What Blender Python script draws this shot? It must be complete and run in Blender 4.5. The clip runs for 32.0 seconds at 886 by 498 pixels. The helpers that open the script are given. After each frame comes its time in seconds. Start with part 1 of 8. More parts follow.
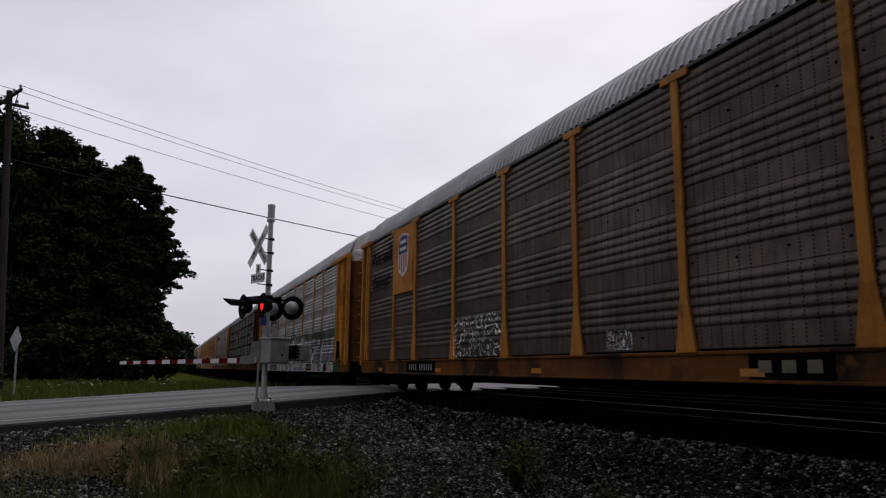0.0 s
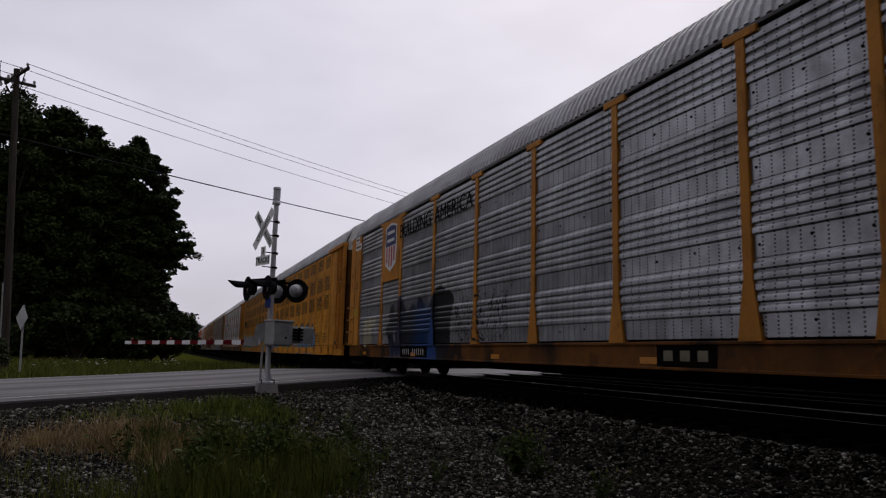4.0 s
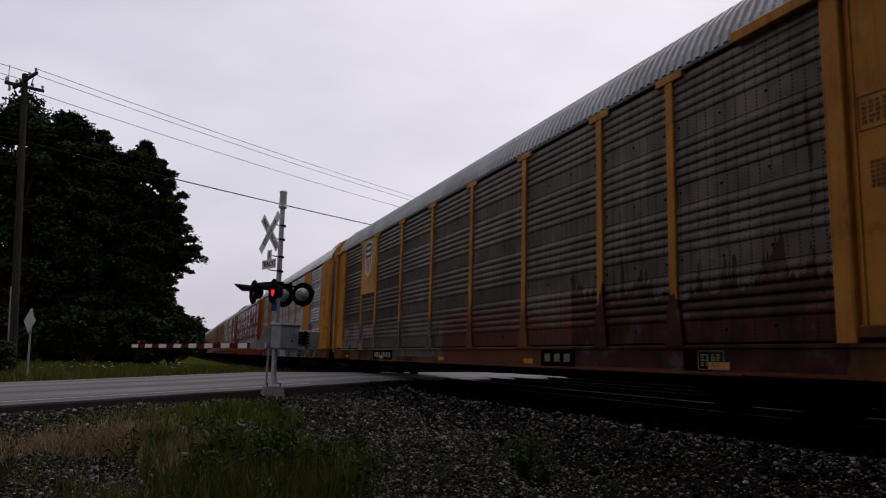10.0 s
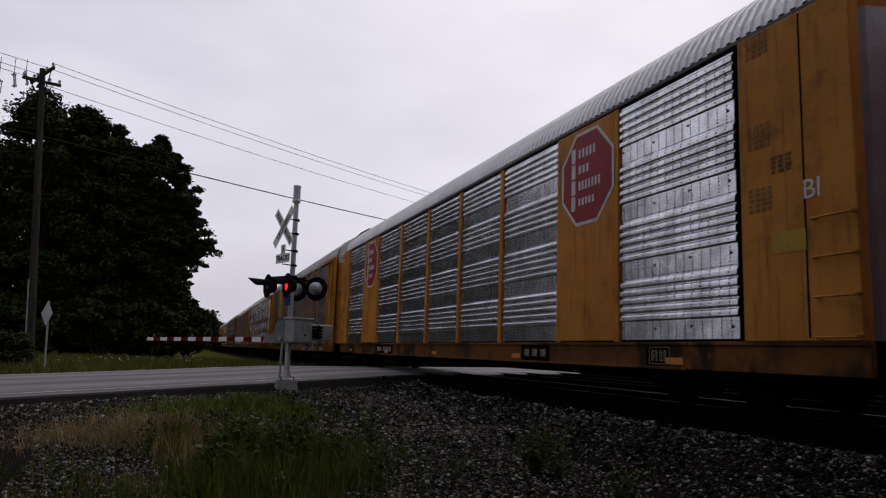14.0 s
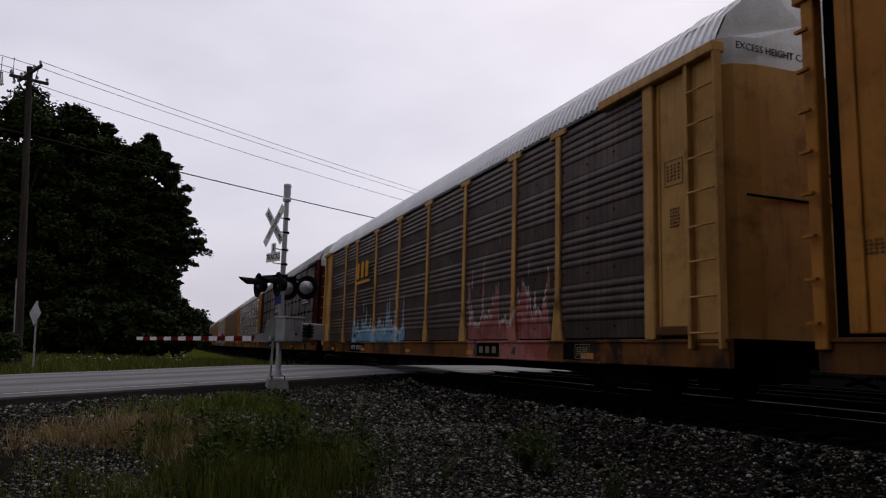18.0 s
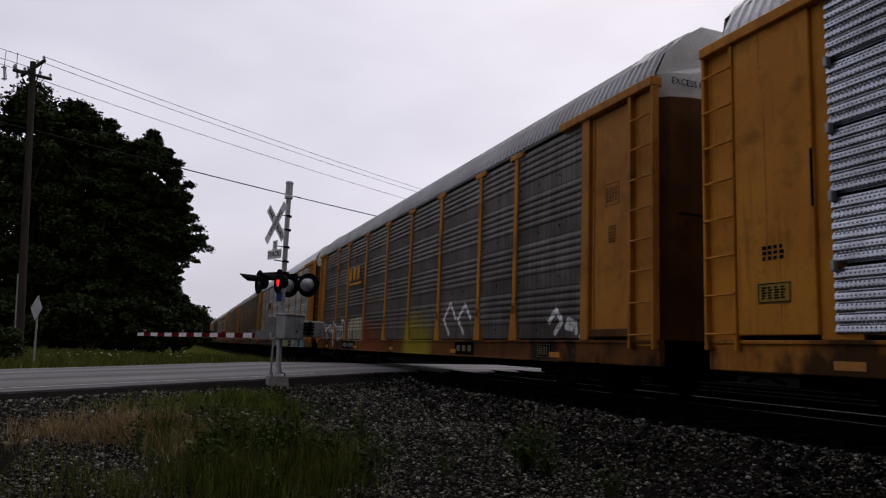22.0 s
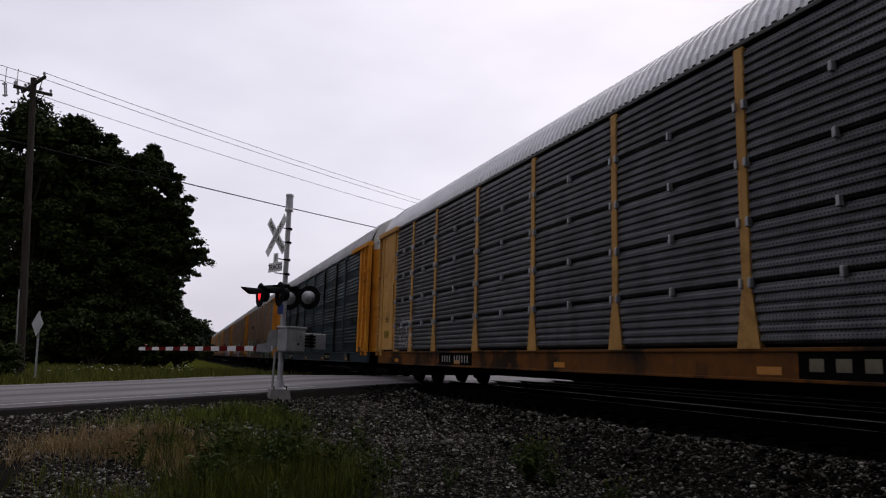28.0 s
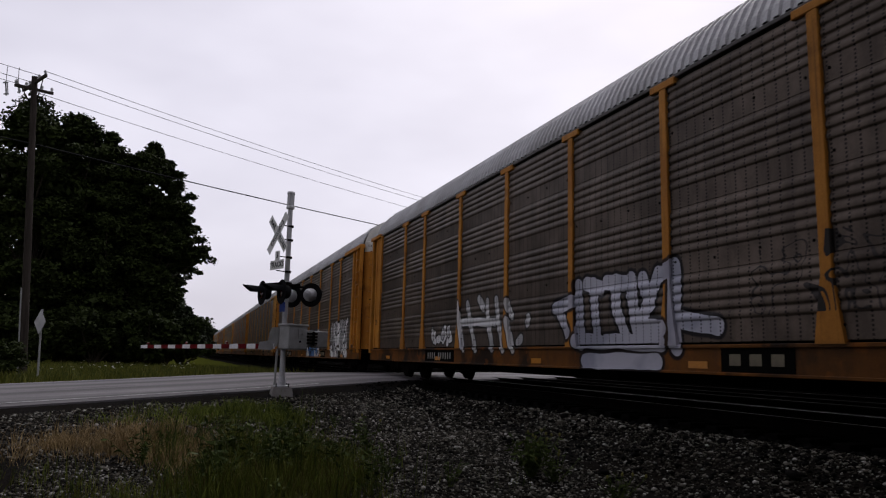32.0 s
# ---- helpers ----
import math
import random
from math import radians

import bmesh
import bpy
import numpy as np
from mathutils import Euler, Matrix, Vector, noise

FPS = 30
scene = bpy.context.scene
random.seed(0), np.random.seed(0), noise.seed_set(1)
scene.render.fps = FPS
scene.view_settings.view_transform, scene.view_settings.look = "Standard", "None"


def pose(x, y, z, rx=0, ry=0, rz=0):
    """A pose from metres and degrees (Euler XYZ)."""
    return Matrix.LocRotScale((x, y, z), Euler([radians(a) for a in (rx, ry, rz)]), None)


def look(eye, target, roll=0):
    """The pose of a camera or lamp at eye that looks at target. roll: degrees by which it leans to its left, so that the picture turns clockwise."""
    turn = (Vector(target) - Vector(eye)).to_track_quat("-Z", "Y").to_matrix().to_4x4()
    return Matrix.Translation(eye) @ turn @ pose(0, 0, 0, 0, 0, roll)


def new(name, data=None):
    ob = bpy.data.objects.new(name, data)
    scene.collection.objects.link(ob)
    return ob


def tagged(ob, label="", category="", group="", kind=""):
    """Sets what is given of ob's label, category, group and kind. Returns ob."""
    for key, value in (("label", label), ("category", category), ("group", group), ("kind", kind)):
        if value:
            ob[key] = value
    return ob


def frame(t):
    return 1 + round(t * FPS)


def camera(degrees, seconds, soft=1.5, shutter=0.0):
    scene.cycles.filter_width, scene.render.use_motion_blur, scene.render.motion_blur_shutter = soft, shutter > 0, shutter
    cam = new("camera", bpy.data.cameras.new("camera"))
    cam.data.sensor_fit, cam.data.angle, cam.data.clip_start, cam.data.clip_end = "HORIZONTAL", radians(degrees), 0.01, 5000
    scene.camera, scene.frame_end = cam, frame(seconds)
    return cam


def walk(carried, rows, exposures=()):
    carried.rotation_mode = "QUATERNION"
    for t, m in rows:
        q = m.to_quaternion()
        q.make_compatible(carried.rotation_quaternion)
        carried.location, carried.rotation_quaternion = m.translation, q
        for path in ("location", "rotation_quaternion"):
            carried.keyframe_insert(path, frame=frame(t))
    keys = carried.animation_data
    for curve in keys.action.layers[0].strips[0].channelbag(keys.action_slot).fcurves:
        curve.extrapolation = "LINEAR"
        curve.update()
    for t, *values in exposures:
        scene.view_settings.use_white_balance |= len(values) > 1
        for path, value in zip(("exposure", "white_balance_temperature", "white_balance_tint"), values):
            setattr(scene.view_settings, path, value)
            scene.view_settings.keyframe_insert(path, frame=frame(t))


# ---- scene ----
# One plan: z = 0 at the rail tops, +Y runs along the track away from the camera, +X points across the tracks.
EYE = 0.664
cam = camera(63.5, 32.0, soft=1.2, shutter=0.03)
PATH = [
    (0, pose(0, 0, EYE, 99.58, -0.46, -22.00)),
    (0.5, pose(0, 0, EYE, 99.47, -0.66, -21.71)),
    (1, pose(0, 0, EYE, 99.44, -0.70, -21.96)),
    (1.5, pose(0, 0, EYE, 98.90, -0.86, -22.11)),
    (2, pose(0, 0, EYE, 98.62, -1.07, -21.75)),
    (2.5, pose(0, 0, EYE, 98.49, -1.29, -21.61)),
    (4.5, pose(0, 0, EYE, 98.44, -1.58, -21.90)),
    (5, pose(0, 0, EYE, 98.58, -1.79, -21.92)),
    (5.5, pose(0, 0, EYE, 98.56, -1.73, -21.79)),
    (6, pose(0, 0, EYE, 98.49, -1.62, -21.51)),
    (6.5, pose(0, 0, EYE, 98.46, -1.63, -21.53)),
    (7, pose(0, 0, EYE, 98.80, -1.73, -21.95)),
    (7.5, pose(0, 0, EYE, 98.93, -1.55, -22.04)),
    (8, pose(0, 0, EYE, 98.75, -1.57, -21.52)),
    (8.5, pose(0, 0, EYE, 98.74, -1.75, -21.15)),
    (9, pose(0, 0, EYE, 98.72, -1.37, -21.14)),
    (9.5, pose(0, 0, EYE, 98.80, -1.37, -21.25)),
    (10, pose(0, 0, EYE, 98.69, -1.50, -21.30)),
    (10.5, pose(0, 0, EYE, 98.59, -1.41, -21.18)),
    (11, pose(0, 0, EYE, 98.26, -1.39, -21.32)),
    (11.5, pose(0, 0, EYE, 98.39, -1.56, -21.27)),
    (12, pose(0, 0, EYE, 98.40, -1.45, -21.19)),
    (12.5, pose(0, 0, EYE, 98.17, -1.67, -21.12)),
    (13, pose(0, 0, EYE, 98.55, -1.80, -21.22)),
    (13.5, pose(0, 0, EYE, 98.44, -1.66, -20.94)),
    (14, pose(0, 0, EYE, 98.26, -1.90, -20.30)),
    (14.5, pose(0, 0, EYE, 97.77, -1.61, -20.18)),
    (15, pose(0, 0, EYE, 98.24, -1.98, -20.25)),
    (15.5, pose(0, 0, EYE, 98.02, -1.91, -20.31)),
    (17.5, pose(0, 0, EYE, 98.25, -1.56, -21.07)),
    (18, pose(0, 0, EYE, 98.15, -1.64, -21.00)),
    (18.5, pose(0, 0, EYE, 98.10, -1.41, -20.81)),
    (19, pose(0, 0, EYE, 98.15, -1.58, -21.10)),
    (19.5, pose(0, 0, EYE, 98.25, -1.87, -21.23)),
    (20, pose(0, 0, EYE, 98.09, -1.61, -21.21)),
    (20.5, pose(0, 0, EYE, 98.02, -1.65, -21.06)),
    (21, pose(0, 0, EYE, 98.09, -1.61, -21.33)),
    (21.5, pose(0, 0, EYE, 98.11, -1.72, -21.19)),
    (22, pose(0, 0, EYE, 98.05, -2.19, -20.97)),
    (22.5, pose(0, 0, EYE, 97.96, -1.87, -20.72)),
    (23, pose(0, 0, EYE, 98.12, -1.89, -20.82)),
    (23.5, pose(0, 0, EYE, 98.52, -1.92, -20.78)),
    (24, pose(0, 0, EYE, 98.59, -2.02, -20.70)),
    (24.5, pose(0, 0, EYE, 98.58, -1.87, -20.64)),
    (25, pose(0, 0, EYE, 98.71, -1.62, -20.88)),
    (25.5, pose(0, 0, EYE, 98.94, -1.74, -20.98)),
    (26, pose(0, 0, EYE, 99.05, -2.01, -20.68)),
    (26.5, pose(0, 0, EYE, 98.90, -2.01, -20.91)),
    (28.5, pose(0, 0, EYE, 98.90, -1.35, -20.92)),
    (29, pose(0, 0, EYE, 98.76, -1.33, -21.29)),
    (29.5, pose(0, 0, EYE, 98.79, -1.27, -21.17)),
    (30, pose(0, 0, EYE, 99.10, -1.68, -20.68)),
    (30.5, pose(0, 0, EYE, 99.12, -1.78, -20.56)),
    (31, pose(0, 0, EYE, 98.90, -1.73, -20.64)),
    (31.5, pose(0, 0, EYE, 98.88, -1.86, -20.51)),
    (32, pose(0, 0, EYE, 98.68, -1.39, -20.67)),
]
walk(cam, PATH, [(0.0, 0.0), (2.5, -0.02), (4.5, -0.10), (8.0, -0.10), (12.0, 0.0), (23.0, 0.0), (25.5, 0.12), (32.0, 0.15)])

# ---------------------------------------------------------------- world and light
world = bpy.data.worlds.new("overcast_sky")
scene.world = world
world.use_nodes = True
wn, wl = world.node_tree.nodes, world.node_tree.links
wn.clear()
w_out = wn.new("ShaderNodeOutputWorld")
w_bg = wn.new("ShaderNodeBackground")
w_sky = wn.new("ShaderNodeTexSky")
w_sky.sky_type, w_sky.sun_disc = "NISHITA", False
w_sky.sun_elevation, w_sky.sun_rotation = radians(46), radians(38)
w_sky.air_density, w_sky.dust_density = 1.0, 4.0
w_co = wn.new("ShaderNodeTexCoord")
w_map = wn.new("ShaderNodeMapping")
w_map.inputs["Scale"].default_value = (1.2, 1.2, 3.0)
w_noise = wn.new("ShaderNodeTexNoise")
w_noise.inputs["Scale"].default_value, w_noise.inputs["Detail"].default_value = 1.6, 4.0
w_ramp = wn.new("ShaderNodeValToRGB")
w_ramp.color_ramp.elements[0].position, w_ramp.color_ramp.elements[0].color = 0.3, (0.70, 0.672, 0.785, 1)
w_ramp.color_ramp.elements[1].position, w_ramp.color_ramp.elements[1].color = 0.7, (0.98, 0.945, 1.07, 1)
w_dim = wn.new("ShaderNodeVectorMath")
w_dim.operation = "SCALE"
w_dim.inputs["Scale"].default_value = 0.10
w_mix = wn.new("ShaderNodeMixRGB")
w_mix.inputs["Fac"].default_value = 0.88
wl.new(w_co.outputs["Generated"], w_map.inputs["Vector"])
wl.new(w_map.outputs["Vector"], w_noise.inputs["Vector"])
wl.new(w_noise.outputs["Fac"], w_ramp.inputs["Fac"])
wl.new(w_sky.outputs["Color"], w_dim.inputs[0])
wl.new(w_dim.outputs["Vector"], w_mix.inputs["Color1"])
wl.new(w_ramp.outputs["Color"], w_mix.inputs["Color2"])
# the cloud is thinner and brighter round the hidden sun
w_dot = wn.new("ShaderNodeVectorMath")
w_dot.operation = "DOT_PRODUCT"
w_dot.inputs[1].default_value = (0.43, 0.55, 0.72)
w_thin = wn.new("ShaderNodeMath")
w_thin.operation = "MULTIPLY_ADD"
w_thin.inputs[1].default_value, w_thin.inputs[2].default_value = 0.30, 0.66
w_tint = wn.new("ShaderNodeVectorMath")
w_tint.operation = "SCALE"
wl.new(w_co.outputs["Generated"], w_dot.inputs[0])
wl.new(w_dot.outputs["Value"], w_thin.inputs[0])
wl.new(w_mix.outputs["Color"], w_tint.inputs[0])
wl.new(w_thin.outputs[0], w_tint.inputs["Scale"])
wl.new(w_tint.outputs["Vector"], w_bg.inputs["Color"])
wl.new(w_bg.outputs["Background"], w_out.inputs["Surface"])
w_bg.inputs["Strength"].default_value = 1.0

sun = new("sun", bpy.data.lights.new("sun", "SUN"))
sun.data.energy, sun.data.angle, sun.data.color = 0.6, radians(50), (1.0, 0.97, 0.93)
sun.matrix_world = look((43, 55, 72), (0, 0, 0))
scene.view_settings.exposure = 0.0


# ---------------------------------------------------------------- materials
def node_mat(name):
    m = bpy.data.materials.new(name)
    m.use_nodes = True
    nt = m.node_tree
    return m, nt, nt.nodes["Principled BSDF"]


def noise_node(nt, scale, detail=3.0, vec=None, rough=0.55):
    n = nt.nodes.new("ShaderNodeTexNoise")
    n.inputs["Scale"].default_value, n.inputs["Detail"].default_value, n.inputs["Roughness"].default_value = scale, detail, rough
    if vec:
        nt.links.new(vec, n.inputs["Vector"])
    return n


def ramp_node(nt, fac, lo, hi, c0=(0, 0, 0, 1), c1=(1, 1, 1, 1)):
    r = nt.nodes.new("ShaderNodeValToRGB")
    e = r.color_ramp.elements
    e[0].position, e[0].color, e[1].position, e[1].color = lo, c0, hi, c1
    nt.links.new(fac, r.inputs["Fac"])
    return r.outputs["Color"]


def mix_node(nt, fac, a, b, kind="MIX"):
    n = nt.nodes.new("ShaderNodeMixRGB")
    n.blend_type = kind
    for sock, v in ((n.inputs["Fac"], fac), (n.inputs["Color1"], a), (n.inputs["Color2"], b)):
        if isinstance(v, (int, float)):
            sock.default_value = v
        elif isinstance(v, tuple):
            sock.default_value = (*v[:3], 1)
        else:
            nt.links.new(v, sock)
    return n.outputs["Color"]


def math_node(nt, op, a, b=0.0, c=None, clamp=False):
    n = nt.nodes.new("ShaderNodeMath")
    n.operation, n.use_clamp = op, clamp
    for i, v in enumerate((a, b, c)):
        if v is None:
            continue
        if isinstance(v, (int, float)):
            n.inputs[i].default_value = v
        else:
            nt.links.new(v, n.inputs[i])
    return n.outputs[0]


def obj_coord(nt, scale=(1, 1, 1), offset=(0, 0, 0)):
    co = nt.nodes.new("ShaderNodeTexCoord")
    mp = nt.nodes.new("ShaderNodeMapping")
    mp.inputs["Scale"].default_value, mp.inputs["Location"].default_value = scale, offset
    nt.links.new(co.outputs["Object"], mp.inputs["Vector"])
    return mp.outputs["Vector"]


def bump_to(nt, bsdf, height, strength, dist=0.01):
    b = nt.nodes.new("ShaderNodeBump")
    b.inputs["Strength"].default_value, b.inputs["Distance"].default_value = strength, dist
    nt.links.new(height, b.inputs["Height"])
    nt.links.new(b.outputs["Normal"], bsdf.inputs["Normal"])


def plain(name, a, b, rough=0.6, metal=0.0, coarse=2.0, fine=40.0, bump=0.15, vary=0.0, stretch=(1, 1, 1)):
    """Two tones at a coarse scale, grain at a fine one, slight relief; vary: shade by piece."""
    m, nt, bs = node_mat(name)
    v = obj_coord(nt, stretch)
    n1, n2 = noise_node(nt, coarse, 4, v), noise_node(nt, fine, 3, v)
    col = mix_node(nt, ramp_node(nt, n1.outputs["Fac"], 0.35, 0.65), a, b)
    col = mix_node(nt, 0.35, col, ramp_node(nt, n2.outputs["Fac"], 0.3, 0.7, (0.35, 0.35, 0.35, 1), (1, 1, 1, 1)), "MULTIPLY")
    if vary:
        oi = nt.nodes.new("ShaderNodeObjectInfo")
        col = mix_node(nt, vary, col, ramp_node(nt, oi.outputs["Random"], 0, 1, (0.45, 0.45, 0.45, 1), (1, 1, 1, 1)), "MULTIPLY")
    nt.links.new(col, bs.inputs["Base Color"])
    bs.inputs["Roughness"].default_value, bs.inputs["Metallic"].default_value = rough, metal
    bs.inputs["Specular IOR Level"].default_value = 0.45 if rough < 0.5 else 0.2 if rough < 0.8 else 0.03
    bump_to(nt, bs, n2.outputs["Fac"], bump)
    return m


def glow(name, colour, strength):
    m, nt, bs = node_mat(name)
    bs.inputs["Base Color"].default_value = (*colour, 1)
    bs.inputs["Emission Color"].default_value = (*colour, 1)
    bs.inputs["Emission Strength"].default_value = strength
    return m


YELLOW, YELLOW2 = (0.50, 0.215, 0.036), (0.35, 0.140, 0.024)
# black for plates and seams; also stands in for shade under and inside cars
M_BLACK = plain("black_paint_and_shade", (0.003, 0.003, 0.003), (0.005, 0.0045, 0.004), 0.9)
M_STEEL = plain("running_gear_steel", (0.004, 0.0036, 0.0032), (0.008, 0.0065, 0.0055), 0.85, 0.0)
# rails and sleepers: near-black base colours carry the shade under the train
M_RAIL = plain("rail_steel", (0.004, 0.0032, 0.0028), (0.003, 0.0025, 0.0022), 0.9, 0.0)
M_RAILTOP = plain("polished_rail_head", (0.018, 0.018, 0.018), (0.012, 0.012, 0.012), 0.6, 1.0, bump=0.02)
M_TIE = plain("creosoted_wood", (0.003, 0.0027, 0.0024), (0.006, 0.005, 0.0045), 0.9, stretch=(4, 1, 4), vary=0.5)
M_SHEETGREY = plain("aluminium_grey", (0.40, 0.41, 0.44), (0.30, 0.31, 0.33), 0.5, 0.3)
M_GALV = plain("galvanised_roof", (0.78, 0.78, 0.79), (0.66, 0.66, 0.67), 0.42, 0.15, 0.8, 30, 0.1)
M_ROOFDIRTY = plain("dulled_roof", (0.42, 0.42, 0.43), (0.29, 0.288, 0.285), 0.5, 0.3, 0.8, 30, 0.1)
M_WHITE = plain("white_paint", (0.78, 0.78, 0.76), (0.60, 0.60, 0.57), 0.55, 0, 1.5, 40, 0.1)
M_POLE = plain("aluminium_mast", (0.50, 0.50, 0.51), (0.38, 0.38, 0.39), 0.5, 0.4, 3, 60, 0.05)
M_CABINET = plain("grey_cabinet_paint", (0.32, 0.32, 0.32), (0.24, 0.24, 0.235), 0.5, 0.1, 4, 60, 0.06)
M_CONCRETE = plain("concrete", (0.26, 0.245, 0.23), (0.18, 0.17, 0.16), 0.85, 0, 3, 50, 0.3)
M_WOOD = plain("weathered_pole_wood", (0.050, 0.042, 0.036), (0.028, 0.023, 0.020), 0.85, 0, 2, 40, 0.3, stretch=(6, 6, 0.5))
M_RED = plain("red_reflective", (0.13, 0.008, 0.010), (0.09, 0.006, 0.008), 0.8)
M_LENS_OFF = plain("dark_red_lens", (0.05, 0.006, 0.006), (0.035, 0.004, 0.004), 0.2)
M_LENS_ON = glow("lit_red_lens", (1.0, 0.02, 0.03), 0.95)
M_ARMWHITE = plain("dulled_white_stripe", (0.74, 0.74, 0.73), (0.60, 0.60, 0.59), 0.55)
M_BLUE = plain("blue_plate", (0.02, 0.05, 0.25), (0.015, 0.04, 0.2), 0.5)
M_WIRE = plain("wire", (0.014, 0.014, 0.015), (0.022, 0.022, 0.023), 0.8)
M_CERAMIC = plain("grey_ceramic", (0.30, 0.30, 0.31), (0.22, 0.22, 0.23), 0.3)
M_SIGNBACK = plain("bare_aluminium_sign_back", (0.36, 0.36, 0.37), (0.28, 0.28, 0.29), 0.45, 0.3)
M_INK = plain("black_lettering", (0.008, 0.008, 0.010), (0.014, 0.014, 0.014), 0.85)


def frame_paint(name, a, b, rust=0.5):
    """Railcar paint with rust bleeding down it and soot."""
    m, nt, bs = node_mat(name)
    v, vs = obj_coord(nt), obj_coord(nt, (1, 2.2, 0.35))
    big, streak, fine = noise_node(nt, 0.9, 5, v), noise_node(nt, 2.6, 5, vs), noise_node(nt, 45, 3, v)
    col = mix_node(nt, ramp_node(nt, big.outputs["Fac"], 0.35, 0.68), a, b)
    col = mix_node(nt, ramp_node(nt, streak.outputs["Fac"], 0.56, 0.74, (0, 0, 0, 1), (rust, rust, rust, 1)), col, (0.11, 0.045, 0.018))
    # soot in blotches and in thin runs
    soot, runs = noise_node(nt, 1.6, 6, v, 0.65), noise_node(nt, 5.0, 4, obj_coord(nt, (1, 3.0, 0.12), (3, 1, 0)))
    col = mix_node(nt, ramp_node(nt, soot.outputs["Fac"], 0.52, 0.80, (0, 0, 0, 1), (0.75, 0.75, 0.75, 1)), col, (0.028, 0.019, 0.012))
    col = mix_node(nt, ramp_node(nt, runs.outputs["Fac"], 0.58, 0.78, (0, 0, 0, 1), (0.55, 0.55, 0.55, 1)), col, (0.05, 0.028, 0.014))
    col = mix_node(nt, 0.25, col, ramp_node(nt, fine.outputs["Fac"], 0.3, 0.7, (0.3, 0.3, 0.3, 1), (1, 1, 1, 1)), "MULTIPLY")
    nt.links.new(col, bs.inputs["Base Color"])
    bs.inputs["Roughness"].default_value = 0.5
    bs.inputs["Specular IOR Level"].default_value = 0.07
    bump_to(nt, bs, fine.outputs["Fac"], 0.12)
    return m


M_YELLOW = frame_paint("rack_yellow", YELLOW, YELLOW2)
M_PALE = frame_paint("pale_rack_yellow", (0.52, 0.290, 0.090), (0.39, 0.205, 0.060), 0.4)
M_AMBER = frame_paint("amber_rack_yellow", (0.64, 0.27, 0.030), (0.50, 0.19, 0.022), 0.30)
M_ORANGE = frame_paint("bright_orange_paint", (0.56, 0.050, 0.008), (0.42, 0.034, 0.006), 0.25)
M_MAROON = frame_paint("maroon_paint", (0.060, 0.011, 0.014), (0.040, 0.008, 0.010), 0.25)
M_BROWN = frame_paint("brown_rack_paint", (0.14, 0.116, 0.094), (0.105, 0.086, 0.070), 0.2)
M_SLATE = frame_paint("slate_blue_paint", (0.024, 0.037, 0.046), (0.018, 0.028, 0.035), 0.1)
M_RUSTSILL = frame_paint("rusty_yellow_sill", (0.14, 0.055, 0.012), (0.05, 0.021, 0.008), 0.9)
# end-door paint darkened for grime and for the shade between cars
M_DIM_END = frame_paint("grimy_shaded_end_door", (0.13, 0.062, 0.018), (0.06, 0.030, 0.012), 0.9)
# dark band draws the gap line under the roof; car 7's sill shares it
M_EAVE = plain("dark_eave_steel", (0.06, 0.055, 0.05), (0.10, 0.095, 0.09), 0.6, 0.2)
M_CLIP = plain("bright_clip_steel", (0.42, 0.43, 0.44), (0.32, 0.32, 0.33), 0.5, 0.3)
M_FADED = plain("faded_black_stencil", (0.16, 0.075, 0.02), (0.10, 0.05, 0.018), 0.7)
M_LABEL = plain("bright_yellow_label", (0.42, 0.27, 0.025), (0.34, 0.21, 0.02), 0.6)
M_REFLECT = plain("amber_reflector", (0.55, 0.22, 0.012), (0.45, 0.17, 0.01), 0.4)
M_STENCIL = plain("white_stencil_paint", (0.70, 0.70, 0.68), (0.52, 0.52, 0.50), 0.7, 0, 6, 60)
M_CSX = plain("old_yellow_lettering", (0.55, 0.26, 0.02), (0.42, 0.18, 0.015), 0.6)
M_SIGNRED = plain("crimson_sign_paint", (0.28, 0.012, 0.02), (0.22, 0.01, 0.016), 0.5)
M_NAVY = plain("navy_sign_paint", (0.015, 0.025, 0.10), (0.012, 0.02, 0.08), 0.5)
M_SCARLET = plain("scarlet_sign_paint", (0.42, 0.035, 0.02), (0.34, 0.03, 0.02), 0.5)



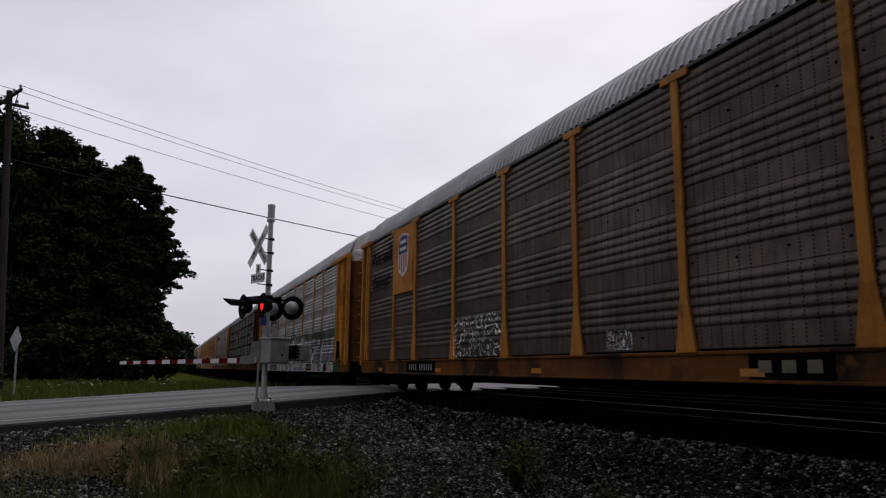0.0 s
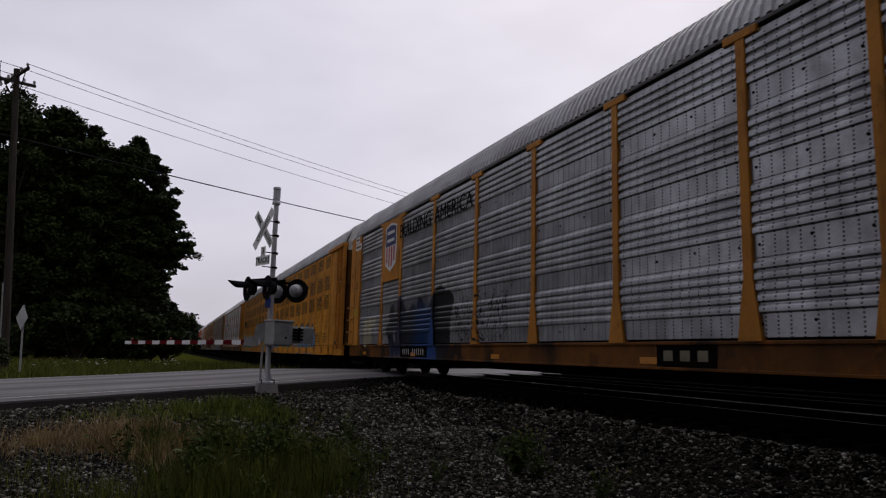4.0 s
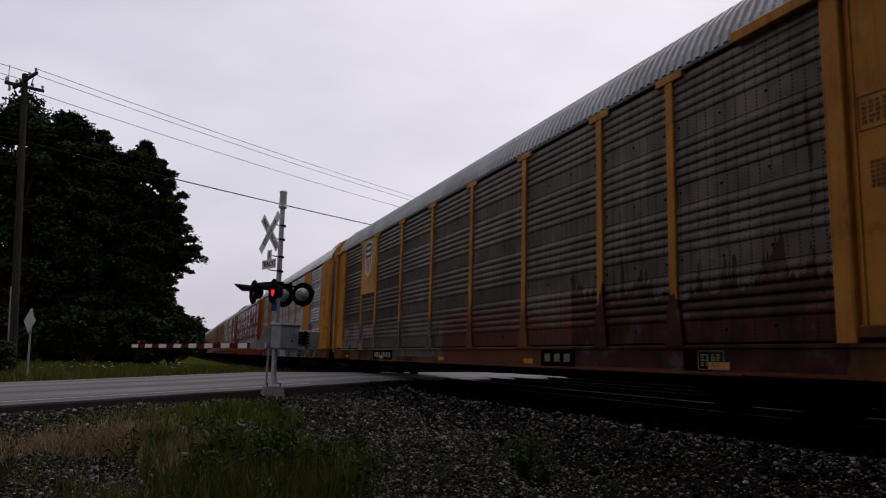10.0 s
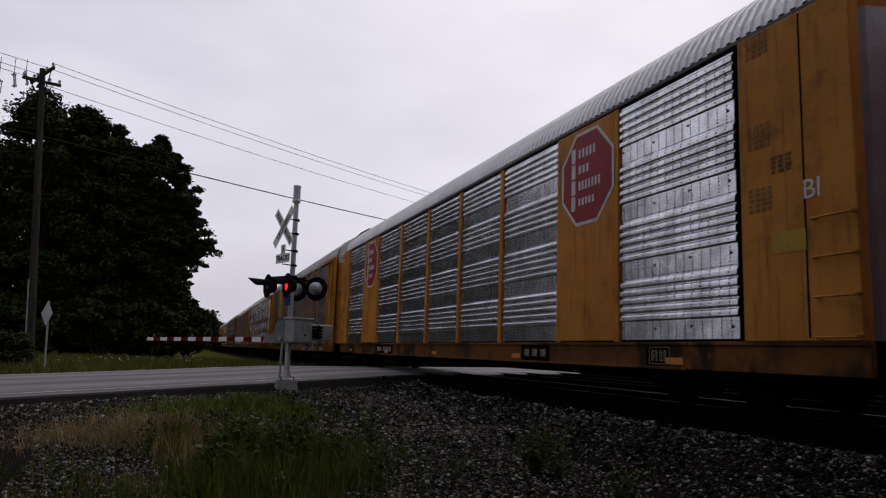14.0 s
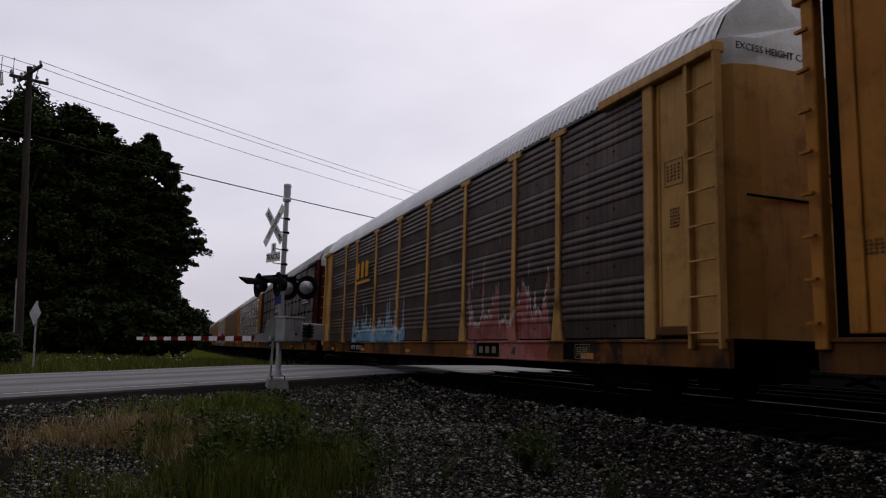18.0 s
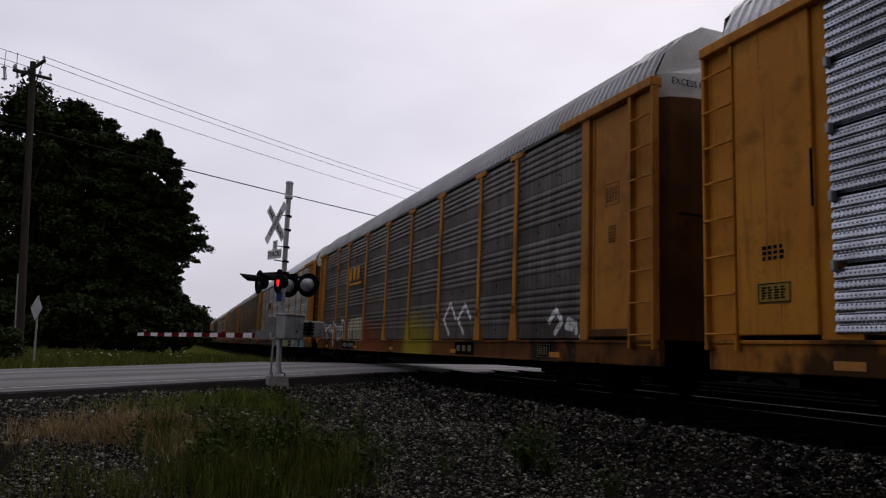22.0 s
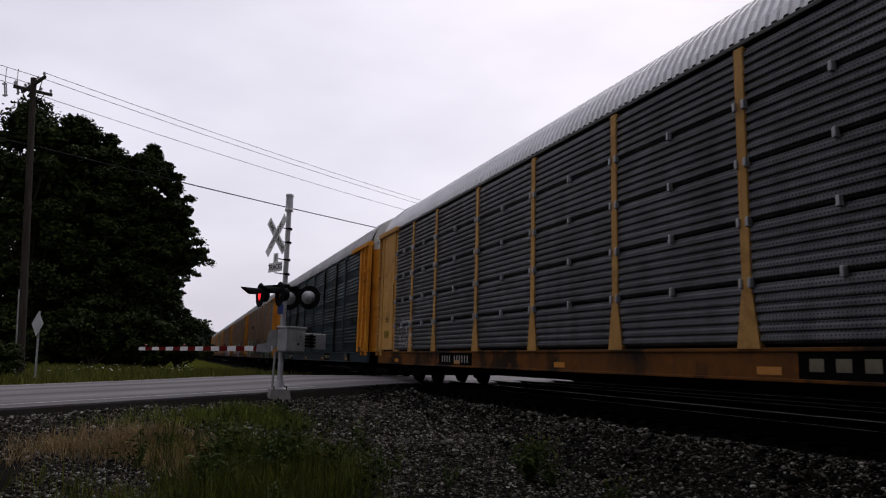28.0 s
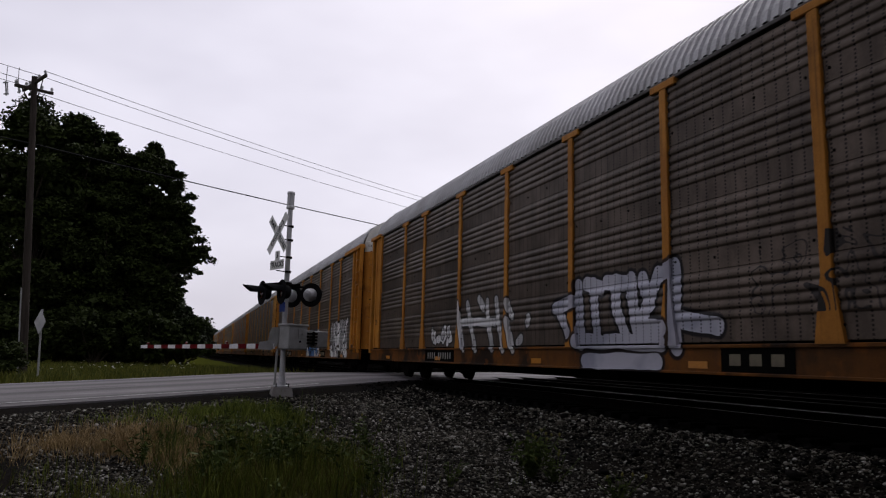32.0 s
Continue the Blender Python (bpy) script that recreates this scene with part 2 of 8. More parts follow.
# ---------------------------------------------------------------- mesh helpers
class Mesh:
    """Gathers vertices and faces of one part."""

    def __init__(self):
        self.v, self.f = [], []

    def add(self, verts, faces):
        n = len(self.v)
        self.v += [tuple(p) for p in verts]
        self.f += [tuple(i + n for i in q) for q in faces]
        return self

    def box(self, x0, x1, y0, y1, z0, z1, c=0.0):
        """A box; c: width of the chamfer on its long vertical and horizontal edges."""
        if c <= 0:
            return self.add([(x, y, z) for x in (x0, x1) for y in (y0, y1) for z in (z0, z1)],
                            [(0, 1, 3, 2), (4, 6, 7, 5), (0, 4, 5, 1), (2, 3, 7, 6), (0, 2, 6, 4), (1, 5, 7, 3)])
        c = min(c, (x1 - x0) / 3, (y1 - y0) / 3, (z1 - z0) / 3)
        bm = bmesh.new()
        bmesh.ops.create_cube(bm, size=1)
        for p in bm.verts:
            p.co = Vector((x0 + (p.co.x + 0.5) * (x1 - x0), y0 + (p.co.y + 0.5) * (y1 - y0), z0 + (p.co.z + 0.5) * (z1 - z0)))
        bmesh.ops.bevel(bm, geom=bm.edges[:], offset=c, segments=1, affect="EDGES")
        bm.verts.index_update()
        self.add([p.co[:] for p in bm.verts], [[p.index for p in q.verts] for q in bm.faces])
        bm.free()
        return self

    def tube(self, a, b, r0, r1=None, n=10, caps=True):
        a, b = Vector(a), Vector(b)
        r1 = r0 if r1 is None else r1
        q = (b - a).to_track_quat("Z", "Y")
        ring = lambda o, r: [o + q @ Vector((r * math.cos(6.28319 * i / n), r * math.sin(6.28319 * i / n), 0)) for i in range(n)]
        faces = [(i, (i + 1) % n, n + (i + 1) % n, n + i) for i in range(n)]
        if caps:
            faces += [tuple(range(n - 1, -1, -1)), tuple(range(n, 2 * n))]
        return self.add(ring(a, r0) + ring(b, r1), faces)

    def lathe(self, o, axis, profile, n=20):
        """profile: (distance along the axis, radius)."""
        o = Vector(o)
        q = Vector(axis).to_track_quat("Z", "Y")
        vs = [o + q @ Vector((r * math.cos(6.28319 * i / n), r * math.sin(6.28319 * i / n), d)) for d, r in profile for i in range(n)]
        fs = [(k * n + i, k * n + (i + 1) % n, (k + 1) * n + (i + 1) % n, (k + 1) * n + i) for k in range(len(profile) - 1) for i in range(n)]
        return self.add(vs, fs)

    def prism(self, poly, origin, u, w, depth):
        """A flat polygon (list of 2D points) in the plane u, w at origin, given thickness along u x w."""
        o, u, w = Vector(origin), Vector(u), Vector(w)
        nrm = u.cross(w).normalized() * depth
        k = len(poly)
        front = [o + u * a + w * b + nrm for a, b in poly]
        back = [o + u * a + w * b for a, b in poly]
        return self.add(front + back, [tuple(range(k)), tuple(range(2 * k - 1, k - 1, -1))] + [(i, k + i, k + (i + 1) % k, (i + 1) % k) for i in range(k)])

    def data(self, name, *mats):
        me = bpy.data.meshes.new(name)
        me.from_pydata(self.v, [], self.f)
        for m in mats:
            me.materials.append(m)
        me.update()
        return me


def part(name, data, parent, label="", m=None):
    ob = new(name, data)
    ob.parent = parent
    if m is not None:
        ob.matrix_basis = m
    if label:
        ob["label"] = label
    return ob


def thing(name, label, category, group="", m=None, data=None):
    ob = new(name, data)
    if m is not None:
        ob.matrix_basis = m
    return tagged(ob, label, category, group)


CACHE = {}


def cached(key, make, *mats):
    """One mesh for all alike pieces of the same materials."""
    k = (key,) + tuple(m.name for m in mats)
    if k not in CACHE:
        CACHE[k] = make().data(key if isinstance(key, str) else key[0], *mats)
    return CACHE[k]


def letters(body, size, material, name="lettering", depth=0.004, shear=0.0):
    """Flat lettering as a mesh in its own XY plane, centred on its origin."""
    cu = bpy.data.curves.new("text", "FONT")
    cu.body, cu.size, cu.extrude, cu.align_x, cu.align_y, cu.shear = body, size, depth, "CENTER", "CENTER", shear
    cu.resolution_u = 3
    tmp = bpy.data.objects.new("text", cu)
    scene.collection.objects.link(tmp)
    bpy.context.view_layer.update()
    me = bpy.data.meshes.new_from_object(tmp.evaluated_get(bpy.context.evaluated_depsgraph_get()))
    bpy.data.objects.remove(tmp)
    me.name = name
    me.materials.clear()
    me.materials.append(material)
    return me


# ---------------------------------------------------------------- the plan
CURVE, C0, C1 = 0.000554, 20.0, 60.0
NEAR, MIDDLE, FARTHEST = 8.49, 12.34, 16.2       # track centres across the plan
ROAD_A, ROAD_R, ROAD_N, ROAD_W = Vector((2.4, 18.9)), Vector((0.845, 0.535)), Vector((-0.535, 0.845)), 6.8


def rail_pose(s, lat=NEAR):
    """Place and heading on a track, s metres along it."""
    if s <= C0:
        x, y, th = 0.0, s, 0.0
    else:
        th = CURVE * (min(s, C1) - C0)
        x, y = (1 - math.cos(th)) / CURVE, C0 + math.sin(th) / CURVE
        if s > C1:
            x, y = x + (s - C1) * math.sin(th), y + (s - C1) * math.cos(th)
    return x + lat * math.cos(th), y - lat * math.sin(th), th


def smooth(a, b, x):
    t = min(1.0, max(0.0, (x - a) / (b - a)))
    return t * t * (3 - 2 * t)


def road_z(w):
    if w >= 5:
        return -0.015 if w < 22 else -0.015 - 0.02 * min(w - 22, 20)
    if w >= 0:
        return -0.20 + 0.037 * w
    return max(-0.20 + 0.031 * w, -0.75)


def ground_z(x, y):
    w, k = (Vector((x, y)) - ROAD_A).dot(ROAD_R), (Vector((x, y)) - ROAD_A).dot(ROAD_N)
    bend = max(0.0, y - 40) * 0.02
    base = -0.88 + 0.42 * smooth(5.0, 16.5, y + 0.25 * x)
    base += 0.18 * smooth(28, 70, y)
    ballast = -0.27 - 0.62 * (1 - smooth(4.6, 6.7, x - bend)) - 0.5 * smooth(19.0, 21.5, x - bend)
    z = max(base, ballast) + 0.05 * noise.noise(Vector((x * 0.5, y * 0.5, 0))) + 0.02 * noise.noise(Vector((x * 2.1, y * 2.1, 3)))
    rz = road_z(w) - 0.07
    d = max(0.0, -k, k - ROAD_W)
    if d < 2.5:
        f = 1 - smooth(0.15, 2.5, d)
        z = z * (1 - f) + rz * f
    return z


def soil_mat():
    """Bare gritty ground, grass-grown away from the gravel."""
    m, nt, bs = node_mat("gritty_soil")
    v = obj_coord(nt)
    n1, n2, n3 = noise_node(nt, 0.6, 5, v), noise_node(nt, 14, 4, v), noise_node(nt, 60, 3, v)
    vo = nt.nodes.new("ShaderNodeTexVoronoi")
    vo.inputs["Scale"].default_value = 22
    nt.links.new(v, vo.inputs["Vector"])
    grit = mix_node(nt, vo.outputs["Color"], (0.004, 0.0038, 0.0036), (0.020, 0.019, 0.018))
    grit = mix_node(nt, ramp_node(nt, n1.outputs["Fac"], 0.4, 0.65), grit, (0.010, 0.0085, 0.007))
    green = mix_node(nt, n2.outputs["Fac"], (0.035, 0.046, 0.008), (0.090, 0.092, 0.016))
    sep = nt.nodes.new("ShaderNodeSeparateXYZ")
    nt.links.new(v, sep.inputs[0])
    # grass grows beyond the road, on the side away from the tracks, and past them
    k = math_node(nt, "ADD", math_node(nt, "MULTIPLY", sep.outputs["X"], -0.535), math_node(nt, "MULTIPLY", sep.outputs["Y"], 0.845))
    edge = math_node(nt, "ADD", k, math_node(nt, "MULTIPLY", n1.outputs["Fac"], 2.0))
    west = math_node(nt, "LESS_THAN", sep.outputs["X"], 5.2)
    east = math_node(nt, "GREATER_THAN", sep.outputs["X"], 900.0)
    # train shade put into the colour: near-black soil from the near track onward
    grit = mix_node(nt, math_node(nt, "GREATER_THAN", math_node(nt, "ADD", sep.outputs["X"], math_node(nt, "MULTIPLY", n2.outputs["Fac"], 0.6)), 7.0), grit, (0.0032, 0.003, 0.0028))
    fac = math_node(nt, "MAXIMUM", math_node(nt, "MULTIPLY", math_node(nt, "GREATER_THAN", edge, 23.2), west), east)
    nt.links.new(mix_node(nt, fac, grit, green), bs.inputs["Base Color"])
    bs.inputs["Roughness"].default_value = 0.95
    bs.inputs["Specular IOR Level"].default_value = 0.0
    bump_to(nt, bs, vo.outputs["Distance"], 0.6, 0.03)
    return m


def asphalt_mat():
    m, nt, bs = node_mat("worn_road_surface")
    co = nt.nodes.new("ShaderNodeTexCoord")
    v = co.outputs["Object"]
    n1, n2 = noise_node(nt, 1.2, 5, v), noise_node(nt, 120, 2, v)
    sep = nt.nodes.new("ShaderNodeSeparateXYZ")
    nt.links.new(v, sep.inputs[0])
    # wheel lanes polished paler along the road
    lane = math_node(nt, "SINE", math_node(nt, "MULTIPLY", sep.outputs["Y"], 3.6))
    col = mix_node(nt, n1.outputs["Fac"], (0.17, 0.161, 0.163), (0.25, 0.237, 0.24))
    col = mix_node(nt, math_node(nt, "MULTIPLY", math_node(nt, "ADD", lane, 1.0), 0.40), col, (0.075, 0.070, 0.071))
    tar = noise_node(nt, 2.2, 4, obj_coord(nt, (0.12, 2.5, 1)))
    col = mix_node(nt, ramp_node(nt, tar.outputs["Fac"], 0.5, 0.68, (0, 0, 0, 1), (0.7, 0.7, 0.7, 1)), col, (0.07, 0.065, 0.066))
    col = mix_node(nt, 0.4, col, ramp_node(nt, n2.outputs["Fac"], 0.3, 0.7, (0.4, 0.4, 0.4, 1), (1, 1, 1, 1)), "MULTIPLY")
    nt.links.new(col, bs.inputs["Base Color"])
    bs.inputs["Roughness"].default_value = 0.8
    bs.inputs["Specular IOR Level"].default_value = 0.15
    bump_to(nt, bs, n2.outputs["Fac"], 0.3, 0.01)
    return m


M_SOIL, M_ROAD = soil_mat(), asphalt_mat()
M_PAINTLINE = plain("worn_white_line", (0.5, 0.5, 0.49), (0.36, 0.36, 0.35), 0.7)


def build_ground():
    fine = lambda a, b, st: list(np.arange(a, b, st))
    xs = [-2500, -800, -300, -120, -60, -40, -30, -24, -20, -16, -13, -11] + fine(-9.5, 9.5, 0.3) + fine(9.5, 24, 1.2) + [26, 30, 36, 45, 60, 90, 150, 300, 800, 2500]
    ys = [-2500, -800, -300, -100, -40, -20, -10, -5, 0, 2] + fine(3.5, 36, 0.3) + fine(36, 70, 1.5) + [75, 82, 90, 100, 115, 130, 150, 180, 220, 280, 360, 500, 800, 2500]
    nx = len(xs)
    me = Mesh()
    me.v = [(x, y, ground_z(x, y) if abs(x) < 200 and abs(y) < 300 else -0.6) for y in ys for x in xs]
    me.f = [(j * nx + i, j * nx + i + 1, (j + 1) * nx + i + 1, (j + 1) * nx + i) for j in range(len(ys) - 1) for i in range(nx - 1)]
    g = tagged(new("ground", me.data("ground", M_SOIL)), "gritty gravel soil turning to rough grass past the road", "ground", kind="structure")
    for p in g.data.polygons:
        p.use_smooth = True
    # road: a slab in its own axes, x along it, y across
    me = Mesh()
    ws = [-60, -40, -25, -18] + fine(-14, 24, 0.8) + [26, 30]
    ks = [-0.0, 0.25, 1.7, 3.35, 3.45, 5.1, 6.55, 6.8]
    top = []
    for w in ws:
        for i, k in enumerate(ks):
            rag = 0.10 * noise.noise(Vector((w * 1.7, i, 0))) if i in (0, len(ks) - 1) else 0
            top.append((w, k + rag, road_z(w) + 0.05 * math.sin(math.pi * k / ROAD_W) - (0.03 if i in (0, len(ks) - 1) else 0)))
    n = len(ks)
    nt_ = len(top)
    me.v = top + [(a, b, c - 0.16) for a, b, c in top]
    for j in range(len(ws) - 1):
        for i in range(n - 1):
            me.f.append((j * n + i, (j + 1) * n + i, (j + 1) * n + i + 1, j * n + i + 1))
        for i in (0, n - 1):
            q = (j * n + i, (j + 1) * n + i, (j + 1) * n + i + nt_, j * n + i + nt_)
            me.f.append(q if i else q[::-1])
    ang = math.degrees(math.atan2(ROAD_R.y, ROAD_R.x))
    road = tagged(new("road", me.data("road", M_ROAD)), "worn grey two-lane road crossing the tracks at a slant", "road", kind="structure")
    road.matrix_basis = pose(ROAD_A.x, ROAD_A.y, 0, 0, 0, ang)
    # worn edge line, broken into strips
    for a, b, k in [(-60, -30, 0.3), (-30, -12, 0.3), (-12, 2, 0.3), (-60, -20, 6.45), (-20, 3, 6.45)]:
        li = Mesh()
        steps = list(np.linspace(a, b, max(2, int((b - a) / 1.5))))
        li.v = [(w, k + e, road_z(w) + 0.05 * math.sin(math.pi * k / ROAD_W) + 0.006) for w in steps for e in (-0.05, 0.05)]
        li.f = [(2 * i, 2 * i + 2, 2 * i + 3, 2 * i + 1) for i in range(len(steps) - 1)]
        part("edge_line", li.data("edge_line", M_PAINTLINE), road)


def rail_mesh(lat, off, s0, s1, top=True):
    """A flat-bottomed rail swept along the track; its head is polished."""
    prof = [(-0.07, -0.18), (0.07, -0.18), (0.07, -0.165), (0.012, -0.145), (0.012, -0.045), (0.036, -0.035), (0.036, -0.006), (0.028, 0.0), (-0.028, 0.0), (-0.036, -0.006), (-0.036, -0.035), (-0.012, -0.045), (-0.012, -0.145), (-0.07, -0.165)]
    me = Mesh()
    ss = list(np.arange(s0, s1 + 0.1, 4.0))
    k = len(prof)
    for s in ss:
        x, y, th = rail_pose(s, lat + off)
        me.v += [(x + a * math.cos(th), y - a * math.sin(th), z) for a, z in prof]
    for j in range(len(ss) - 1):
        me.f += [(j * k + i, j * k + (i + 1) % k, (j + 1) * k + (i + 1) % k, (j + 1) * k + i) for i in range(k)]
    d = me.data("rail", M_RAIL, M_RAILTOP)
    for i, p in enumerate(d.polygons):
        p.material_index = 1 if i % k == 7 and top else 0
    return d


def build_tracks():
    for name, lat, s1 in (("railway_track", NEAR, 420), ("railway_track", MIDDLE, 420), ("railway_track", FARTHEST, 300)):
        t = tagged(new(name), "steel rails on dark wooden sleepers in ballast", "railway track", "parallel tracks", "structure")
        for off in (-0.755, 0.755):
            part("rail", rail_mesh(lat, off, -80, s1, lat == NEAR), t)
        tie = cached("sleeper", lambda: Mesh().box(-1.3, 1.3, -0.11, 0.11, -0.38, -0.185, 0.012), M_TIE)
        far = Mesh()
        for i in range(-20, 260):
            s = i * 0.52 + 0.02 * math.sin(i * 7.1)
            x, y, th = rail_pose(s, lat)
            if lat == NEAR and 0 < s < 42:
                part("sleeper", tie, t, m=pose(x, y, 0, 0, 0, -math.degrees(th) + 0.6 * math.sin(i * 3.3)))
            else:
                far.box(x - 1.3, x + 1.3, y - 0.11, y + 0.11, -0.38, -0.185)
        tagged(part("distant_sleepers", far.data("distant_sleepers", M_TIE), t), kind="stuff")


def stone_field(name, label, count, place, size, material, seed):
    """Loose angular stones, each its own island, scattered by place(rng) -> x, y."""
    rng = np.random.default_rng(seed)
    base = np.array([(1, 0, 0), (-1, 0.1, 0), (0, 1, 0), (0, -1, 0), (0.2, 0, 0.9), (0, 0, -0.6), (0.65, 0.65, 0.6), (-0.65, -0.6, 0.6)], float)
    bm = bmesh.new()
    for p in base:
        bm.verts.new(p)
    hull = bmesh.ops.convex_hull(bm, input=bm.verts[:])
    bm.verts.index_update()
    tri = np.array([[v.index for v in f.verts] for f in bm.faces])
    bm.free()
    pts = place(rng, count)
    n = len(pts)
    sc = size * rng.lognormal(0, 0.38, n)
    ang = rng.uniform(0, 6.283, n)
    sq = rng.uniform(0.6, 1.1, (n, 3)) * np.array([1, 0.8, 0.62])
    loc = base[None] * (1 + rng.uniform(-0.22, 0.22, (n, len(base), 3))) * sq[:, None] * sc[:, None, None]
    tilt = rng.uniform(-0.5, 0.5, n)
    c, s_ = np.cos(tilt)[:, None], np.sin(tilt)[:, None]
    loc[..., 1], loc[..., 2] = loc[..., 1] * c - loc[..., 2] * s_, loc[..., 1] * s_ + loc[..., 2] * c
    ca, sa = np.cos(ang)[:, None], np.sin(ang)[:, None]
    x, y = loc[..., 0] * ca - loc[..., 1] * sa, loc[..., 0] * sa + loc[..., 1] * ca
    z = np.array([ground_z(float(a), float(b)) for a, b in pts])
    v = np.stack([x + pts[:, :1], y + pts[:, 1:], loc[..., 2] + z[:, None] + 0.25 * sc[:, None]], -1).reshape(-1, 3)
    f = (tri[None] + (np.arange(n) * len(base))[:, None, None]).reshape(-1, 3)
    me = bpy.data.meshes.new(name)
    me.vertices.add(len(v))
    me.vertices.foreach_set("co", v.astype(np.float32).ravel())
    me.loops.add(f.size)
    me.loops.foreach_set("vertex_index", f.astype(np.int32).ravel())
    me.polygons.add(len(f))
    me.polygons.foreach_set("loop_start", np.arange(0, f.size, 3, dtype=np.int32))
    me.update(calc_edges=True)
    me.materials.append(material)
    return tagged(new(name, me), label, "gravel", kind="stuff")


def stone_mat():
    m, nt, bs = node_mat("crushed_stone")
    v = obj_coord(nt)
    g = nt.nodes.new("ShaderNodeNewGeometry")
    n1 = noise_node(nt, 90, 3, v)
    r = nt.nodes.new("ShaderNodeValToRGB")
    e = r.color_ramp.elements
    e[0].position, e[0].color = 0.0, (0.010, 0.009, 0.0075, 1)
    e[1].position, e[1].color = 1.0, (0.42, 0.41, 0.37, 1)
    for pos, col in ((0.32, (0.023, 0.0205, 0.0160, 1)), (0.6, (0.066, 0.058, 0.045, 1)), (0.88, (0.20, 0.188, 0.158, 1))):
        k = e.new(pos)
        k.color = col
    nt.links.new(g.outputs["Random Per Island"], r.inputs["Fac"])
    col = mix_node(nt, 0.5, r.outputs["Color"], ramp_node(nt, n1.outputs["Fac"], 0.3, 0.7, (0.4, 0.4, 0.4, 1), (1, 1, 1, 1)), "MULTIPLY")
    nt.links.new(col, bs.inputs["Base Color"])
    bs.inputs["Roughness"].default_value = 0.85
    bs.inputs["Specular IOR Level"].default_value = 0.05
    return m


M_STONE = stone_mat()
# stones under the rails coloured near-black for the train's shade
M_SHADE_BALLAST = plain("shade_darkened_ballast", (0.0026, 0.0025, 0.0024), (0.006, 0.0056, 0.005), 0.9, 0, 3, 40)


def off_road(p, margin=0.1):
    d = p - np.array(ROAD_A)
    k = d @ np.array(ROAD_N)
    return (k < -margin) | (k > ROAD_W + margin)


def build_ballast():
    def near(rng, n):
        p = np.stack([rng.uniform(-1.5, 6.9, n), 4.0 + 7.5 * rng.random(n) ** 1.1], 1)
        return p[(p[:, 0] / p[:, 1] > -0.32) & (p[:, 0] / p[:, 1] < 1.45)]

    def further(rng, n):
        p = np.stack([rng.uniform(-4.5, 6.8, n), rng.uniform(10.5, 23.0, n)], 1)
        return p[off_road(p, 1.1) & (p[:, 1] < 19 + 0.65 * p[:, 0])]

    def shoulder(rng, n):
        p = np.stack([rng.uniform(5.0, 10.2, n), rng.uniform(2.5, 40, n)], 1)
        return p[off_road(p)]

    stone_field("loose_gravel", "grey crushed stone scattered beside the tracks", 62000, near, 0.0185, M_STONE, 11)
    stone_field("loose_gravel", "grey crushed stone towards the road edge", 52000, further, 0.024, M_STONE, 12)
    stone_field("track_ballast", "dark crushed stone ballast under the rails", 13000, shoulder, 0.036, M_SHADE_BALLAST, 13)


build_ground()
build_tracks()
build_ballast()


# ---------------------------------------------------------------- the train
SPEED = 20.776
HALF = 13.35                         # half the length of a rack
SIDE = -1.52                         # the outer face of the side that shows
SIDEWAYS = pose(0, 0, 0, 90, 0, -90)      # turns lettering onto the side that shows
POSTS = (1.10, 3.76, 5.85, 8.80, 11.75, 14.70, 17.65, 20.55, 22.62, 25.30)   # from the rear end of the rack
SHORT = (1.2, 3.97, 5.90, 8.78, 11.60, 14.42, 17.22, 20.05, 21.95, 24.80)    # an older type with narrower bays
BENT = (1.2, 3.97, 5.98, 8.90, 11.75, 14.40, 17.05, 19.80, 21.75, 24.60)
LAYOUT = {0: (SHORT, -0.25), 1: (BENT, 0.2), 2: (SHORT, -0.2), 3: (SHORT, 0.2), 6: (SHORT, 0.05), 8: (SHORT, 0.45), 9: (BENT, 0.03), 11: (BENT, 0.25), 12: (SHORT, 0.05), 14: (SHORT, 0.30),
          15: (POSTS, 0.5), 17: (BENT, 0.05), 18: (POSTS, 0.1), 19: (SHORT, 0.5), 20: (SHORT, 0.3), 22: (SHORT, 0.45), 23: (BENT, -0.05), 24: (SHORT, 0.1)}
Z_SILL, Z_DECK, Z_EAVE = 0.54, 0.93, 5.05


def along(u):
    """Local y of a place u metres from the rear end."""
    return HALF - u


def sheet_profile(z0, z1, kind):
    """Outline of a side sheet from bottom to top as (outward, z)."""
    h = z1 - z0
    if kind in ("ribbed", "soft"):             # plain band below, five ribs above
        n, a = 5, z0 + 0.30 * h
        out = [(0.0, z0), (0.0, z0 + 0.005)]
    elif kind == "close":                      # ribs all the way, clipped rows
        n, a = 6, z0 + 0.02
        out = []
    else:
        return [(0.0, z0), (0.0, z1)]
    p = (z1 - 0.01 - a) / n
    # a steep underside, a round nose and a long slope above it; blunter where the sheets are worn
    steep = ((-0.03, 0.0), (0.0, 0.0), (0.03, 0.008), (0.07, 0.024), (0.11, 0.030), (0.16, 0.031), (0.55, 0.029), (0.64, 0.026), (0.78, 0.010), (0.87, 0.001), (0.92, 0.0))
    blunt = ((-0.03, 0.0), (0.0, 0.0), (0.08, 0.005), (0.16, 0.014), (0.25, 0.018), (0.34, 0.019), (0.50, 0.018), (0.62, 0.015), (0.78, 0.006), (0.88, 0.001), (0.93, 0.0))
    for i in range(n):
        out += [(d, a + (i + f) * p) for f, d in (blunt if kind == "soft" else steep)]
    return out + [(0.0, z1 - 0.004), (0.0, z1)]


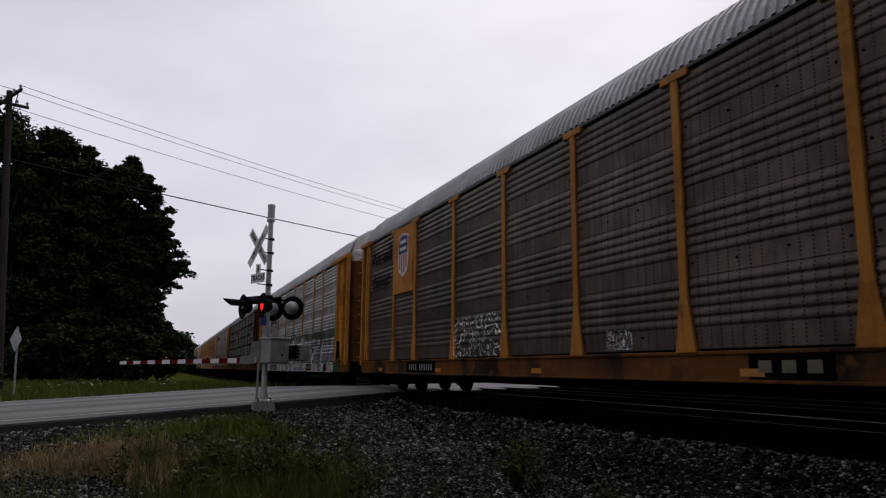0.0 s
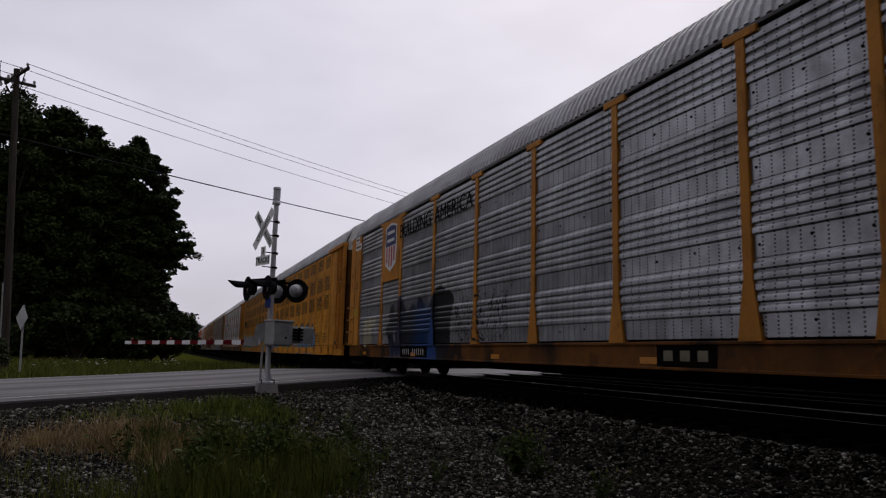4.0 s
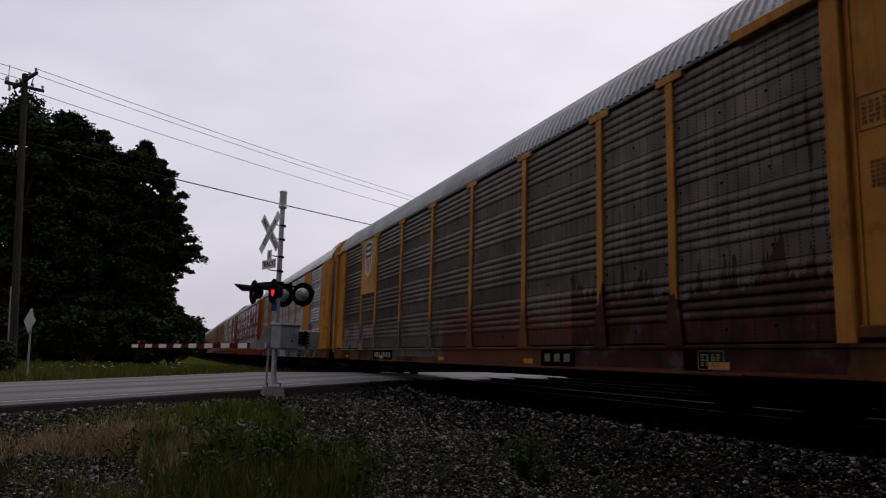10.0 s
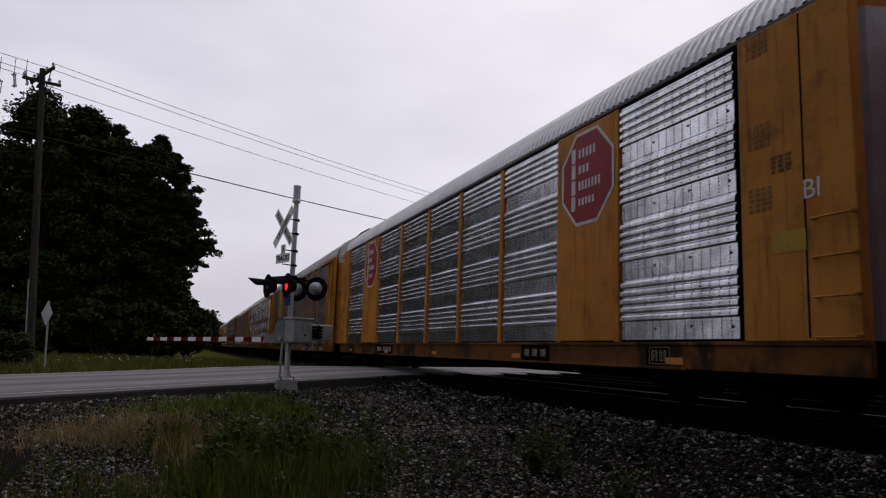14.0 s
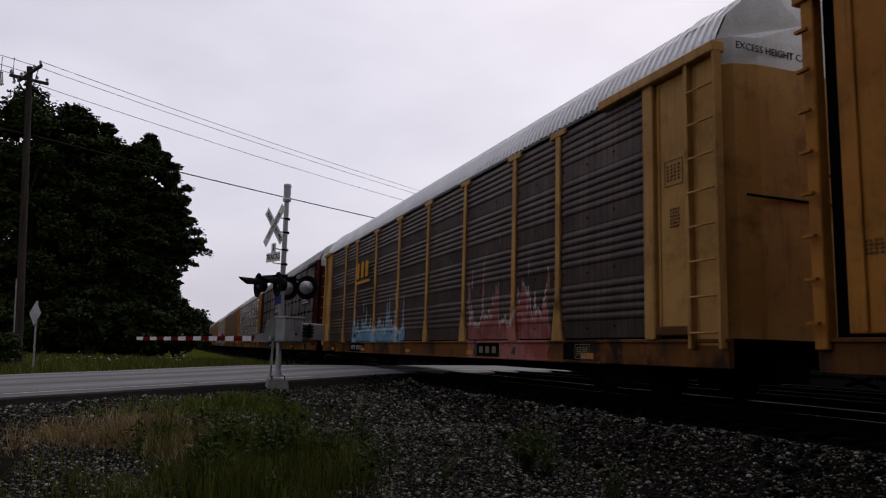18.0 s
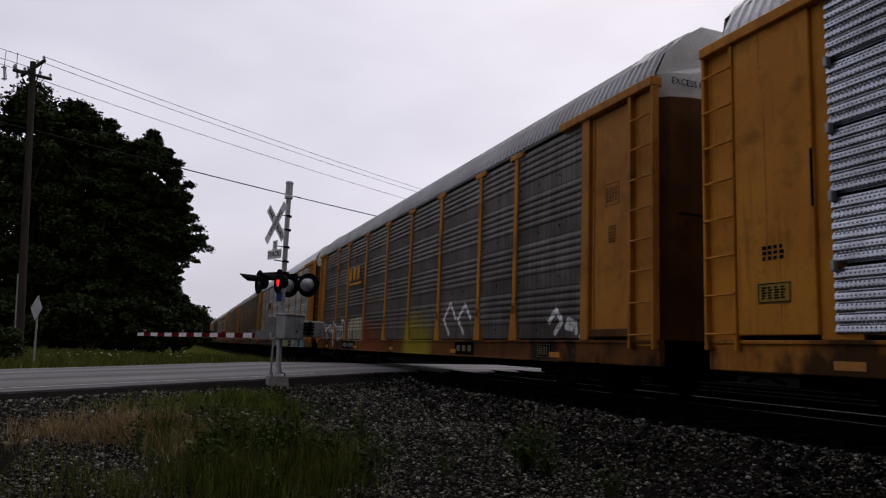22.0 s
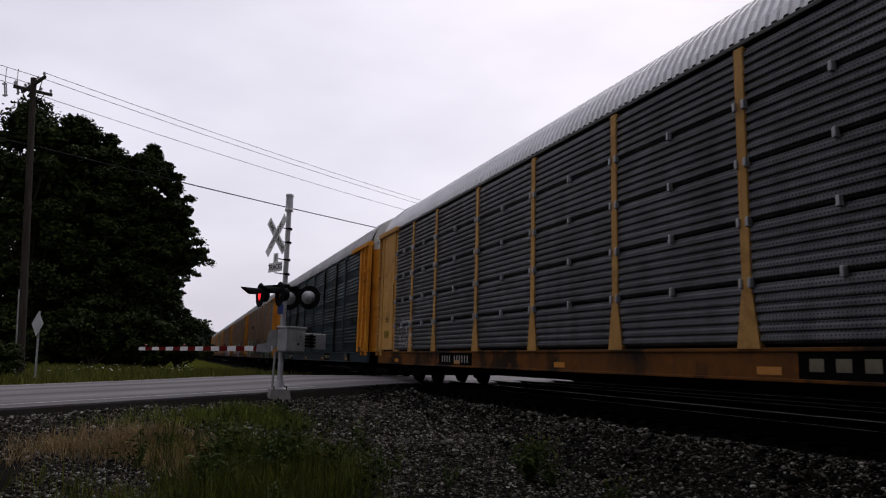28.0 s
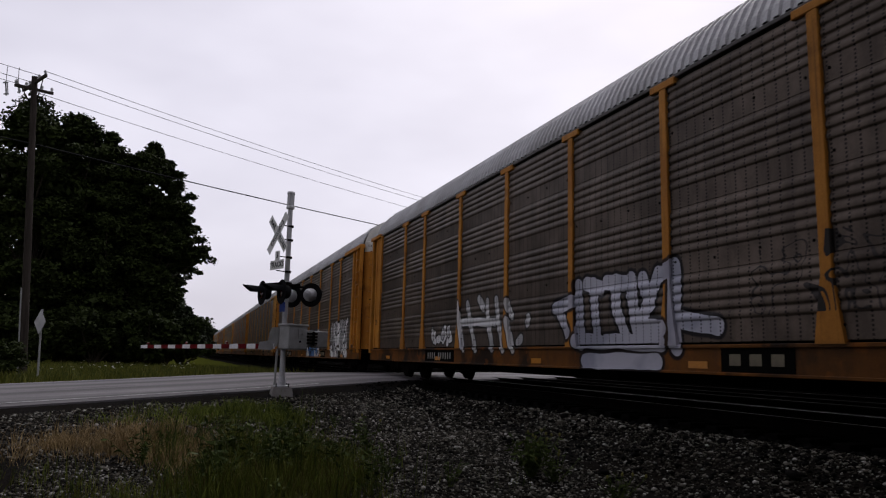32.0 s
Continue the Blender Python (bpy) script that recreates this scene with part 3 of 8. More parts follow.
def sheet_mesh(width, z0, z1, kind):
    prof = sheet_profile(z0, z1, kind)
    me = Mesh()
    n = len(prof)
    for y in (-width / 2, width / 2):
        me.v += [(-d, y, z) for d, z in prof]
    me.v += [(0.05, y, z) for y in (-width / 2, width / 2) for z in (z0, z1)]
    me.f = [(i, i + 1, n + i + 1, n + i) for i in range(n - 1)]
    b = 2 * n
    me.f += [(0, n, b + 2, b), (n - 1, b + 1, b + 3, 2 * n - 1)]
    return me


def roof_mesh(half=HALF, low=0.0):
    """Ribbed sheet roof over the rack, pressed across its run."""
    prof = [(SIDE + 0.02, Z_EAVE + 0.05), (SIDE + 0.06, 5.28), (-1.30, 5.60), (-1.05, 5.86), (-0.70, 6.08), (0.0, 6.15), (0.70, 6.08), (1.05, 5.86), (1.30, 5.60), (-SIDE - 0.06, 5.28), (-SIDE - 0.02, Z_EAVE + 0.05)]
    me = Mesh()
    pitch, n = 0.19, len(prof)
    ys = []
    for i in range(int((2 * half - 0.3) / pitch)):
        y = -half + 0.15 + i * pitch
        ys += [(y, 0.0), (y + 0.35 * pitch, 0.0), (y + 0.5 * pitch, 0.042), (y + 0.85 * pitch, 0.042)]
    for y, d in ys:
        for j, (x, z) in enumerate(prof):
            s = d
            me.v.append((x + s * (-0.6 if x < -0.8 else 0.6 if x > 0.8 else 0), y, z - low * smooth(5.1, 6.0, z) + s * (0.6 if abs(x) > 0.8 else 1)))
    me.f = [(i * n + j, i * n + j + 1, (i + 1) * n + j + 1, (i + 1) * n + j) for i in range(len(ys) - 1) for j in range(n - 1)]
    return me


def end_mesh(sign):
    """Rounded end doors; the lower part and the upper hood are two materials."""
    me = Mesh()
    prof = [(-1.36, 0.95), (-1.40, 4.80), (-1.40, 5.25), (-1.26, 5.62), (-0.98, 5.90), (-0.66, 6.12), (0, 6.20)]
    cols = [(-1.40, 0), (-1.25, 0.16), (-0.9, 0.26), (-0.02, 0.30), (0.02, 0.30), (0.9, 0.26), (1.25, 0.16), (1.40, 0)]
    zs = [0.95, 4.85, 5.25]
    for z in zs:
        me.v += [(x, sign * (HALF - 0.22 + b), z) for x, b in cols]
    k = len(cols)
    for r in range(2):
        for i in range(k - 1):
            me.f.append((r * k + i, r * k + i + 1, (r + 1) * k + i + 1, (r + 1) * k + i))
    top = [(-1.27, 5.62, 0.08), (-1.0, 5.90, 0.16), (-0.66, 6.12, 0.22), (0.66, 6.12, 0.22), (1.0, 5.90, 0.16), (1.27, 5.62, 0.08)]
    n0 = len(me.v)
    me.v += [(x, sign * (HALF - 0.22 + b), z) for x, z, b in top]
    ring = [2 * k + i for i in range(k)] + [n0 + i for i in range(len(top) - 1, -1, -1)]
    n1 = len(me.v)
    me.v.append((0, sign * (HALF + 0.06), 5.6))
    me.f += [(ring[i], ring[(i + 1) % len(ring)], n1) for i in range(len(ring))]
    # hood running back over the roof end
    n2 = len(me.v)
    me.v += [(x * 1.03, sign * (HALF - 1.0), z + 0.05) for x, z, b in top]
    for i in range(len(top) - 1):
        me.f.append((n0 + i, n0 + i + 1, n2 + i + 1, n2 + i))
    return me


def ladder_rungs():
    return Mesh().tube((-0.02, -0.27, 0), (-0.02, 0.27, 0), 0.016, n=6).box(-0.02, 0.05, -0.29, -0.255, -0.02, 0.02).box(-0.02, 0.05, 0.255, 0.29, -0.02, 0.02)


def truck_mesh():
    me = Mesh()
    for x in (-1.05, 1.05):
        me.box(x - 0.07, x + 0.07, -1.25, 1.25, 0.30, 0.48, 0.03)
        me.box(x - 0.09, x + 0.09, -0.35, 0.35, 0.16, 0.36, 0.03)
        for y in (-0.88, 0.88):
            me.box(x - 0.11, x + 0.11, y - 0.16, y + 0.16, 0.27, 0.53, 0.03)
        for y in (-0.18, 0.0, 0.18):
            me.tube((x, y, 0.14), (x, y, 0.44), 0.07, n=8)
    return me.box(-1.1, 1.1, -0.22, 0.22, 0.34, 0.56, 0.03)


def wheel_mesh():
    me = Mesh()
    for x, sgn in ((-0.75, 1), (0.75, -1)):
        me.lathe((x - 0.07 * 1, 0, 0), (1, 0, 0), [(0, 0.12), (0, 0.34), (0.0, 0.40), (0.13, 0.415), (0.14, 0.45), (0.16, 0.45), (0.16, 0.34), (0.10, 0.12)], 22)
    return me.tube((-0.95, 0, 0), (0.95, 0, 0), 0.08, n=8)


def coupler_mesh():
    me = Mesh().box(-0.10, 0.10, -0.85, 0.0, 0.66, 0.88, 0.02)
    return me.box(-0.19, 0.17, -1.02, -0.80, 0.62, 0.95, 0.04).box(-0.30, -0.26, -0.7, 0.1, 0.45, 0.50).tube((-0.28, -0.75, 0.48), (-0.05, -0.98, 0.36), 0.03, n=6)


def sills(car, half, material):
    part("side_sill", cached(("side_sill", half), lambda: Mesh().box(SIDE + 0.005, SIDE + 0.10, -half, half, Z_SILL, Z_DECK, 0.012), material), car, "rust-stained side sill")
    part("sill_flange", cached(("top_flange", half), lambda: Mesh().box(SIDE - 0.03, SIDE + 0.09, -half, half, Z_DECK - 0.04, Z_DECK + 0.012, 0.008), material), car)
    part("sill_flange", cached(("bottom_flange", half), lambda: Mesh().box(SIDE - 0.03, SIDE + 0.004, -half + 3.0, half - 3.0, Z_SILL - 0.01, Z_SILL + 0.03, 0.006), material), car)
    part("side_sill", cached(("far_sill", half), lambda: Mesh().box(1.42, 1.52, -half, half, Z_SILL, Z_DECK, 0.012), material), car, "rust-stained side sill")


def under_mesh(half):
    me = Mesh().box(-1.40, 1.40, -half + 0.2, half - 0.2, 0.78, 0.90)
    me.box(-0.35, 0.35, -half + 0.4, half - 0.4, 0.34, 0.80, 0.02)
    me.box(-1.2, -0.6, -2.2, -0.9, 0.36, 0.72, 0.04).box(0.5, 1.2, 1.0, 2.0, 0.36, 0.75, 0.04)
    for i in range(9):
        y = -half + 3 + i * (2 * half - 6) / 8
        me.box(-1.3, 1.3, y - 0.06, y + 0.06, 0.58, 0.80)
    return me.tube((-0.9, -half + 4, 0.52), (-0.9, half - 4, 0.52), 0.03, n=6)


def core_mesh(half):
    """Near-black box standing for the unlit inside seen at joints, closed on the far side."""
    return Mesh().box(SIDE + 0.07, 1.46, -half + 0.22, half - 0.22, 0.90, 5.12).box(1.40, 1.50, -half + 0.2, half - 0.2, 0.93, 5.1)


def t_post(flare, cap=True):
    """A side post with its cap and its foot spread at the sill."""
    me = Mesh()
    me.box(-0.05, 0.04, -0.085, 0.085, Z_DECK + (0.55 if flare else 0.0), 4.99, 0.012)
    if cap:
        me.box(-0.06, 0.05, -0.30, 0.30, 4.92, 5.04, 0.012)
    if flare:
        a, b = 0.085, 0.20
        me.add([(-0.05, -b, Z_DECK), (-0.05, b, Z_DECK), (-0.05, a, Z_DECK + 0.75), (-0.05, -a, Z_DECK + 0.75), (0.04, -b, Z_DECK), (0.04, b, Z_DECK), (0.04, a, Z_DECK + 0.75), (0.04, -a, Z_DECK + 0.75)],
               [(0, 3, 2, 1), (0, 4, 7, 3), (1, 2, 6, 5), (3, 7, 6, 2), (0, 1, 5, 4)])
    return me


def running_gear(car, half):
    # running gear coloured near-black, the shade beneath the car included
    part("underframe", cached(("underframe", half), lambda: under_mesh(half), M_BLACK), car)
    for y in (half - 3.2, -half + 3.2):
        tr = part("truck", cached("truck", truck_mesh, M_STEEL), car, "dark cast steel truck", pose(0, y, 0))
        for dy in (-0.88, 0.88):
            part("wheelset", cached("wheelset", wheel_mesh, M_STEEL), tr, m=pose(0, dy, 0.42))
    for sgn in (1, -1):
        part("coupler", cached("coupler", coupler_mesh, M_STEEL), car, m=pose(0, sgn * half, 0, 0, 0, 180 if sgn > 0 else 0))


def car_ends(car, frame_m, front_ladder=True, half=HALF, hood=None, plain_front=False, plain_rear=False, gap=1.40, rear_gap=1.1):
    """End doors, end posts, recessed side doors and ladders at both ends of a rack."""
    hood = hood or M_WHITE
    for sgn in (-1, 1):
        dark = plain_front if sgn < 0 else plain_rear is True
        lower, upper = (M_BLACK, M_BLACK) if dark else (M_SHEETGREY, frame_m) if plain_rear == "smooth" else (M_DIM_END if len(TRAIN) in (1, 4, 17, 18) else frame_m, hood)
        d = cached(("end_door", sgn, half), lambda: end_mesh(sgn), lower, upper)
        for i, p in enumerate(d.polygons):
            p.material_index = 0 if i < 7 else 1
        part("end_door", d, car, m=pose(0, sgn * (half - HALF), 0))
        part("door_seam", cached("door_seam", lambda: Mesh().box(-0.012, 0.012, -0.02, 0.02, 1.0, 4.8).box(-1.2, 1.2, -0.01, 0.02, 2.9, 2.93), M_BLACK), car, m=pose(0, sgn * (half + 0.085), 0))
    if plain_rear == "smooth":
        smooth_end(car, frame_m, -half, gap)
        smooth_end(car, frame_m, half, rear_gap)
        return
    if not plain_front:
        front_end(car, frame_m, half, front_ladder, gap)
    else:
        part("end_panel", cached("plain_end_panel", lambda: Mesh().box(-0.03, 0.10, -0.62, 0.62, Z_DECK, 5.0, 0.015), frame_m), car, m=pose(SIDE, -half + 0.62, 0))
    if plain_rear == "flat":
        smooth_end(car, frame_m, half, rear_gap)
    elif plain_rear == "wide":
        wide_rear(car, frame_m, half)
    elif not plain_rear:
        rear_end(car, frame_m, half, rear_gap)
    else:
        part("end_panel", cached("plain_end_panel", lambda: Mesh().box(-0.03, 0.10, -0.62, 0.62, Z_DECK, 5.0, 0.015), frame_m), car, m=pose(SIDE, half - 0.62, 0))


def smooth_end(car, frame_m, at, gap):
    """A broad flat end panel with a seam and a short ladder at its foot."""
    sgn = 1 if at > 0 else -1
    mid = at - sgn * (gap / 2 - 0.02)
    part("end_panel", cached(("smooth_end", round(gap, 2)), lambda: Mesh().box(-0.06, 0.10, -gap / 2 + 0.03, gap / 2 - 0.06, Z_DECK, 5.02, 0.02), frame_m), car, "broad smooth painted end panel", pose(SIDE, mid, 0))
    part("panel_seam", cached("panel_seam", lambda: Mesh().box(-0.066, -0.055, -0.012, 0.012, Z_DECK + 0.05, 4.98), M_BLACK), car, m=pose(SIDE, at - sgn * 0.72, 0))
    for i in range(4):
        part("rung", cached("rung", ladder_rungs, frame_m), car, m=pose(SIDE - 0.12, at - sgn * 0.30, 0.98 + i * 0.46))
    part("notice", cached("end_notice", lambda: bar_mesh(0.34, 0.04, 3, 4), M_FADED), car, m=Matrix.Translation((SIDE - 0.066, at - sgn * 1.05, 3.15)) @ SIDEWAYS)
    part("yellow_label", cached("wide_label", lambda: Mesh().prism([(-0.26, -0.13), (0.26, -0.13), (0.26, 0.13), (-0.26, 0.13)], (0, 0, 0), (1, 0, 0), (0, 1, 0), 0.004), M_LABEL), car, "bright yellow label", Matrix.Translation((SIDE - 0.064, at - sgn * 0.98, 2.15)) @ SIDEWAYS)


def front_end(car, frame_m, half, front_ladder, gap):
    """Front: post, recess with side door, ladder."""
    f = -half
    w = (gap - 0.10 - 0.60) / 2
    g = f + 0.60 + w
    part("end_post", cached("end_post", lambda: Mesh().box(-0.06, 0.12, -0.13, 0.13, Z_DECK, 5.0, 0.015), frame_m), car, m=pose(SIDE, f + gap, 0))
    part("side_door", cached(("side_door", gap), lambda: Mesh().box(0.02, 0.10, -w, w, 1.0, 4.95, 0.01), frame_m), car, m=pose(SIDE, g, 0))
    part("door_frame", cached("door_frame", lambda: Mesh().box(0.0, 0.04, 0.20, 0.24, 1.0, 4.9, 0.008), frame_m), car, m=pose(SIDE, g + w - 0.32, 0))
    part("door_step", cached(("door_step", gap), lambda: Mesh().box(-0.06, 0.03, -w + 0.05, w - 0.05, 0.99, 1.13, 0.015), M_RUSTSILL), car, m=pose(SIDE, g, 0))
    on_front = lambda nm, dat, dy, z, lab="": tagged(part(nm, dat, car, lab, Matrix.Translation((SIDE + 0.015, g + dy, z)) @ SIDEWAYS), kind="stuff" if nm == "notice" else "")
    on_front("notice", cached("notice_box", lambda: notice_mesh(0.42, 0.40), M_FADED), 0.02, 3.45)
    on_front("notice", cached("notice_lines", lambda: bar_mesh(0.24, 0.035, 4, 6), M_FADED), 0.0, 2.75)
    if len(TRAIN) in (10, 12, 20):
        on_front("yellow_label", cached("yellow_label", lambda: Mesh().prism([(-0.22, -0.12), (0.22, -0.12), (0.22, 0.12), (-0.22, 0.12)], (0, 0, 0), (1, 0, 0), (0, 1, 0), 0.004), M_LABEL), 0.0, 2.2)
    part("top_chord", cached("top_chord", lambda: Mesh().box(-0.12, 0.10, -1.45, 1.45, 4.97, 5.13, 0.015), frame_m), car, m=pose(SIDE, f + 1.48, 0))
    if front_ladder:
        la = part("ladder", cached("ladder", lambda: Mesh().box(-0.10, 0.03, -0.335, -0.275, 0.80, 4.97, 0.01).box(-0.10, 0.03, 0.25, 0.33, 0.80, 4.97, 0.01).box(0.0, 0.05, -0.3, 0.3, 0.85, 4.95), frame_m), car, m=pose(SIDE, f + 0.36, 0))
        for i in range(8):
            part("rung", cached("rung", ladder_rungs, frame_m), la, m=pose(-0.08, 0, 1.02 + i * 0.50))
        if len(TRAIN) in (1, 9, 12, 20):
            part("hand_brake", cached("hand_brake", lambda: Mesh().lathe((0, 0, 0), (-1, 0, 0), [(0, 0.02), (0, 0.17), (0.03, 0.19), (0.06, 0.17), (0.06, 0.13), (0.03, 0.05), (0.03, 0.01)], 16).box(-0.06, 0.02, -0.09, 0.09, -0.12, 0.55, 0.02), M_STEEL), car, m=pose(SIDE - 0.02, g + 0.5 * w, 1.22))


def wide_rear(car, frame_m, half):
    """Rear of the bolted-sheet racks: ladder at the very end, then a broad smooth panel on a spread foot."""
    r = half
    la = part("ladder", cached("end_ladder", lambda: Mesh().box(-0.08, 0.03, -0.30, -0.25, 0.80, 5.0, 0.01).box(-0.08, 0.03, 0.24, 0.30, 0.80, 5.0, 0.01).box(0.0, 0.05, -0.28, 0.28, 0.85, 4.98), frame_m), car, m=pose(SIDE, r - 0.30, 0))
    for i in range(8):
        part("rung", cached("rung", ladder_rungs, frame_m), la, m=pose(-0.06, 0, 1.02 + i * 0.52))
    part("smooth_panel", cached("rear_wide_panel", lambda: Mesh().box(-0.05, 0.06, -0.62, 0.62, 1.0, 4.98, 0.012), frame_m), car, "broad smooth painted panel", pose(SIDE, r - 1.22, 0))
    part("end_post", cached("spread_post", lambda: Mesh().prism([(-0.12, 4.98), (0.10, 4.98), (0.10, 2.6), (0.12, 2.0), (0.42, 0.95), (-0.12, 0.95)], (0, 0, 0), (0, -1, 0), (0, 0, 1), -0.09), frame_m), car, m=pose(SIDE, r - 1.96, 0))
    part("post_slot", cached("post_slot", lambda: Mesh().box(-0.055, -0.04, -0.015, 0.015, 2.5, 3.2), M_BLACK), car, m=pose(SIDE, r - 1.82, 0))
    part("top_chord", cached("wide_chord", lambda: Mesh().box(-0.12, 0.10, -1.05, 1.05, 4.97, 5.13, 0.015), frame_m), car, m=pose(SIDE, r - 1.05, 0))
    for z, w, h in ((2.02, 0.42, 0.30),):
        part("notice", cached("wide_notice", lambda: bar_mesh(0.36, 0.045, 4, 3), M_INK), car, m=Matrix.Translation((SIDE - 0.054, r - 1.22, z)) @ SIDEWAYS)
    part("yellow_label", cached("wide_label", lambda: Mesh().prism([(-0.26, -0.13), (0.26, -0.13), (0.26, 0.13), (-0.26, 0.13)], (0, 0, 0), (1, 0, 0), (0, 1, 0), 0.004), M_LABEL), car, "bright yellow label", Matrix.Translation((SIDE - 0.054, r - 1.22, 1.52)) @ SIDEWAYS)
    part("notice", cached("wide_label_print", lambda: notice_mesh(0.5, 0.24), M_INK), car, m=Matrix.Translation((SIDE - 0.06, r - 1.22, 1.52)) @ SIDEWAYS)


def rear_end(car, frame_m, half, gap):
    """Rear: slim end post with stirrups, dark slot, door leaf."""
    r = half
    w = (gap - 0.44) / 2
    c = r - 0.44 - w
    part("end_post", cached("rear_post", lambda: Mesh().box(-0.06, 0.10, -0.09, 0.09, 0.80, 5.05, 0.015), frame_m), car, m=pose(SIDE, r - 0.10, 0))
    part("side_door", cached(("rear_door", gap), lambda: Mesh().box(-0.02, 0.08, -w, w, 0.98, 5.0, 0.012), frame_m), car, m=pose(SIDE, c, 0))
    part("door_frame", cached("rear_frame", lambda: Mesh().box(-0.07, 0.0, -0.10, 0.0, 0.96, 5.0, 0.01), frame_m), car, m=pose(SIDE, c - w + 0.06, 0))
    part("door_frame", cached("rear_batten", lambda: Mesh().box(-0.05, -0.02, 0.0, 0.05, 1.0, 4.95, 0.008), frame_m), car, m=pose(SIDE, c + w - 0.25, 0))
    tagged(part("small_print", cached("rear_notice", lambda: bar_mesh(0.26, 0.03, 4, 4), M_FADED), car, m=Matrix.Translation((SIDE - 0.024, r - 0.80, 1.9)) @ SIDEWAYS), kind="stuff")
    part("top_chord", cached("rear_chord", lambda: Mesh().box(-0.10, 0.10, -0.6, 0.6, 4.99, 5.12, 0.015), frame_m), car, m=pose(SIDE, r - 0.52, 0))
    for i in range(8):
        part("stirrup", cached("stirrup", lambda: Mesh().box(-0.06, 0.0, -0.14, 0.02, -0.018, 0.018), frame_m), car, m=pose(SIDE - 0.10, r - 0.02, 1.1 + i * 0.5))


def notice_mesh(w, h):
    """An outlined box of small print: frame and rows of bars."""
    me = bar_mesh(w * 0.8, h * 0.09, 4, 5)
    for a, b, c, d in ((-w / 2, -h / 2, w / 2, -h / 2 + 0.012), (-w / 2, h / 2 - 0.012, w / 2, h / 2), (-w / 2, -h / 2, -w / 2 + 0.012, h / 2), (w / 2 - 0.012, -h / 2, w / 2, h / 2)):
        me.prism([(a, b), (c, b), (c, d), (a, d)], (0, 0, 0), (1, 0, 0), (0, 1, 0), 0.003)
    return me


def excess_sign(car, half=HALF):
    t = cached_text("EXCESS HEIGHT CAR", 0.15, M_INK)
    part("lettering", t, car, "black words EXCESS HEIGHT CAR", Matrix.Translation((-0.62, -half - 0.075, 5.06)) @ pose(0, 0, 0, 90, 0, 0))


TEXTS = {}


def cached_text(body, size, material, depth=0.004, shear=0.0):
    k = (body, size, material.name, depth, shear)
    if k not in TEXTS:
        TEXTS[k] = letters(body, size, material, "lettering", depth, shear)
    return TEXTS[k]




def on_side(car, name, data, u, z, out=0.055, label=""):
    """Fix a flat mark on the side, u metres from the rear end, z high; its face looks outward."""
    return part(name, data, car, label, Matrix.Translation((SIDE - out, along(u), z)) @ SIDEWAYS)


def bar_mesh(w, h, n, lines):
    me = Mesh()
    rng = random.Random(n * 31 + int(w * 100))
    for l in range(lines):
        b = (l - (lines - 1) / 2) * h * 1.5
        for i in range(n):
            if n > 5 and i == 4 and lines == 1:
                continue
            a = -w / 2 + w * (i + 0.08) / n
            e = -w / 2 + w * (i + 0.55 + 0.35 * rng.random()) / n
            me.prism([(a, b - h / 2), (e, b - h / 2), (e, b + h / 2), (a, b + h / 2)], (0, 0, 0), (1, 0, 0), (0, 1, 0), 0.003)
    return me


def shifted(me, x, y):
    me.v = [(p[0] + x, p[1] + y, p[2]) for p in me.v]
    return me


def layout(k):
    base, d = LAYOUT.get(k, (POSTS, 0.0))
    return tuple(round(u + d, 2) for u in base)


def rack_side(car, panel_m, frame_m, kind="ribbed", rows=4, solid=(), wide=False, posts=POSTS, caps=True):
    """Posts and sheets of the side that shows. solid: bays closed by a smooth painted panel."""
    edges = list(posts)
    if wide:
        edges[0] = 2.0
    zs = list(np.linspace(Z_DECK + 0.04, 4.97, rows + 1))
    for i in range(len(edges) - 1):
        a, b = edges[i] + 0.05, edges[i + 1] - 0.05
        w, y = round(b - a, 2), along((a + b) / 2)
        if i in solid:
            part("smooth_panel", cached(("smooth_panel", i, posts), lambda: shifted(Mesh().box(-0.055, 0.04, -w / 2, w / 2, Z_DECK + 0.03, 4.98, 0.012).box(-0.062, -0.05, -0.012, 0.012, Z_DECK + 0.05, 4.96), SIDE, y), frame_m), car, "painted flat panel")
            continue
        for j in range(rows):
            gap = 0.018 if kind == "close" else 0.004
            sh = part("side_sheet", cached(("side_sheet", i, j, kind, rows, wide, posts), lambda: shifted(sheet_mesh(w, zs[j] + gap, zs[j + 1] - gap, kind), SIDE, y), panel_m), car)
            if not sh.data.polygons[0].use_smooth:
                sh.data.shade_smooth()
        if kind == "close":
            for j in range(1, rows):
                for d in (-w / 2 + 0.03, 0, w / 2 - 0.03):
                    part("clip", cached("clip", lambda: Mesh().box(-0.085, 0.0, -0.028, 0.028, -0.065, 0.065, 0.01), M_STEEL if "maroon" in car["label"] else M_CLIP), car, m=pose(SIDE, y + d, zs[j]))
        else:
            for j in range(rows):
                if i in (7, 8) or (i + j) % 2:
                    tagged(part("bolt_line", cached(("bolt_line", w), lambda: bolt_row(w), M_STEEL), car, m=pose(SIDE, y, zs[j] + 0.17)), kind="stuff")
    for i, u in enumerate(edges[1:-1]):
        part("side_post", cached(("side_post", i, posts, caps, kind), lambda: shifted(t_post(caps or kind == "close", caps), SIDE, along(u)), frame_m), car)
    part("eave_rail", cached("eave_rail", lambda: Mesh().box(-0.045, 0.08, -HALF + 0.1, HALF - 0.1, 5.02, 5.085, 0.01), M_EAVE), car, m=pose(SIDE + 0.015, 0, 0))


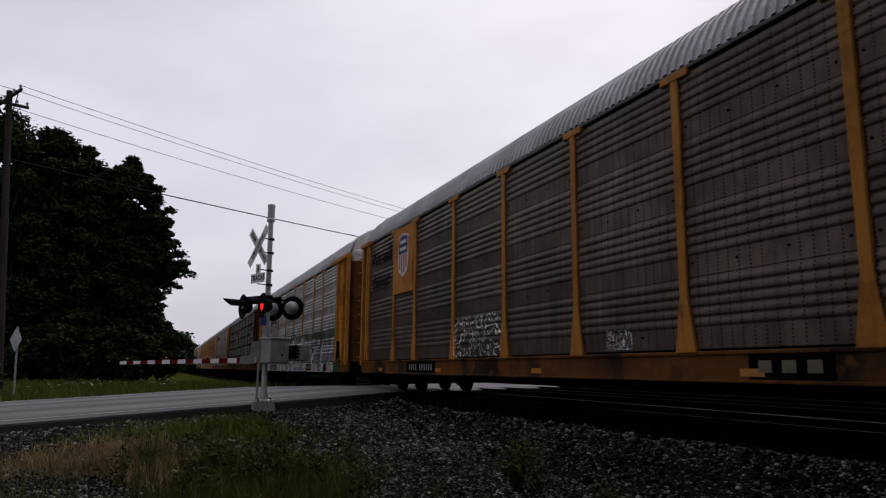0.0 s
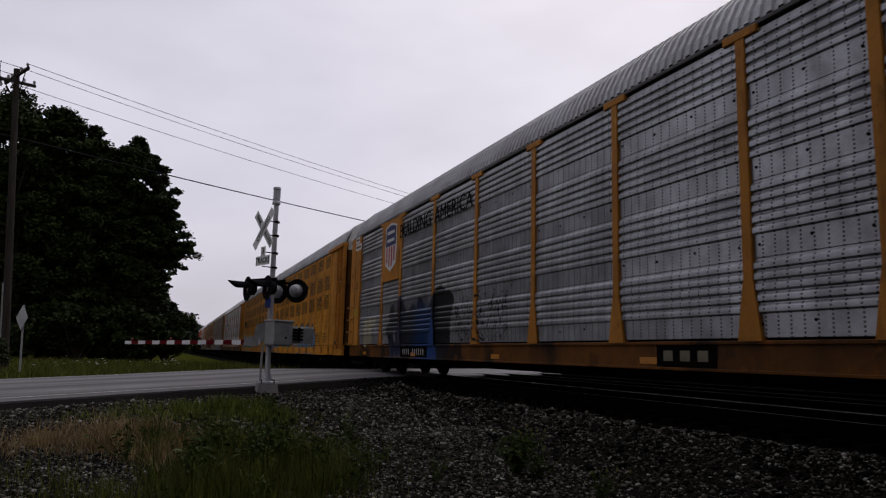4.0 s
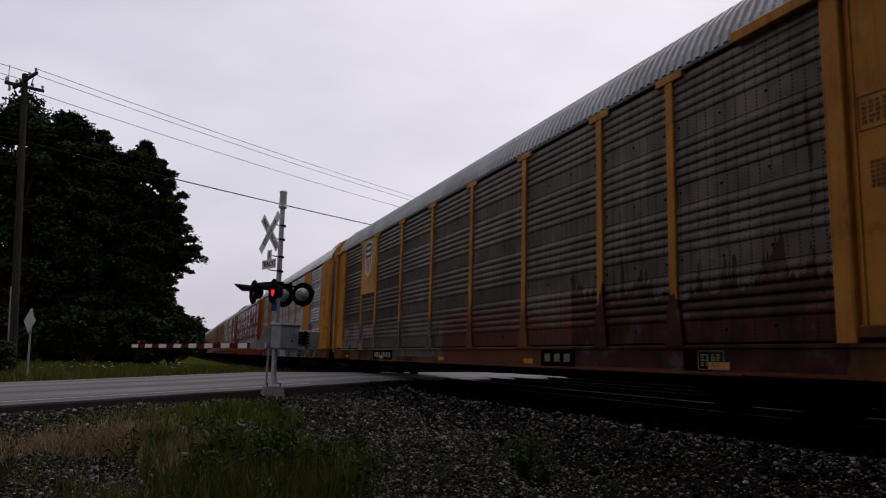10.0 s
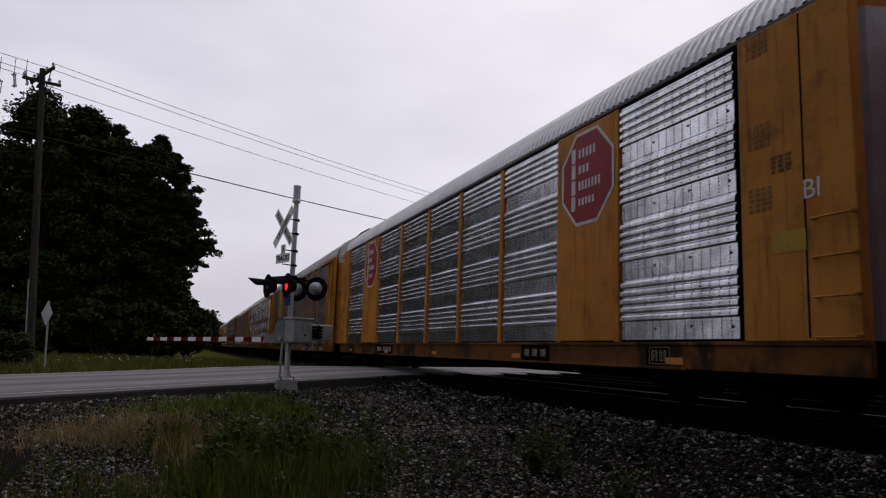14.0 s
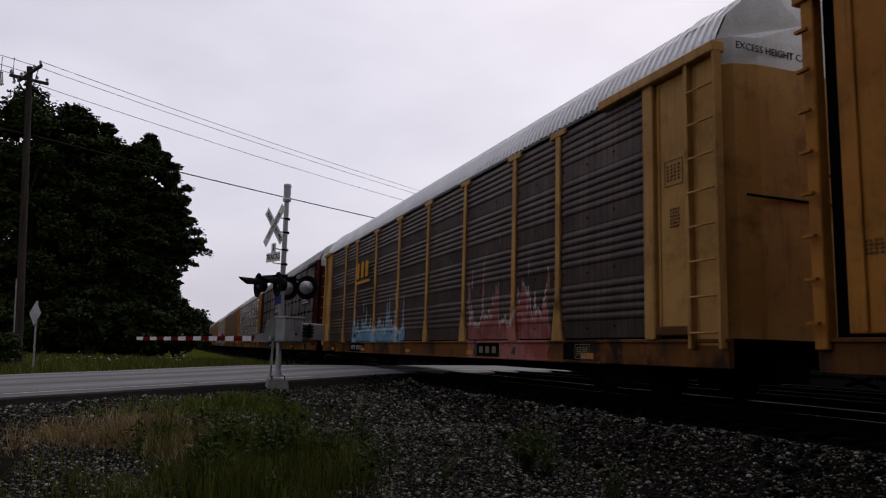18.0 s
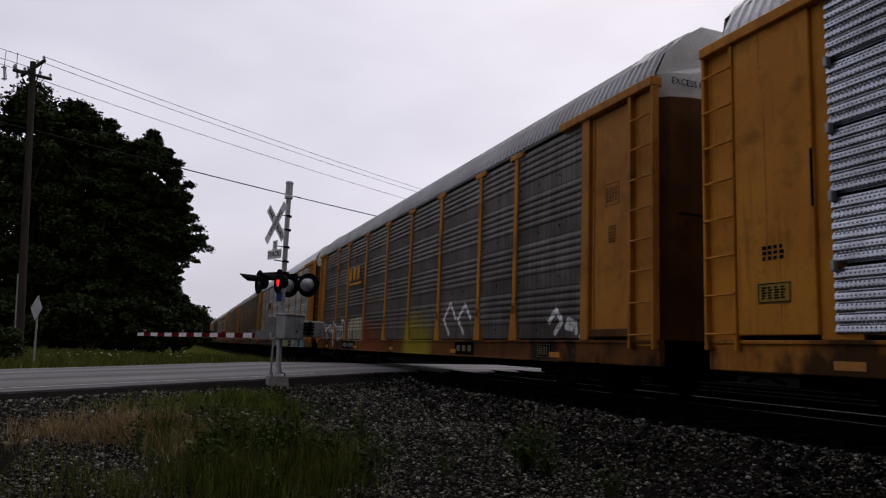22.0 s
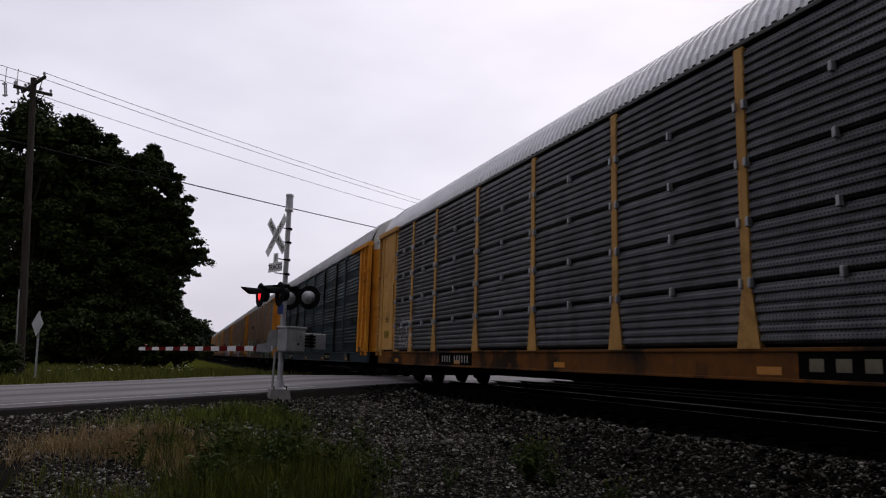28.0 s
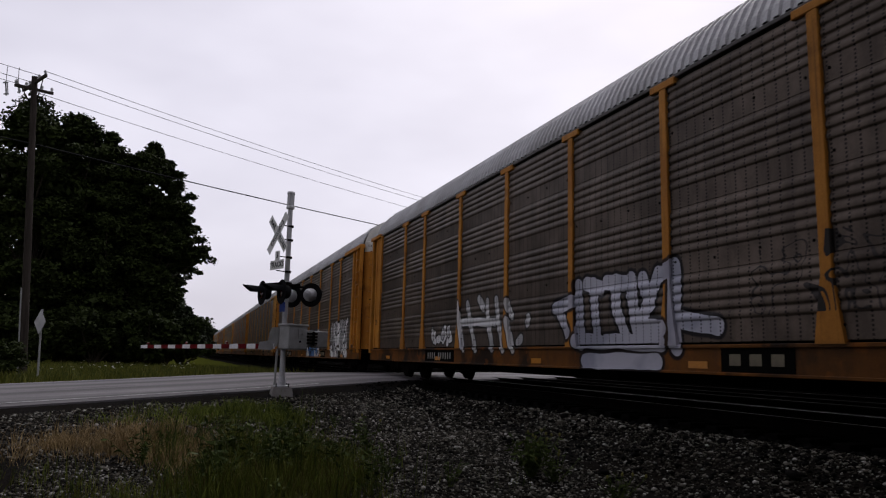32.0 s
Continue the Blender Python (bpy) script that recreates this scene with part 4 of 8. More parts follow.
def bolt_row(w):
    me = Mesh()
    n = max(3, int(w / 0.62))
    for i in range(n):
        y = -w / 2 + 0.12 + (w - 0.24) * i / (n - 1)
        me.lathe((0, y, 0.03 * (i % 2)), (-1, 0, 0), [(0, 0.022), (0.012, 0.018), (0.014, 0.0)], 6)
    return me


def autorack(k, label, panel_m, frame_m, kind="ribbed", rows=4, roof=None, sill=None, solid=(), hood=None, low=0.0, end_m=None, rear=False):
    """One covered car-carrying railcar on trucks, empty of marks."""
    car = thing("autorack_railcar", label, "railcar", "passing train")
    car["k"] = k
    running_gear(car, HALF)
    sills(car, HALF, sill or M_RUSTSILL)
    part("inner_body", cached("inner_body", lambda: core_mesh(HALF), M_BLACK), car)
    part("roof", cached(("roof", low), lambda: roof_mesh(HALF, low), roof or M_ROOFDIRTY), car, "ribbed sheet metal roof")
    posts = layout(k)
    car_ends(car, end_m or frame_m, hood=hood, plain_rear=rear, gap=2 * HALF - posts[-1], rear_gap=posts[0])
    rack_side(car, panel_m, frame_m, kind, rows, solid, rear == "wide", posts, rear not in ("smooth", "wide"))
    excess_sign(car)
    TRAIN.append((k, car))
    return car


TRAIN = []
REAR = (25.06, 53.66, 82.08, 110.33, 132.43, 153.85, 181.64, 210.07, 238.71, 266.80, 295.25, 323.23, 351.80, 380.16, 408.25, 436.97, 465.05, 492.80,
        521.51, 549.96, 578.29, 606.62, 634.71, 662.58, 691.04, 719.4, 747.8, 776.1, 804.5, 832.8, 861.2, 889.5)


# ---------------------------------------------------------------- sprayed paint and side finishes
def convex(nt, U, Z, pts):
    """Mask of a convex outline, its corners given against the clock."""
    out = None
    k = len(pts)
    for i in range(k):
        (a, b), (c, d) = pts[i], pts[(i + 1) % k]
        ex, ez = c - a, d - b
        # inside lies to the left of each edge
        e = math_node(nt, "SUBTRACT", math_node(nt, "MULTIPLY", Z, ex), math_node(nt, "MULTIPLY", U, ez))
        m = math_node(nt, "GREATER_THAN", e, ex * b - ez * a)
        out = m if out is None else math_node(nt, "MULTIPLY", out, m)
    return out


def field(nt, U, Z, u0, u1, z0, z1, rag, seed, scale=1.6):
    """Mask of a sprayed area with a ragged top and soft ends."""
    cx = nt.nodes.new("ShaderNodeCombineXYZ")
    nt.links.new(U, cx.inputs[0])
    nt.links.new(Z, cx.inputs[1])
    cx.inputs[2].default_value = seed
    n = noise_node(nt, scale, 3, cx.outputs[0])
    w = math_node(nt, "MULTIPLY", math_node(nt, "SUBTRACT", n.outputs["Fac"], 0.5), rag * 2)
    uu, zz = math_node(nt, "ADD", U, w), math_node(nt, "ADD", Z, math_node(nt, "MULTIPLY", w, 1.2))
    m = math_node(nt, "MULTIPLY", math_node(nt, "GREATER_THAN", uu, u0), math_node(nt, "LESS_THAN", uu, u1))
    m = math_node(nt, "MULTIPLY", m, math_node(nt, "LESS_THAN", zz, z1))
    return math_node(nt, "MULTIPLY", m, math_node(nt, "GREATER_THAN", Z, z0)), cx.outputs[0], w


def spray(nt, v, col, marks):
    """Lay sprayed marks over a colour. Kinds: bubble letters, wild strokes, blob, scrawl, shape."""
    if not marks:
        return col
    sep = nt.nodes.new("ShaderNodeSeparateXYZ")
    nt.links.new(v, sep.inputs[0])
    Z = sep.outputs["Z"]
    U = math_node(nt, "SUBTRACT", HALF, sep.outputs["Y"])
    for i, mk in enumerate(marks):
        kind = mk[0]
        if kind == "shape":
            _, pts, c = mk
            n = noise_node(nt, 5.0, 2, v)
            w = math_node(nt, "MULTIPLY", math_node(nt, "SUBTRACT", n.outputs["Fac"], 0.5), 0.10)
            col = mix_node(nt, convex(nt, math_node(nt, "ADD", U, w), math_node(nt, "ADD", Z, w), pts), col, c)
            continue
        if kind == "letters":
            # rounded spray-can strokes: nearest distance to any of them gives body, edge and halo
            _, strokes, half, body, second, edge, rim = mk
            n = noise_node(nt, 1.5, 2, v)
            wob = math_node(nt, "MULTIPLY", math_node(nt, "SUBTRACT", n.outputs["Fac"], 0.5), min(0.38, 1.3 * half))
            cx = nt.nodes.new("ShaderNodeCombineXYZ")
            nt.links.new(math_node(nt, "ADD", U, wob), cx.inputs[0])
            nt.links.new(math_node(nt, "ADD", Z, math_node(nt, "MULTIPLY", wob, 0.6)), cx.inputs[1])
            near = None
            for a0, b0, a1, b1 in strokes:
                d = (a1 - a0, b1 - b0, 0)
                q = d[0] * d[0] + d[1] * d[1]
                sb = nt.nodes.new("ShaderNodeVectorMath")
                sb.operation = "SUBTRACT"
                nt.links.new(cx.outputs[0], sb.inputs[0])
                sb.inputs[1].default_value = (a0, b0, 0)
                dt = nt.nodes.new("ShaderNodeVectorMath")
                dt.operation = "DOT_PRODUCT"
                nt.links.new(sb.outputs[0], dt.inputs[0])
                dt.inputs[1].default_value = (d[0] / q, d[1] / q, 0)
                h = math_node(nt, "ADD", dt.outputs["Value"], 0.0, clamp=True)
                along_ = nt.nodes.new("ShaderNodeVectorMath")
                along_.operation = "SCALE"
                along_.inputs[0].default_value = d
                nt.links.new(h, along_.inputs["Scale"])
                back = nt.nodes.new("ShaderNodeVectorMath")
                back.operation = "SUBTRACT"
                nt.links.new(sb.outputs[0], back.inputs[0])
                nt.links.new(along_.outputs[0], back.inputs[1])
                ln = nt.nodes.new("ShaderNodeVectorMath")
                ln.operation = "LENGTH"
                nt.links.new(back.outputs[0], ln.inputs[0])
                near = ln.outputs["Value"] if near is None else math_node(nt, "MINIMUM", near, ln.outputs["Value"])
            n2 = noise_node(nt, 1.1, 3, v)
            fill = mix_node(nt, ramp_node(nt, n2.outputs["Fac"], 0.44, 0.58), body, second)
            soft = ramp_node(nt, near, half + rim, half + rim + 0.03, (0.94, 0.94, 0.94, 1), (0, 0, 0, 1)) if half + rim < 0.9 else 1.0
            g = mix_node(nt, math_node(nt, "GREATER_THAN", near, half), fill, edge)
            col = mix_node(nt, soft, col, g)
            continue
        _, u0, u1, z0, z1, c1, c2, line = mk[:8]
        pitch = mk[8] if len(mk) > 8 else 0.8
        mask, p, w = field(nt, U, Z, u0, u1, z0, z1, 0.28 if kind != "scrawl" else 0.1, i * 3.7 + u0, 1.1 / max(0.5, pitch))
        if kind == "blob":
            n = noise_node(nt, 1.3, 3, p)
            col = mix_node(nt, math_node(nt, "MULTIPLY", mask, 0.9), col, mix_node(nt, ramp_node(nt, n.outputs["Fac"], 0.4, 0.6), c1, c2))
        elif kind == "bubble":
            # upright cells with fat outlines
            mp = nt.nodes.new("ShaderNodeMapping")
            mp.inputs["Scale"].default_value = (1.0 / pitch, 0.55 / pitch, 1)
            wv = nt.nodes.new("ShaderNodeTexNoise")
            wv.inputs["Scale"].default_value = 1.1 / pitch
            nt.links.new(p, wv.inputs["Vector"])
            sh = nt.nodes.new("ShaderNodeVectorMath")
            sh.operation = "MULTIPLY_ADD"
            nt.links.new(wv.outputs["Color"], sh.inputs[0])
            sh.inputs[1].default_value = (0.9 * pitch, 0.9 * pitch, 0)
            nt.links.new(p, sh.inputs[2])
            nt.links.new(sh.outputs[0], mp.inputs["Vector"])
            ed, ce = nt.nodes.new("ShaderNodeTexVoronoi"), nt.nodes.new("ShaderNodeTexVoronoi")
            ed.feature, ed.voronoi_dimensions, ce.voronoi_dimensions = "DISTANCE_TO_EDGE", "2D", "2D"
            for t in (ed, ce):
                t.inputs["Scale"].default_value = 1.7
                nt.links.new(mp.outputs["Vector"], t.inputs["Vector"])
            sc = nt.nodes.new("ShaderNodeSeparateColor")
            nt.links.new(ce.outputs["Color"], sc.inputs[0])
            fill = mix_node(nt, math_node(nt, "GREATER_THAN", sc.outputs[0], 0.52), c1, c2)
            rim = math_node(nt, "LESS_THAN", ed.outputs["Distance"], 0.085)
            g = mix_node(nt, rim, fill, line)
            col = mix_node(nt, math_node(nt, "MULTIPLY", mask, 0.93), col, g)
        elif kind == "flow":
            # sweeping feathered strokes: pale bodies, black edges, coloured gaps
            bend = noise_node(nt, 0.55 / pitch, 1.0, p)
            sh = nt.nodes.new("ShaderNodeVectorMath")
            sh.operation = "MULTIPLY_ADD"
            nt.links.new(bend.outputs["Color"], sh.inputs[0])
            sh.inputs[1].default_value = (1.7 * pitch, 1.7 * pitch, 0)
            nt.links.new(p, sh.inputs[2])
            mp, st = nt.nodes.new("ShaderNodeMapping"), nt.nodes.new("ShaderNodeMapping")
            mp.inputs["Rotation"].default_value = (0, 0, mk[9])
            st.inputs["Scale"].default_value = (2.2 / pitch, 0.30 / pitch, 1)
            nt.links.new(sh.outputs[0], mp.inputs["Vector"])
            nt.links.new(mp.outputs["Vector"], st.inputs["Vector"])
            f = noise_node(nt, 1.0, 1.6, st.outputs["Vector"], 0.5).outputs["Fac"]
            g = mix_node(nt, math_node(nt, "GREATER_THAN", f, 0.41), c2, c1)
            g = mix_node(nt, math_node(nt, "LESS_THAN", math_node(nt, "ABSOLUTE", math_node(nt, "SUBTRACT", f, 0.435)), 0.030), g, BLK)
            g = mix_node(nt, math_node(nt, "LESS_THAN", math_node(nt, "ABSOLUTE", math_node(nt, "SUBTRACT", f, 0.545)), 0.014), g, BLK)
            g = mix_node(nt, math_node(nt, "LESS_THAN", math_node(nt, "ABSOLUTE", math_node(nt, "SUBTRACT", f, 0.482)), 0.014), g, line)
            # spiked crest over an arched top
            arch = math_node(nt, "SUBTRACT", 1.0, math_node(nt, "POWER", math_node(nt, "ABSOLUTE", math_node(nt, "DIVIDE", math_node(nt, "SUBTRACT", U, mk[10]), mk[11])), 2.0), clamp=True)
            sp = noise_node(nt, 2.4, 1.0, p)
            sq = nt.nodes.new("ShaderNodeMapping")
            sq.inputs["Scale"].default_value, sq.inputs["Rotation"].default_value = (1.5, 0.35, 1), (0, 0, 0.5)
            nt.links.new(p, sq.inputs["Vector"])
            nt.links.new(sq.outputs["Vector"], sp.inputs["Vector"])
            crest = math_node(nt, "ADD", z1 - 0.75, math_node(nt, "ADD", math_node(nt, "MULTIPLY", arch, mk[12]), math_node(nt, "MULTIPLY", sp.outputs["Fac"], 1.3)))
            m2 = math_node(nt, "MULTIPLY", math_node(nt, "LESS_THAN", Z, crest), math_node(nt, "MULTIPLY", math_node(nt, "GREATER_THAN", U, u0), math_node(nt, "LESS_THAN", U, u1)))
            m2 = math_node(nt, "MULTIPLY", m2, math_node(nt, "GREATER_THAN", Z, z0))
            rim = math_node(nt, "GREATER_THAN", Z, math_node(nt, "SUBTRACT", crest, 0.07))
            col = mix_node(nt, math_node(nt, "MULTIPLY", m2, 0.95), col, mix_node(nt, rim, g, BLK))
        elif kind == "haze":
            # thin mist of paint fading out
            n = noise_node(nt, 0.9, 4, p)
            fu = math_node(nt, "MULTIPLY", math_node(nt, "MULTIPLY", math_node(nt, "SUBTRACT", U, u0 - 0.4), 1.5, clamp=True), math_node(nt, "MULTIPLY", math_node(nt, "SUBTRACT", u1 + 0.4, U), 1.5, clamp=True))
            fz = math_node(nt, "MULTIPLY", math_node(nt, "SUBTRACT", math_node(nt, "ADD", z1 - 0.7, math_node(nt, "MULTIPLY", n.outputs["Fac"], 1.7)), Z), 1.8, clamp=True)
            a_ = math_node(nt, "MULTIPLY", math_node(nt, "MULTIPLY", fu, fz), 0.85)
            col = mix_node(nt, a_, col, mix_node(nt, n.outputs["Fac"], c1, c2))
        elif kind == "spike":
            # a filled patch whose top runs up in thin spikes
            sq = nt.nodes.new("ShaderNodeMapping")
            sq.inputs["Scale"].default_value = (1.0, 0.10, 1)
            nt.links.new(p, sq.inputs["Vector"])
            sp, lo = noise_node(nt, 3.4, 3, sq.outputs["Vector"]), noise_node(nt, 2.1, 4, p)
            peak = math_node(nt, "POWER", sp.outputs["Fac"], 6.0)
            top = math_node(nt, "ADD", z1 - 0.72, math_node(nt, "MULTIPLY", peak, 16.0))
            ends = math_node(nt, "MULTIPLY", math_node(nt, "GREATER_THAN", math_node(nt, "ADD", U, w), u0), math_node(nt, "LESS_THAN", math_node(nt, "ADD", U, w), u1))
            m2 = math_node(nt, "MULTIPLY", math_node(nt, "MULTIPLY", ends, math_node(nt, "LESS_THAN", Z, top)), math_node(nt, "GREATER_THAN", Z, z0))
            g = mix_node(nt, ramp_node(nt, lo.outputs["Fac"], 0.42, 0.6), c1, c2)
            g = mix_node(nt, ramp_node(nt, lo.outputs["Fac"], 0.60, 0.66), g, (0.05, 0.05, 0.055))
            g = mix_node(nt, math_node(nt, "GREATER_THAN", Z, math_node(nt, "SUBTRACT", top, 0.13)), g, line)
            col = mix_node(nt, math_node(nt, "MULTIPLY", m2, 0.9), col, g)
        elif kind == "scrawl":
            n = noise_node(nt, 1.4 / pitch, 1.2, p, 0.4)
            n.inputs["Distortion"].default_value = 1.0
            f = math_node(nt, "ABSOLUTE", math_node(nt, "SUBTRACT", math_node(nt, "FRACT", math_node(nt, "MULTIPLY", n.outputs["Fac"], 5.0)), 0.5))
            col = mix_node(nt, math_node(nt, "MULTIPLY", mask, math_node(nt, "LESS_THAN", f, 0.10)), col, c1)
    return col


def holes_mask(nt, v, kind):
    """Where dark dots and slits are painted for punched holes, louvres and rivets."""
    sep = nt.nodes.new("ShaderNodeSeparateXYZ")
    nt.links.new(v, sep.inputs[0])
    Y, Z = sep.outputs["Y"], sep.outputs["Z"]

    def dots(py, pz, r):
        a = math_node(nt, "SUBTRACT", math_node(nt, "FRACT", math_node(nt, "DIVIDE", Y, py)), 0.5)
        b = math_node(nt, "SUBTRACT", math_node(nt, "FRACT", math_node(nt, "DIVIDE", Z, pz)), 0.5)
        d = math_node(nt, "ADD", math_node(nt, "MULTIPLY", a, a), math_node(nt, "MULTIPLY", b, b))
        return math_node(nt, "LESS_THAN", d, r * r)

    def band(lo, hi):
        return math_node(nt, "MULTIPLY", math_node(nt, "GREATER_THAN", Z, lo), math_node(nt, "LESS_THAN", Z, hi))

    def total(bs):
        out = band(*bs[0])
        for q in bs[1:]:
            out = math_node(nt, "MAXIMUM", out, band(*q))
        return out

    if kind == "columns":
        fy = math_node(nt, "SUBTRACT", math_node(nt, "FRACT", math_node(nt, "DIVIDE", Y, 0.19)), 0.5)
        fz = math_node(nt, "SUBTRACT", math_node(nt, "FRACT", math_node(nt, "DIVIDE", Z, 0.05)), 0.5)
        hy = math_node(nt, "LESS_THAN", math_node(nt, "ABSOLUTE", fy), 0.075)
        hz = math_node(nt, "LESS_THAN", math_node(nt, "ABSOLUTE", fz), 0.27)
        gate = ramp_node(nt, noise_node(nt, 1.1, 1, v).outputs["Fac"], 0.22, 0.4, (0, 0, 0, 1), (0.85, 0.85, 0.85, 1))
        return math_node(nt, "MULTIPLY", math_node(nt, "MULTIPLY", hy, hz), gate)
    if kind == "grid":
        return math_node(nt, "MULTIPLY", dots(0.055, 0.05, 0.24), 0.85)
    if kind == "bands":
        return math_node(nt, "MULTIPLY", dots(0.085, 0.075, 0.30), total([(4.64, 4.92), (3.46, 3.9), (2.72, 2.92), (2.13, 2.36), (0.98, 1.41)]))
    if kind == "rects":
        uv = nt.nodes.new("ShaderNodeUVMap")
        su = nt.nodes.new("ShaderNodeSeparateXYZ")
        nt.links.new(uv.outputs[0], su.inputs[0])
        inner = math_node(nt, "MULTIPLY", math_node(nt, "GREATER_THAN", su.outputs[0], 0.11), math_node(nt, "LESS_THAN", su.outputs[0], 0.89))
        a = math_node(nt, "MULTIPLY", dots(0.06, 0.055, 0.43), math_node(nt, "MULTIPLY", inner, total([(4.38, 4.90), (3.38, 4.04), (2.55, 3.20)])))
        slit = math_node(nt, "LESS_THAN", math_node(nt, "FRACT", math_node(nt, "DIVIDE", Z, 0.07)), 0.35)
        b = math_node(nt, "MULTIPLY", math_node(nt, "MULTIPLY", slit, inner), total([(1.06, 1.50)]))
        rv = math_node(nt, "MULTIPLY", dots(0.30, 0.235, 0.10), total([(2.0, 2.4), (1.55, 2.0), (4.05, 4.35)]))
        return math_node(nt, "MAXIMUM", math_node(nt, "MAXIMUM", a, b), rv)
    return None


def side_mat(name, a, b, dirt=0.5, metal=0.3, rough=0.42, holes="columns", marks=(), soot=(0.018, 0.015, 0.012)):
    """Side finish of one railcar: two tones, dirt running down, dark painted holes, sprayed marks."""
    m, nt, bs = node_mat(name)
    v, vs = obj_coord(nt), obj_coord(nt, (1, 1.7, 0.22))
    big, streak, fine, mid = noise_node(nt, 0.35, 4, v), noise_node(nt, 1.7, 5, vs), noise_node(nt, 30, 3, v), noise_node(nt, 2.2, 4, v)
    oi = nt.nodes.new("ShaderNodeObjectInfo")
    col = mix_node(nt, ramp_node(nt, big.outputs["Fac"], 0.35, 0.65), a, b)
    col = mix_node(nt, 0.4, col, ramp_node(nt, oi.outputs["Random"], 0, 1, (0.55, 0.55, 0.55, 1), (1, 1, 1, 1)), "MULTIPLY")
    col = mix_node(nt, 0.5, col, ramp_node(nt, mid.outputs["Fac"], 0.35, 0.62, (0.34, 0.32, 0.30, 1), (1, 1, 1, 1)), "MULTIPLY")
    col = mix_node(nt, ramp_node(nt, streak.outputs["Fac"], 0.45, 0.75, (0, 0, 0, 1), (dirt, dirt, dirt, 1)), col, soot)
    col = mix_node(nt, 0.25, col, ramp_node(nt, fine.outputs["Fac"], 0.3, 0.7, (0.4, 0.4, 0.4, 1), (1, 1, 1, 1)), "MULTIPLY")
    col = spray(nt, v, col, marks)
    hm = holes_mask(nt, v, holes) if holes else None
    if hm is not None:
        # near-black stands for the unlit inside behind the holes; nothing is cut
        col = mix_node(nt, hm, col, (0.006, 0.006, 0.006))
    nt.links.new(col, bs.inputs["Base Color"])
    bs.inputs["Roughness"].default_value, bs.inputs["Metallic"].default_value = rough, metal
    bs.inputs["Specular IOR Level"].default_value = 0.06
    bump_to(nt, bs, fine.outputs["Fac"], 0.1)
    return m


def tagged_frame(name, a, b, rust, marks, grime=False):
    """Frame paint with sprayed marks running over it."""
    m = frame_paint(name, a, b, rust)
    nt = m.node_tree
    bs = nt.nodes["Principled BSDF"]
    old = bs.inputs["Base Color"].links[0].from_socket
    if grime:
        blot, spot = noise_node(nt, 0.9, 4, obj_coord(nt, (1, 1, 0.6))), noise_node(nt, 3.5, 4, obj_coord(nt))
        old = mix_node(nt, ramp_node(nt, blot.outputs["Fac"], 0.50, 0.58, (0, 0, 0, 1), (0.85, 0.85, 0.85, 1)), old, (0.010, 0.008, 0.007))
        old = mix_node(nt, ramp_node(nt, spot.outputs["Fac"], 0.58, 0.70, (0, 0, 0, 1), (0.7, 0.7, 0.7, 1)), old, (0.20, 0.065, 0.010))
    nt.links.new(spray(nt, obj_coord(nt), old, marks), bs.inputs["Base Color"])
    return m


GREY = ((0.185, 0.166, 0.152), (0.122, 0.111, 0.103))
BROWN = ((0.155, 0.122, 0.098), (0.092, 0.073, 0.059))
BRIGHT = ((0.90, 0.91, 0.94), (0.76, 0.78, 0.82))
MIDTONE = ((0.46, 0.46, 0.48), (0.32, 0.325, 0.34))
SILVER = ((0.80, 0.81, 0.84), (0.64, 0.65, 0.68))
WHT, BLK, CREAM = (0.78, 0.78, 0.78), (0.01, 0.01, 0.012), (0.48, 0.44, 0.30)
TEAL, CYAN, SKY, NAVYB = (0.05, 0.22, 0.22), (0.20, 0.45, 0.50), (0.05, 0.19, 0.42), (0.02, 0.06, 0.22)
REDP, GREENP, PINK = (0.24, 0.025, 0.015), (0.02, 0.10, 0.03), (0.32, 0.06, 0.10)


def letter_strokes(strokes, c, grow=0.0):
    """Sprayed block strokes: each a slanting quad (u0, z0, u1, z1, half width)."""
    out = []
    for u0, z0, u1, z1, h in strokes:
        h += grow
        dx, dz = u1 - u0, z1 - z0
        l = math.hypot(dx, dz)
        ex, ez = dx / l * grow, dz / l * grow
        nx, nz = -dz / l * h, dx / l * h
        out.append(("shape", [(u0 - ex - nx, z0 - ez - nz), (u1 + ex - nx, z1 + ez - nz), (u1 + ex + nx, z1 + ez + nz), (u0 - ex + nx, z0 - ez + nz)], c))
    return out


GLYPHS = ([(0.05, 0, 0.15, 0.7), (0.15, 0.7, 0.5, 1.0), (0.5, 1.0, 0.62, 0.45), (0.62, 0.45, 0.3, 0.3)], [(0.5, 0.0, 0.1, 0.5), (0.1, 0.5, 0.6, 0.75), (0.6, 0.75, 0.3, 1.0)], [(0.0, 0.9, 0.45, 0.6), (0.45, 0.6, 0.1, 0.2), (0.1, 0.2, 0.65, 0.0)],
          [(0.1, 0.05, 0.2, 0.95), (0.2, 0.95, 0.65, 0.7), (0.65, 0.7, 0.5, 0.05)], [(0.0, 0.5, 0.35, 1.0), (0.35, 1.0, 0.7, 0.5), (0.7, 0.5, 0.35, 0.0)])


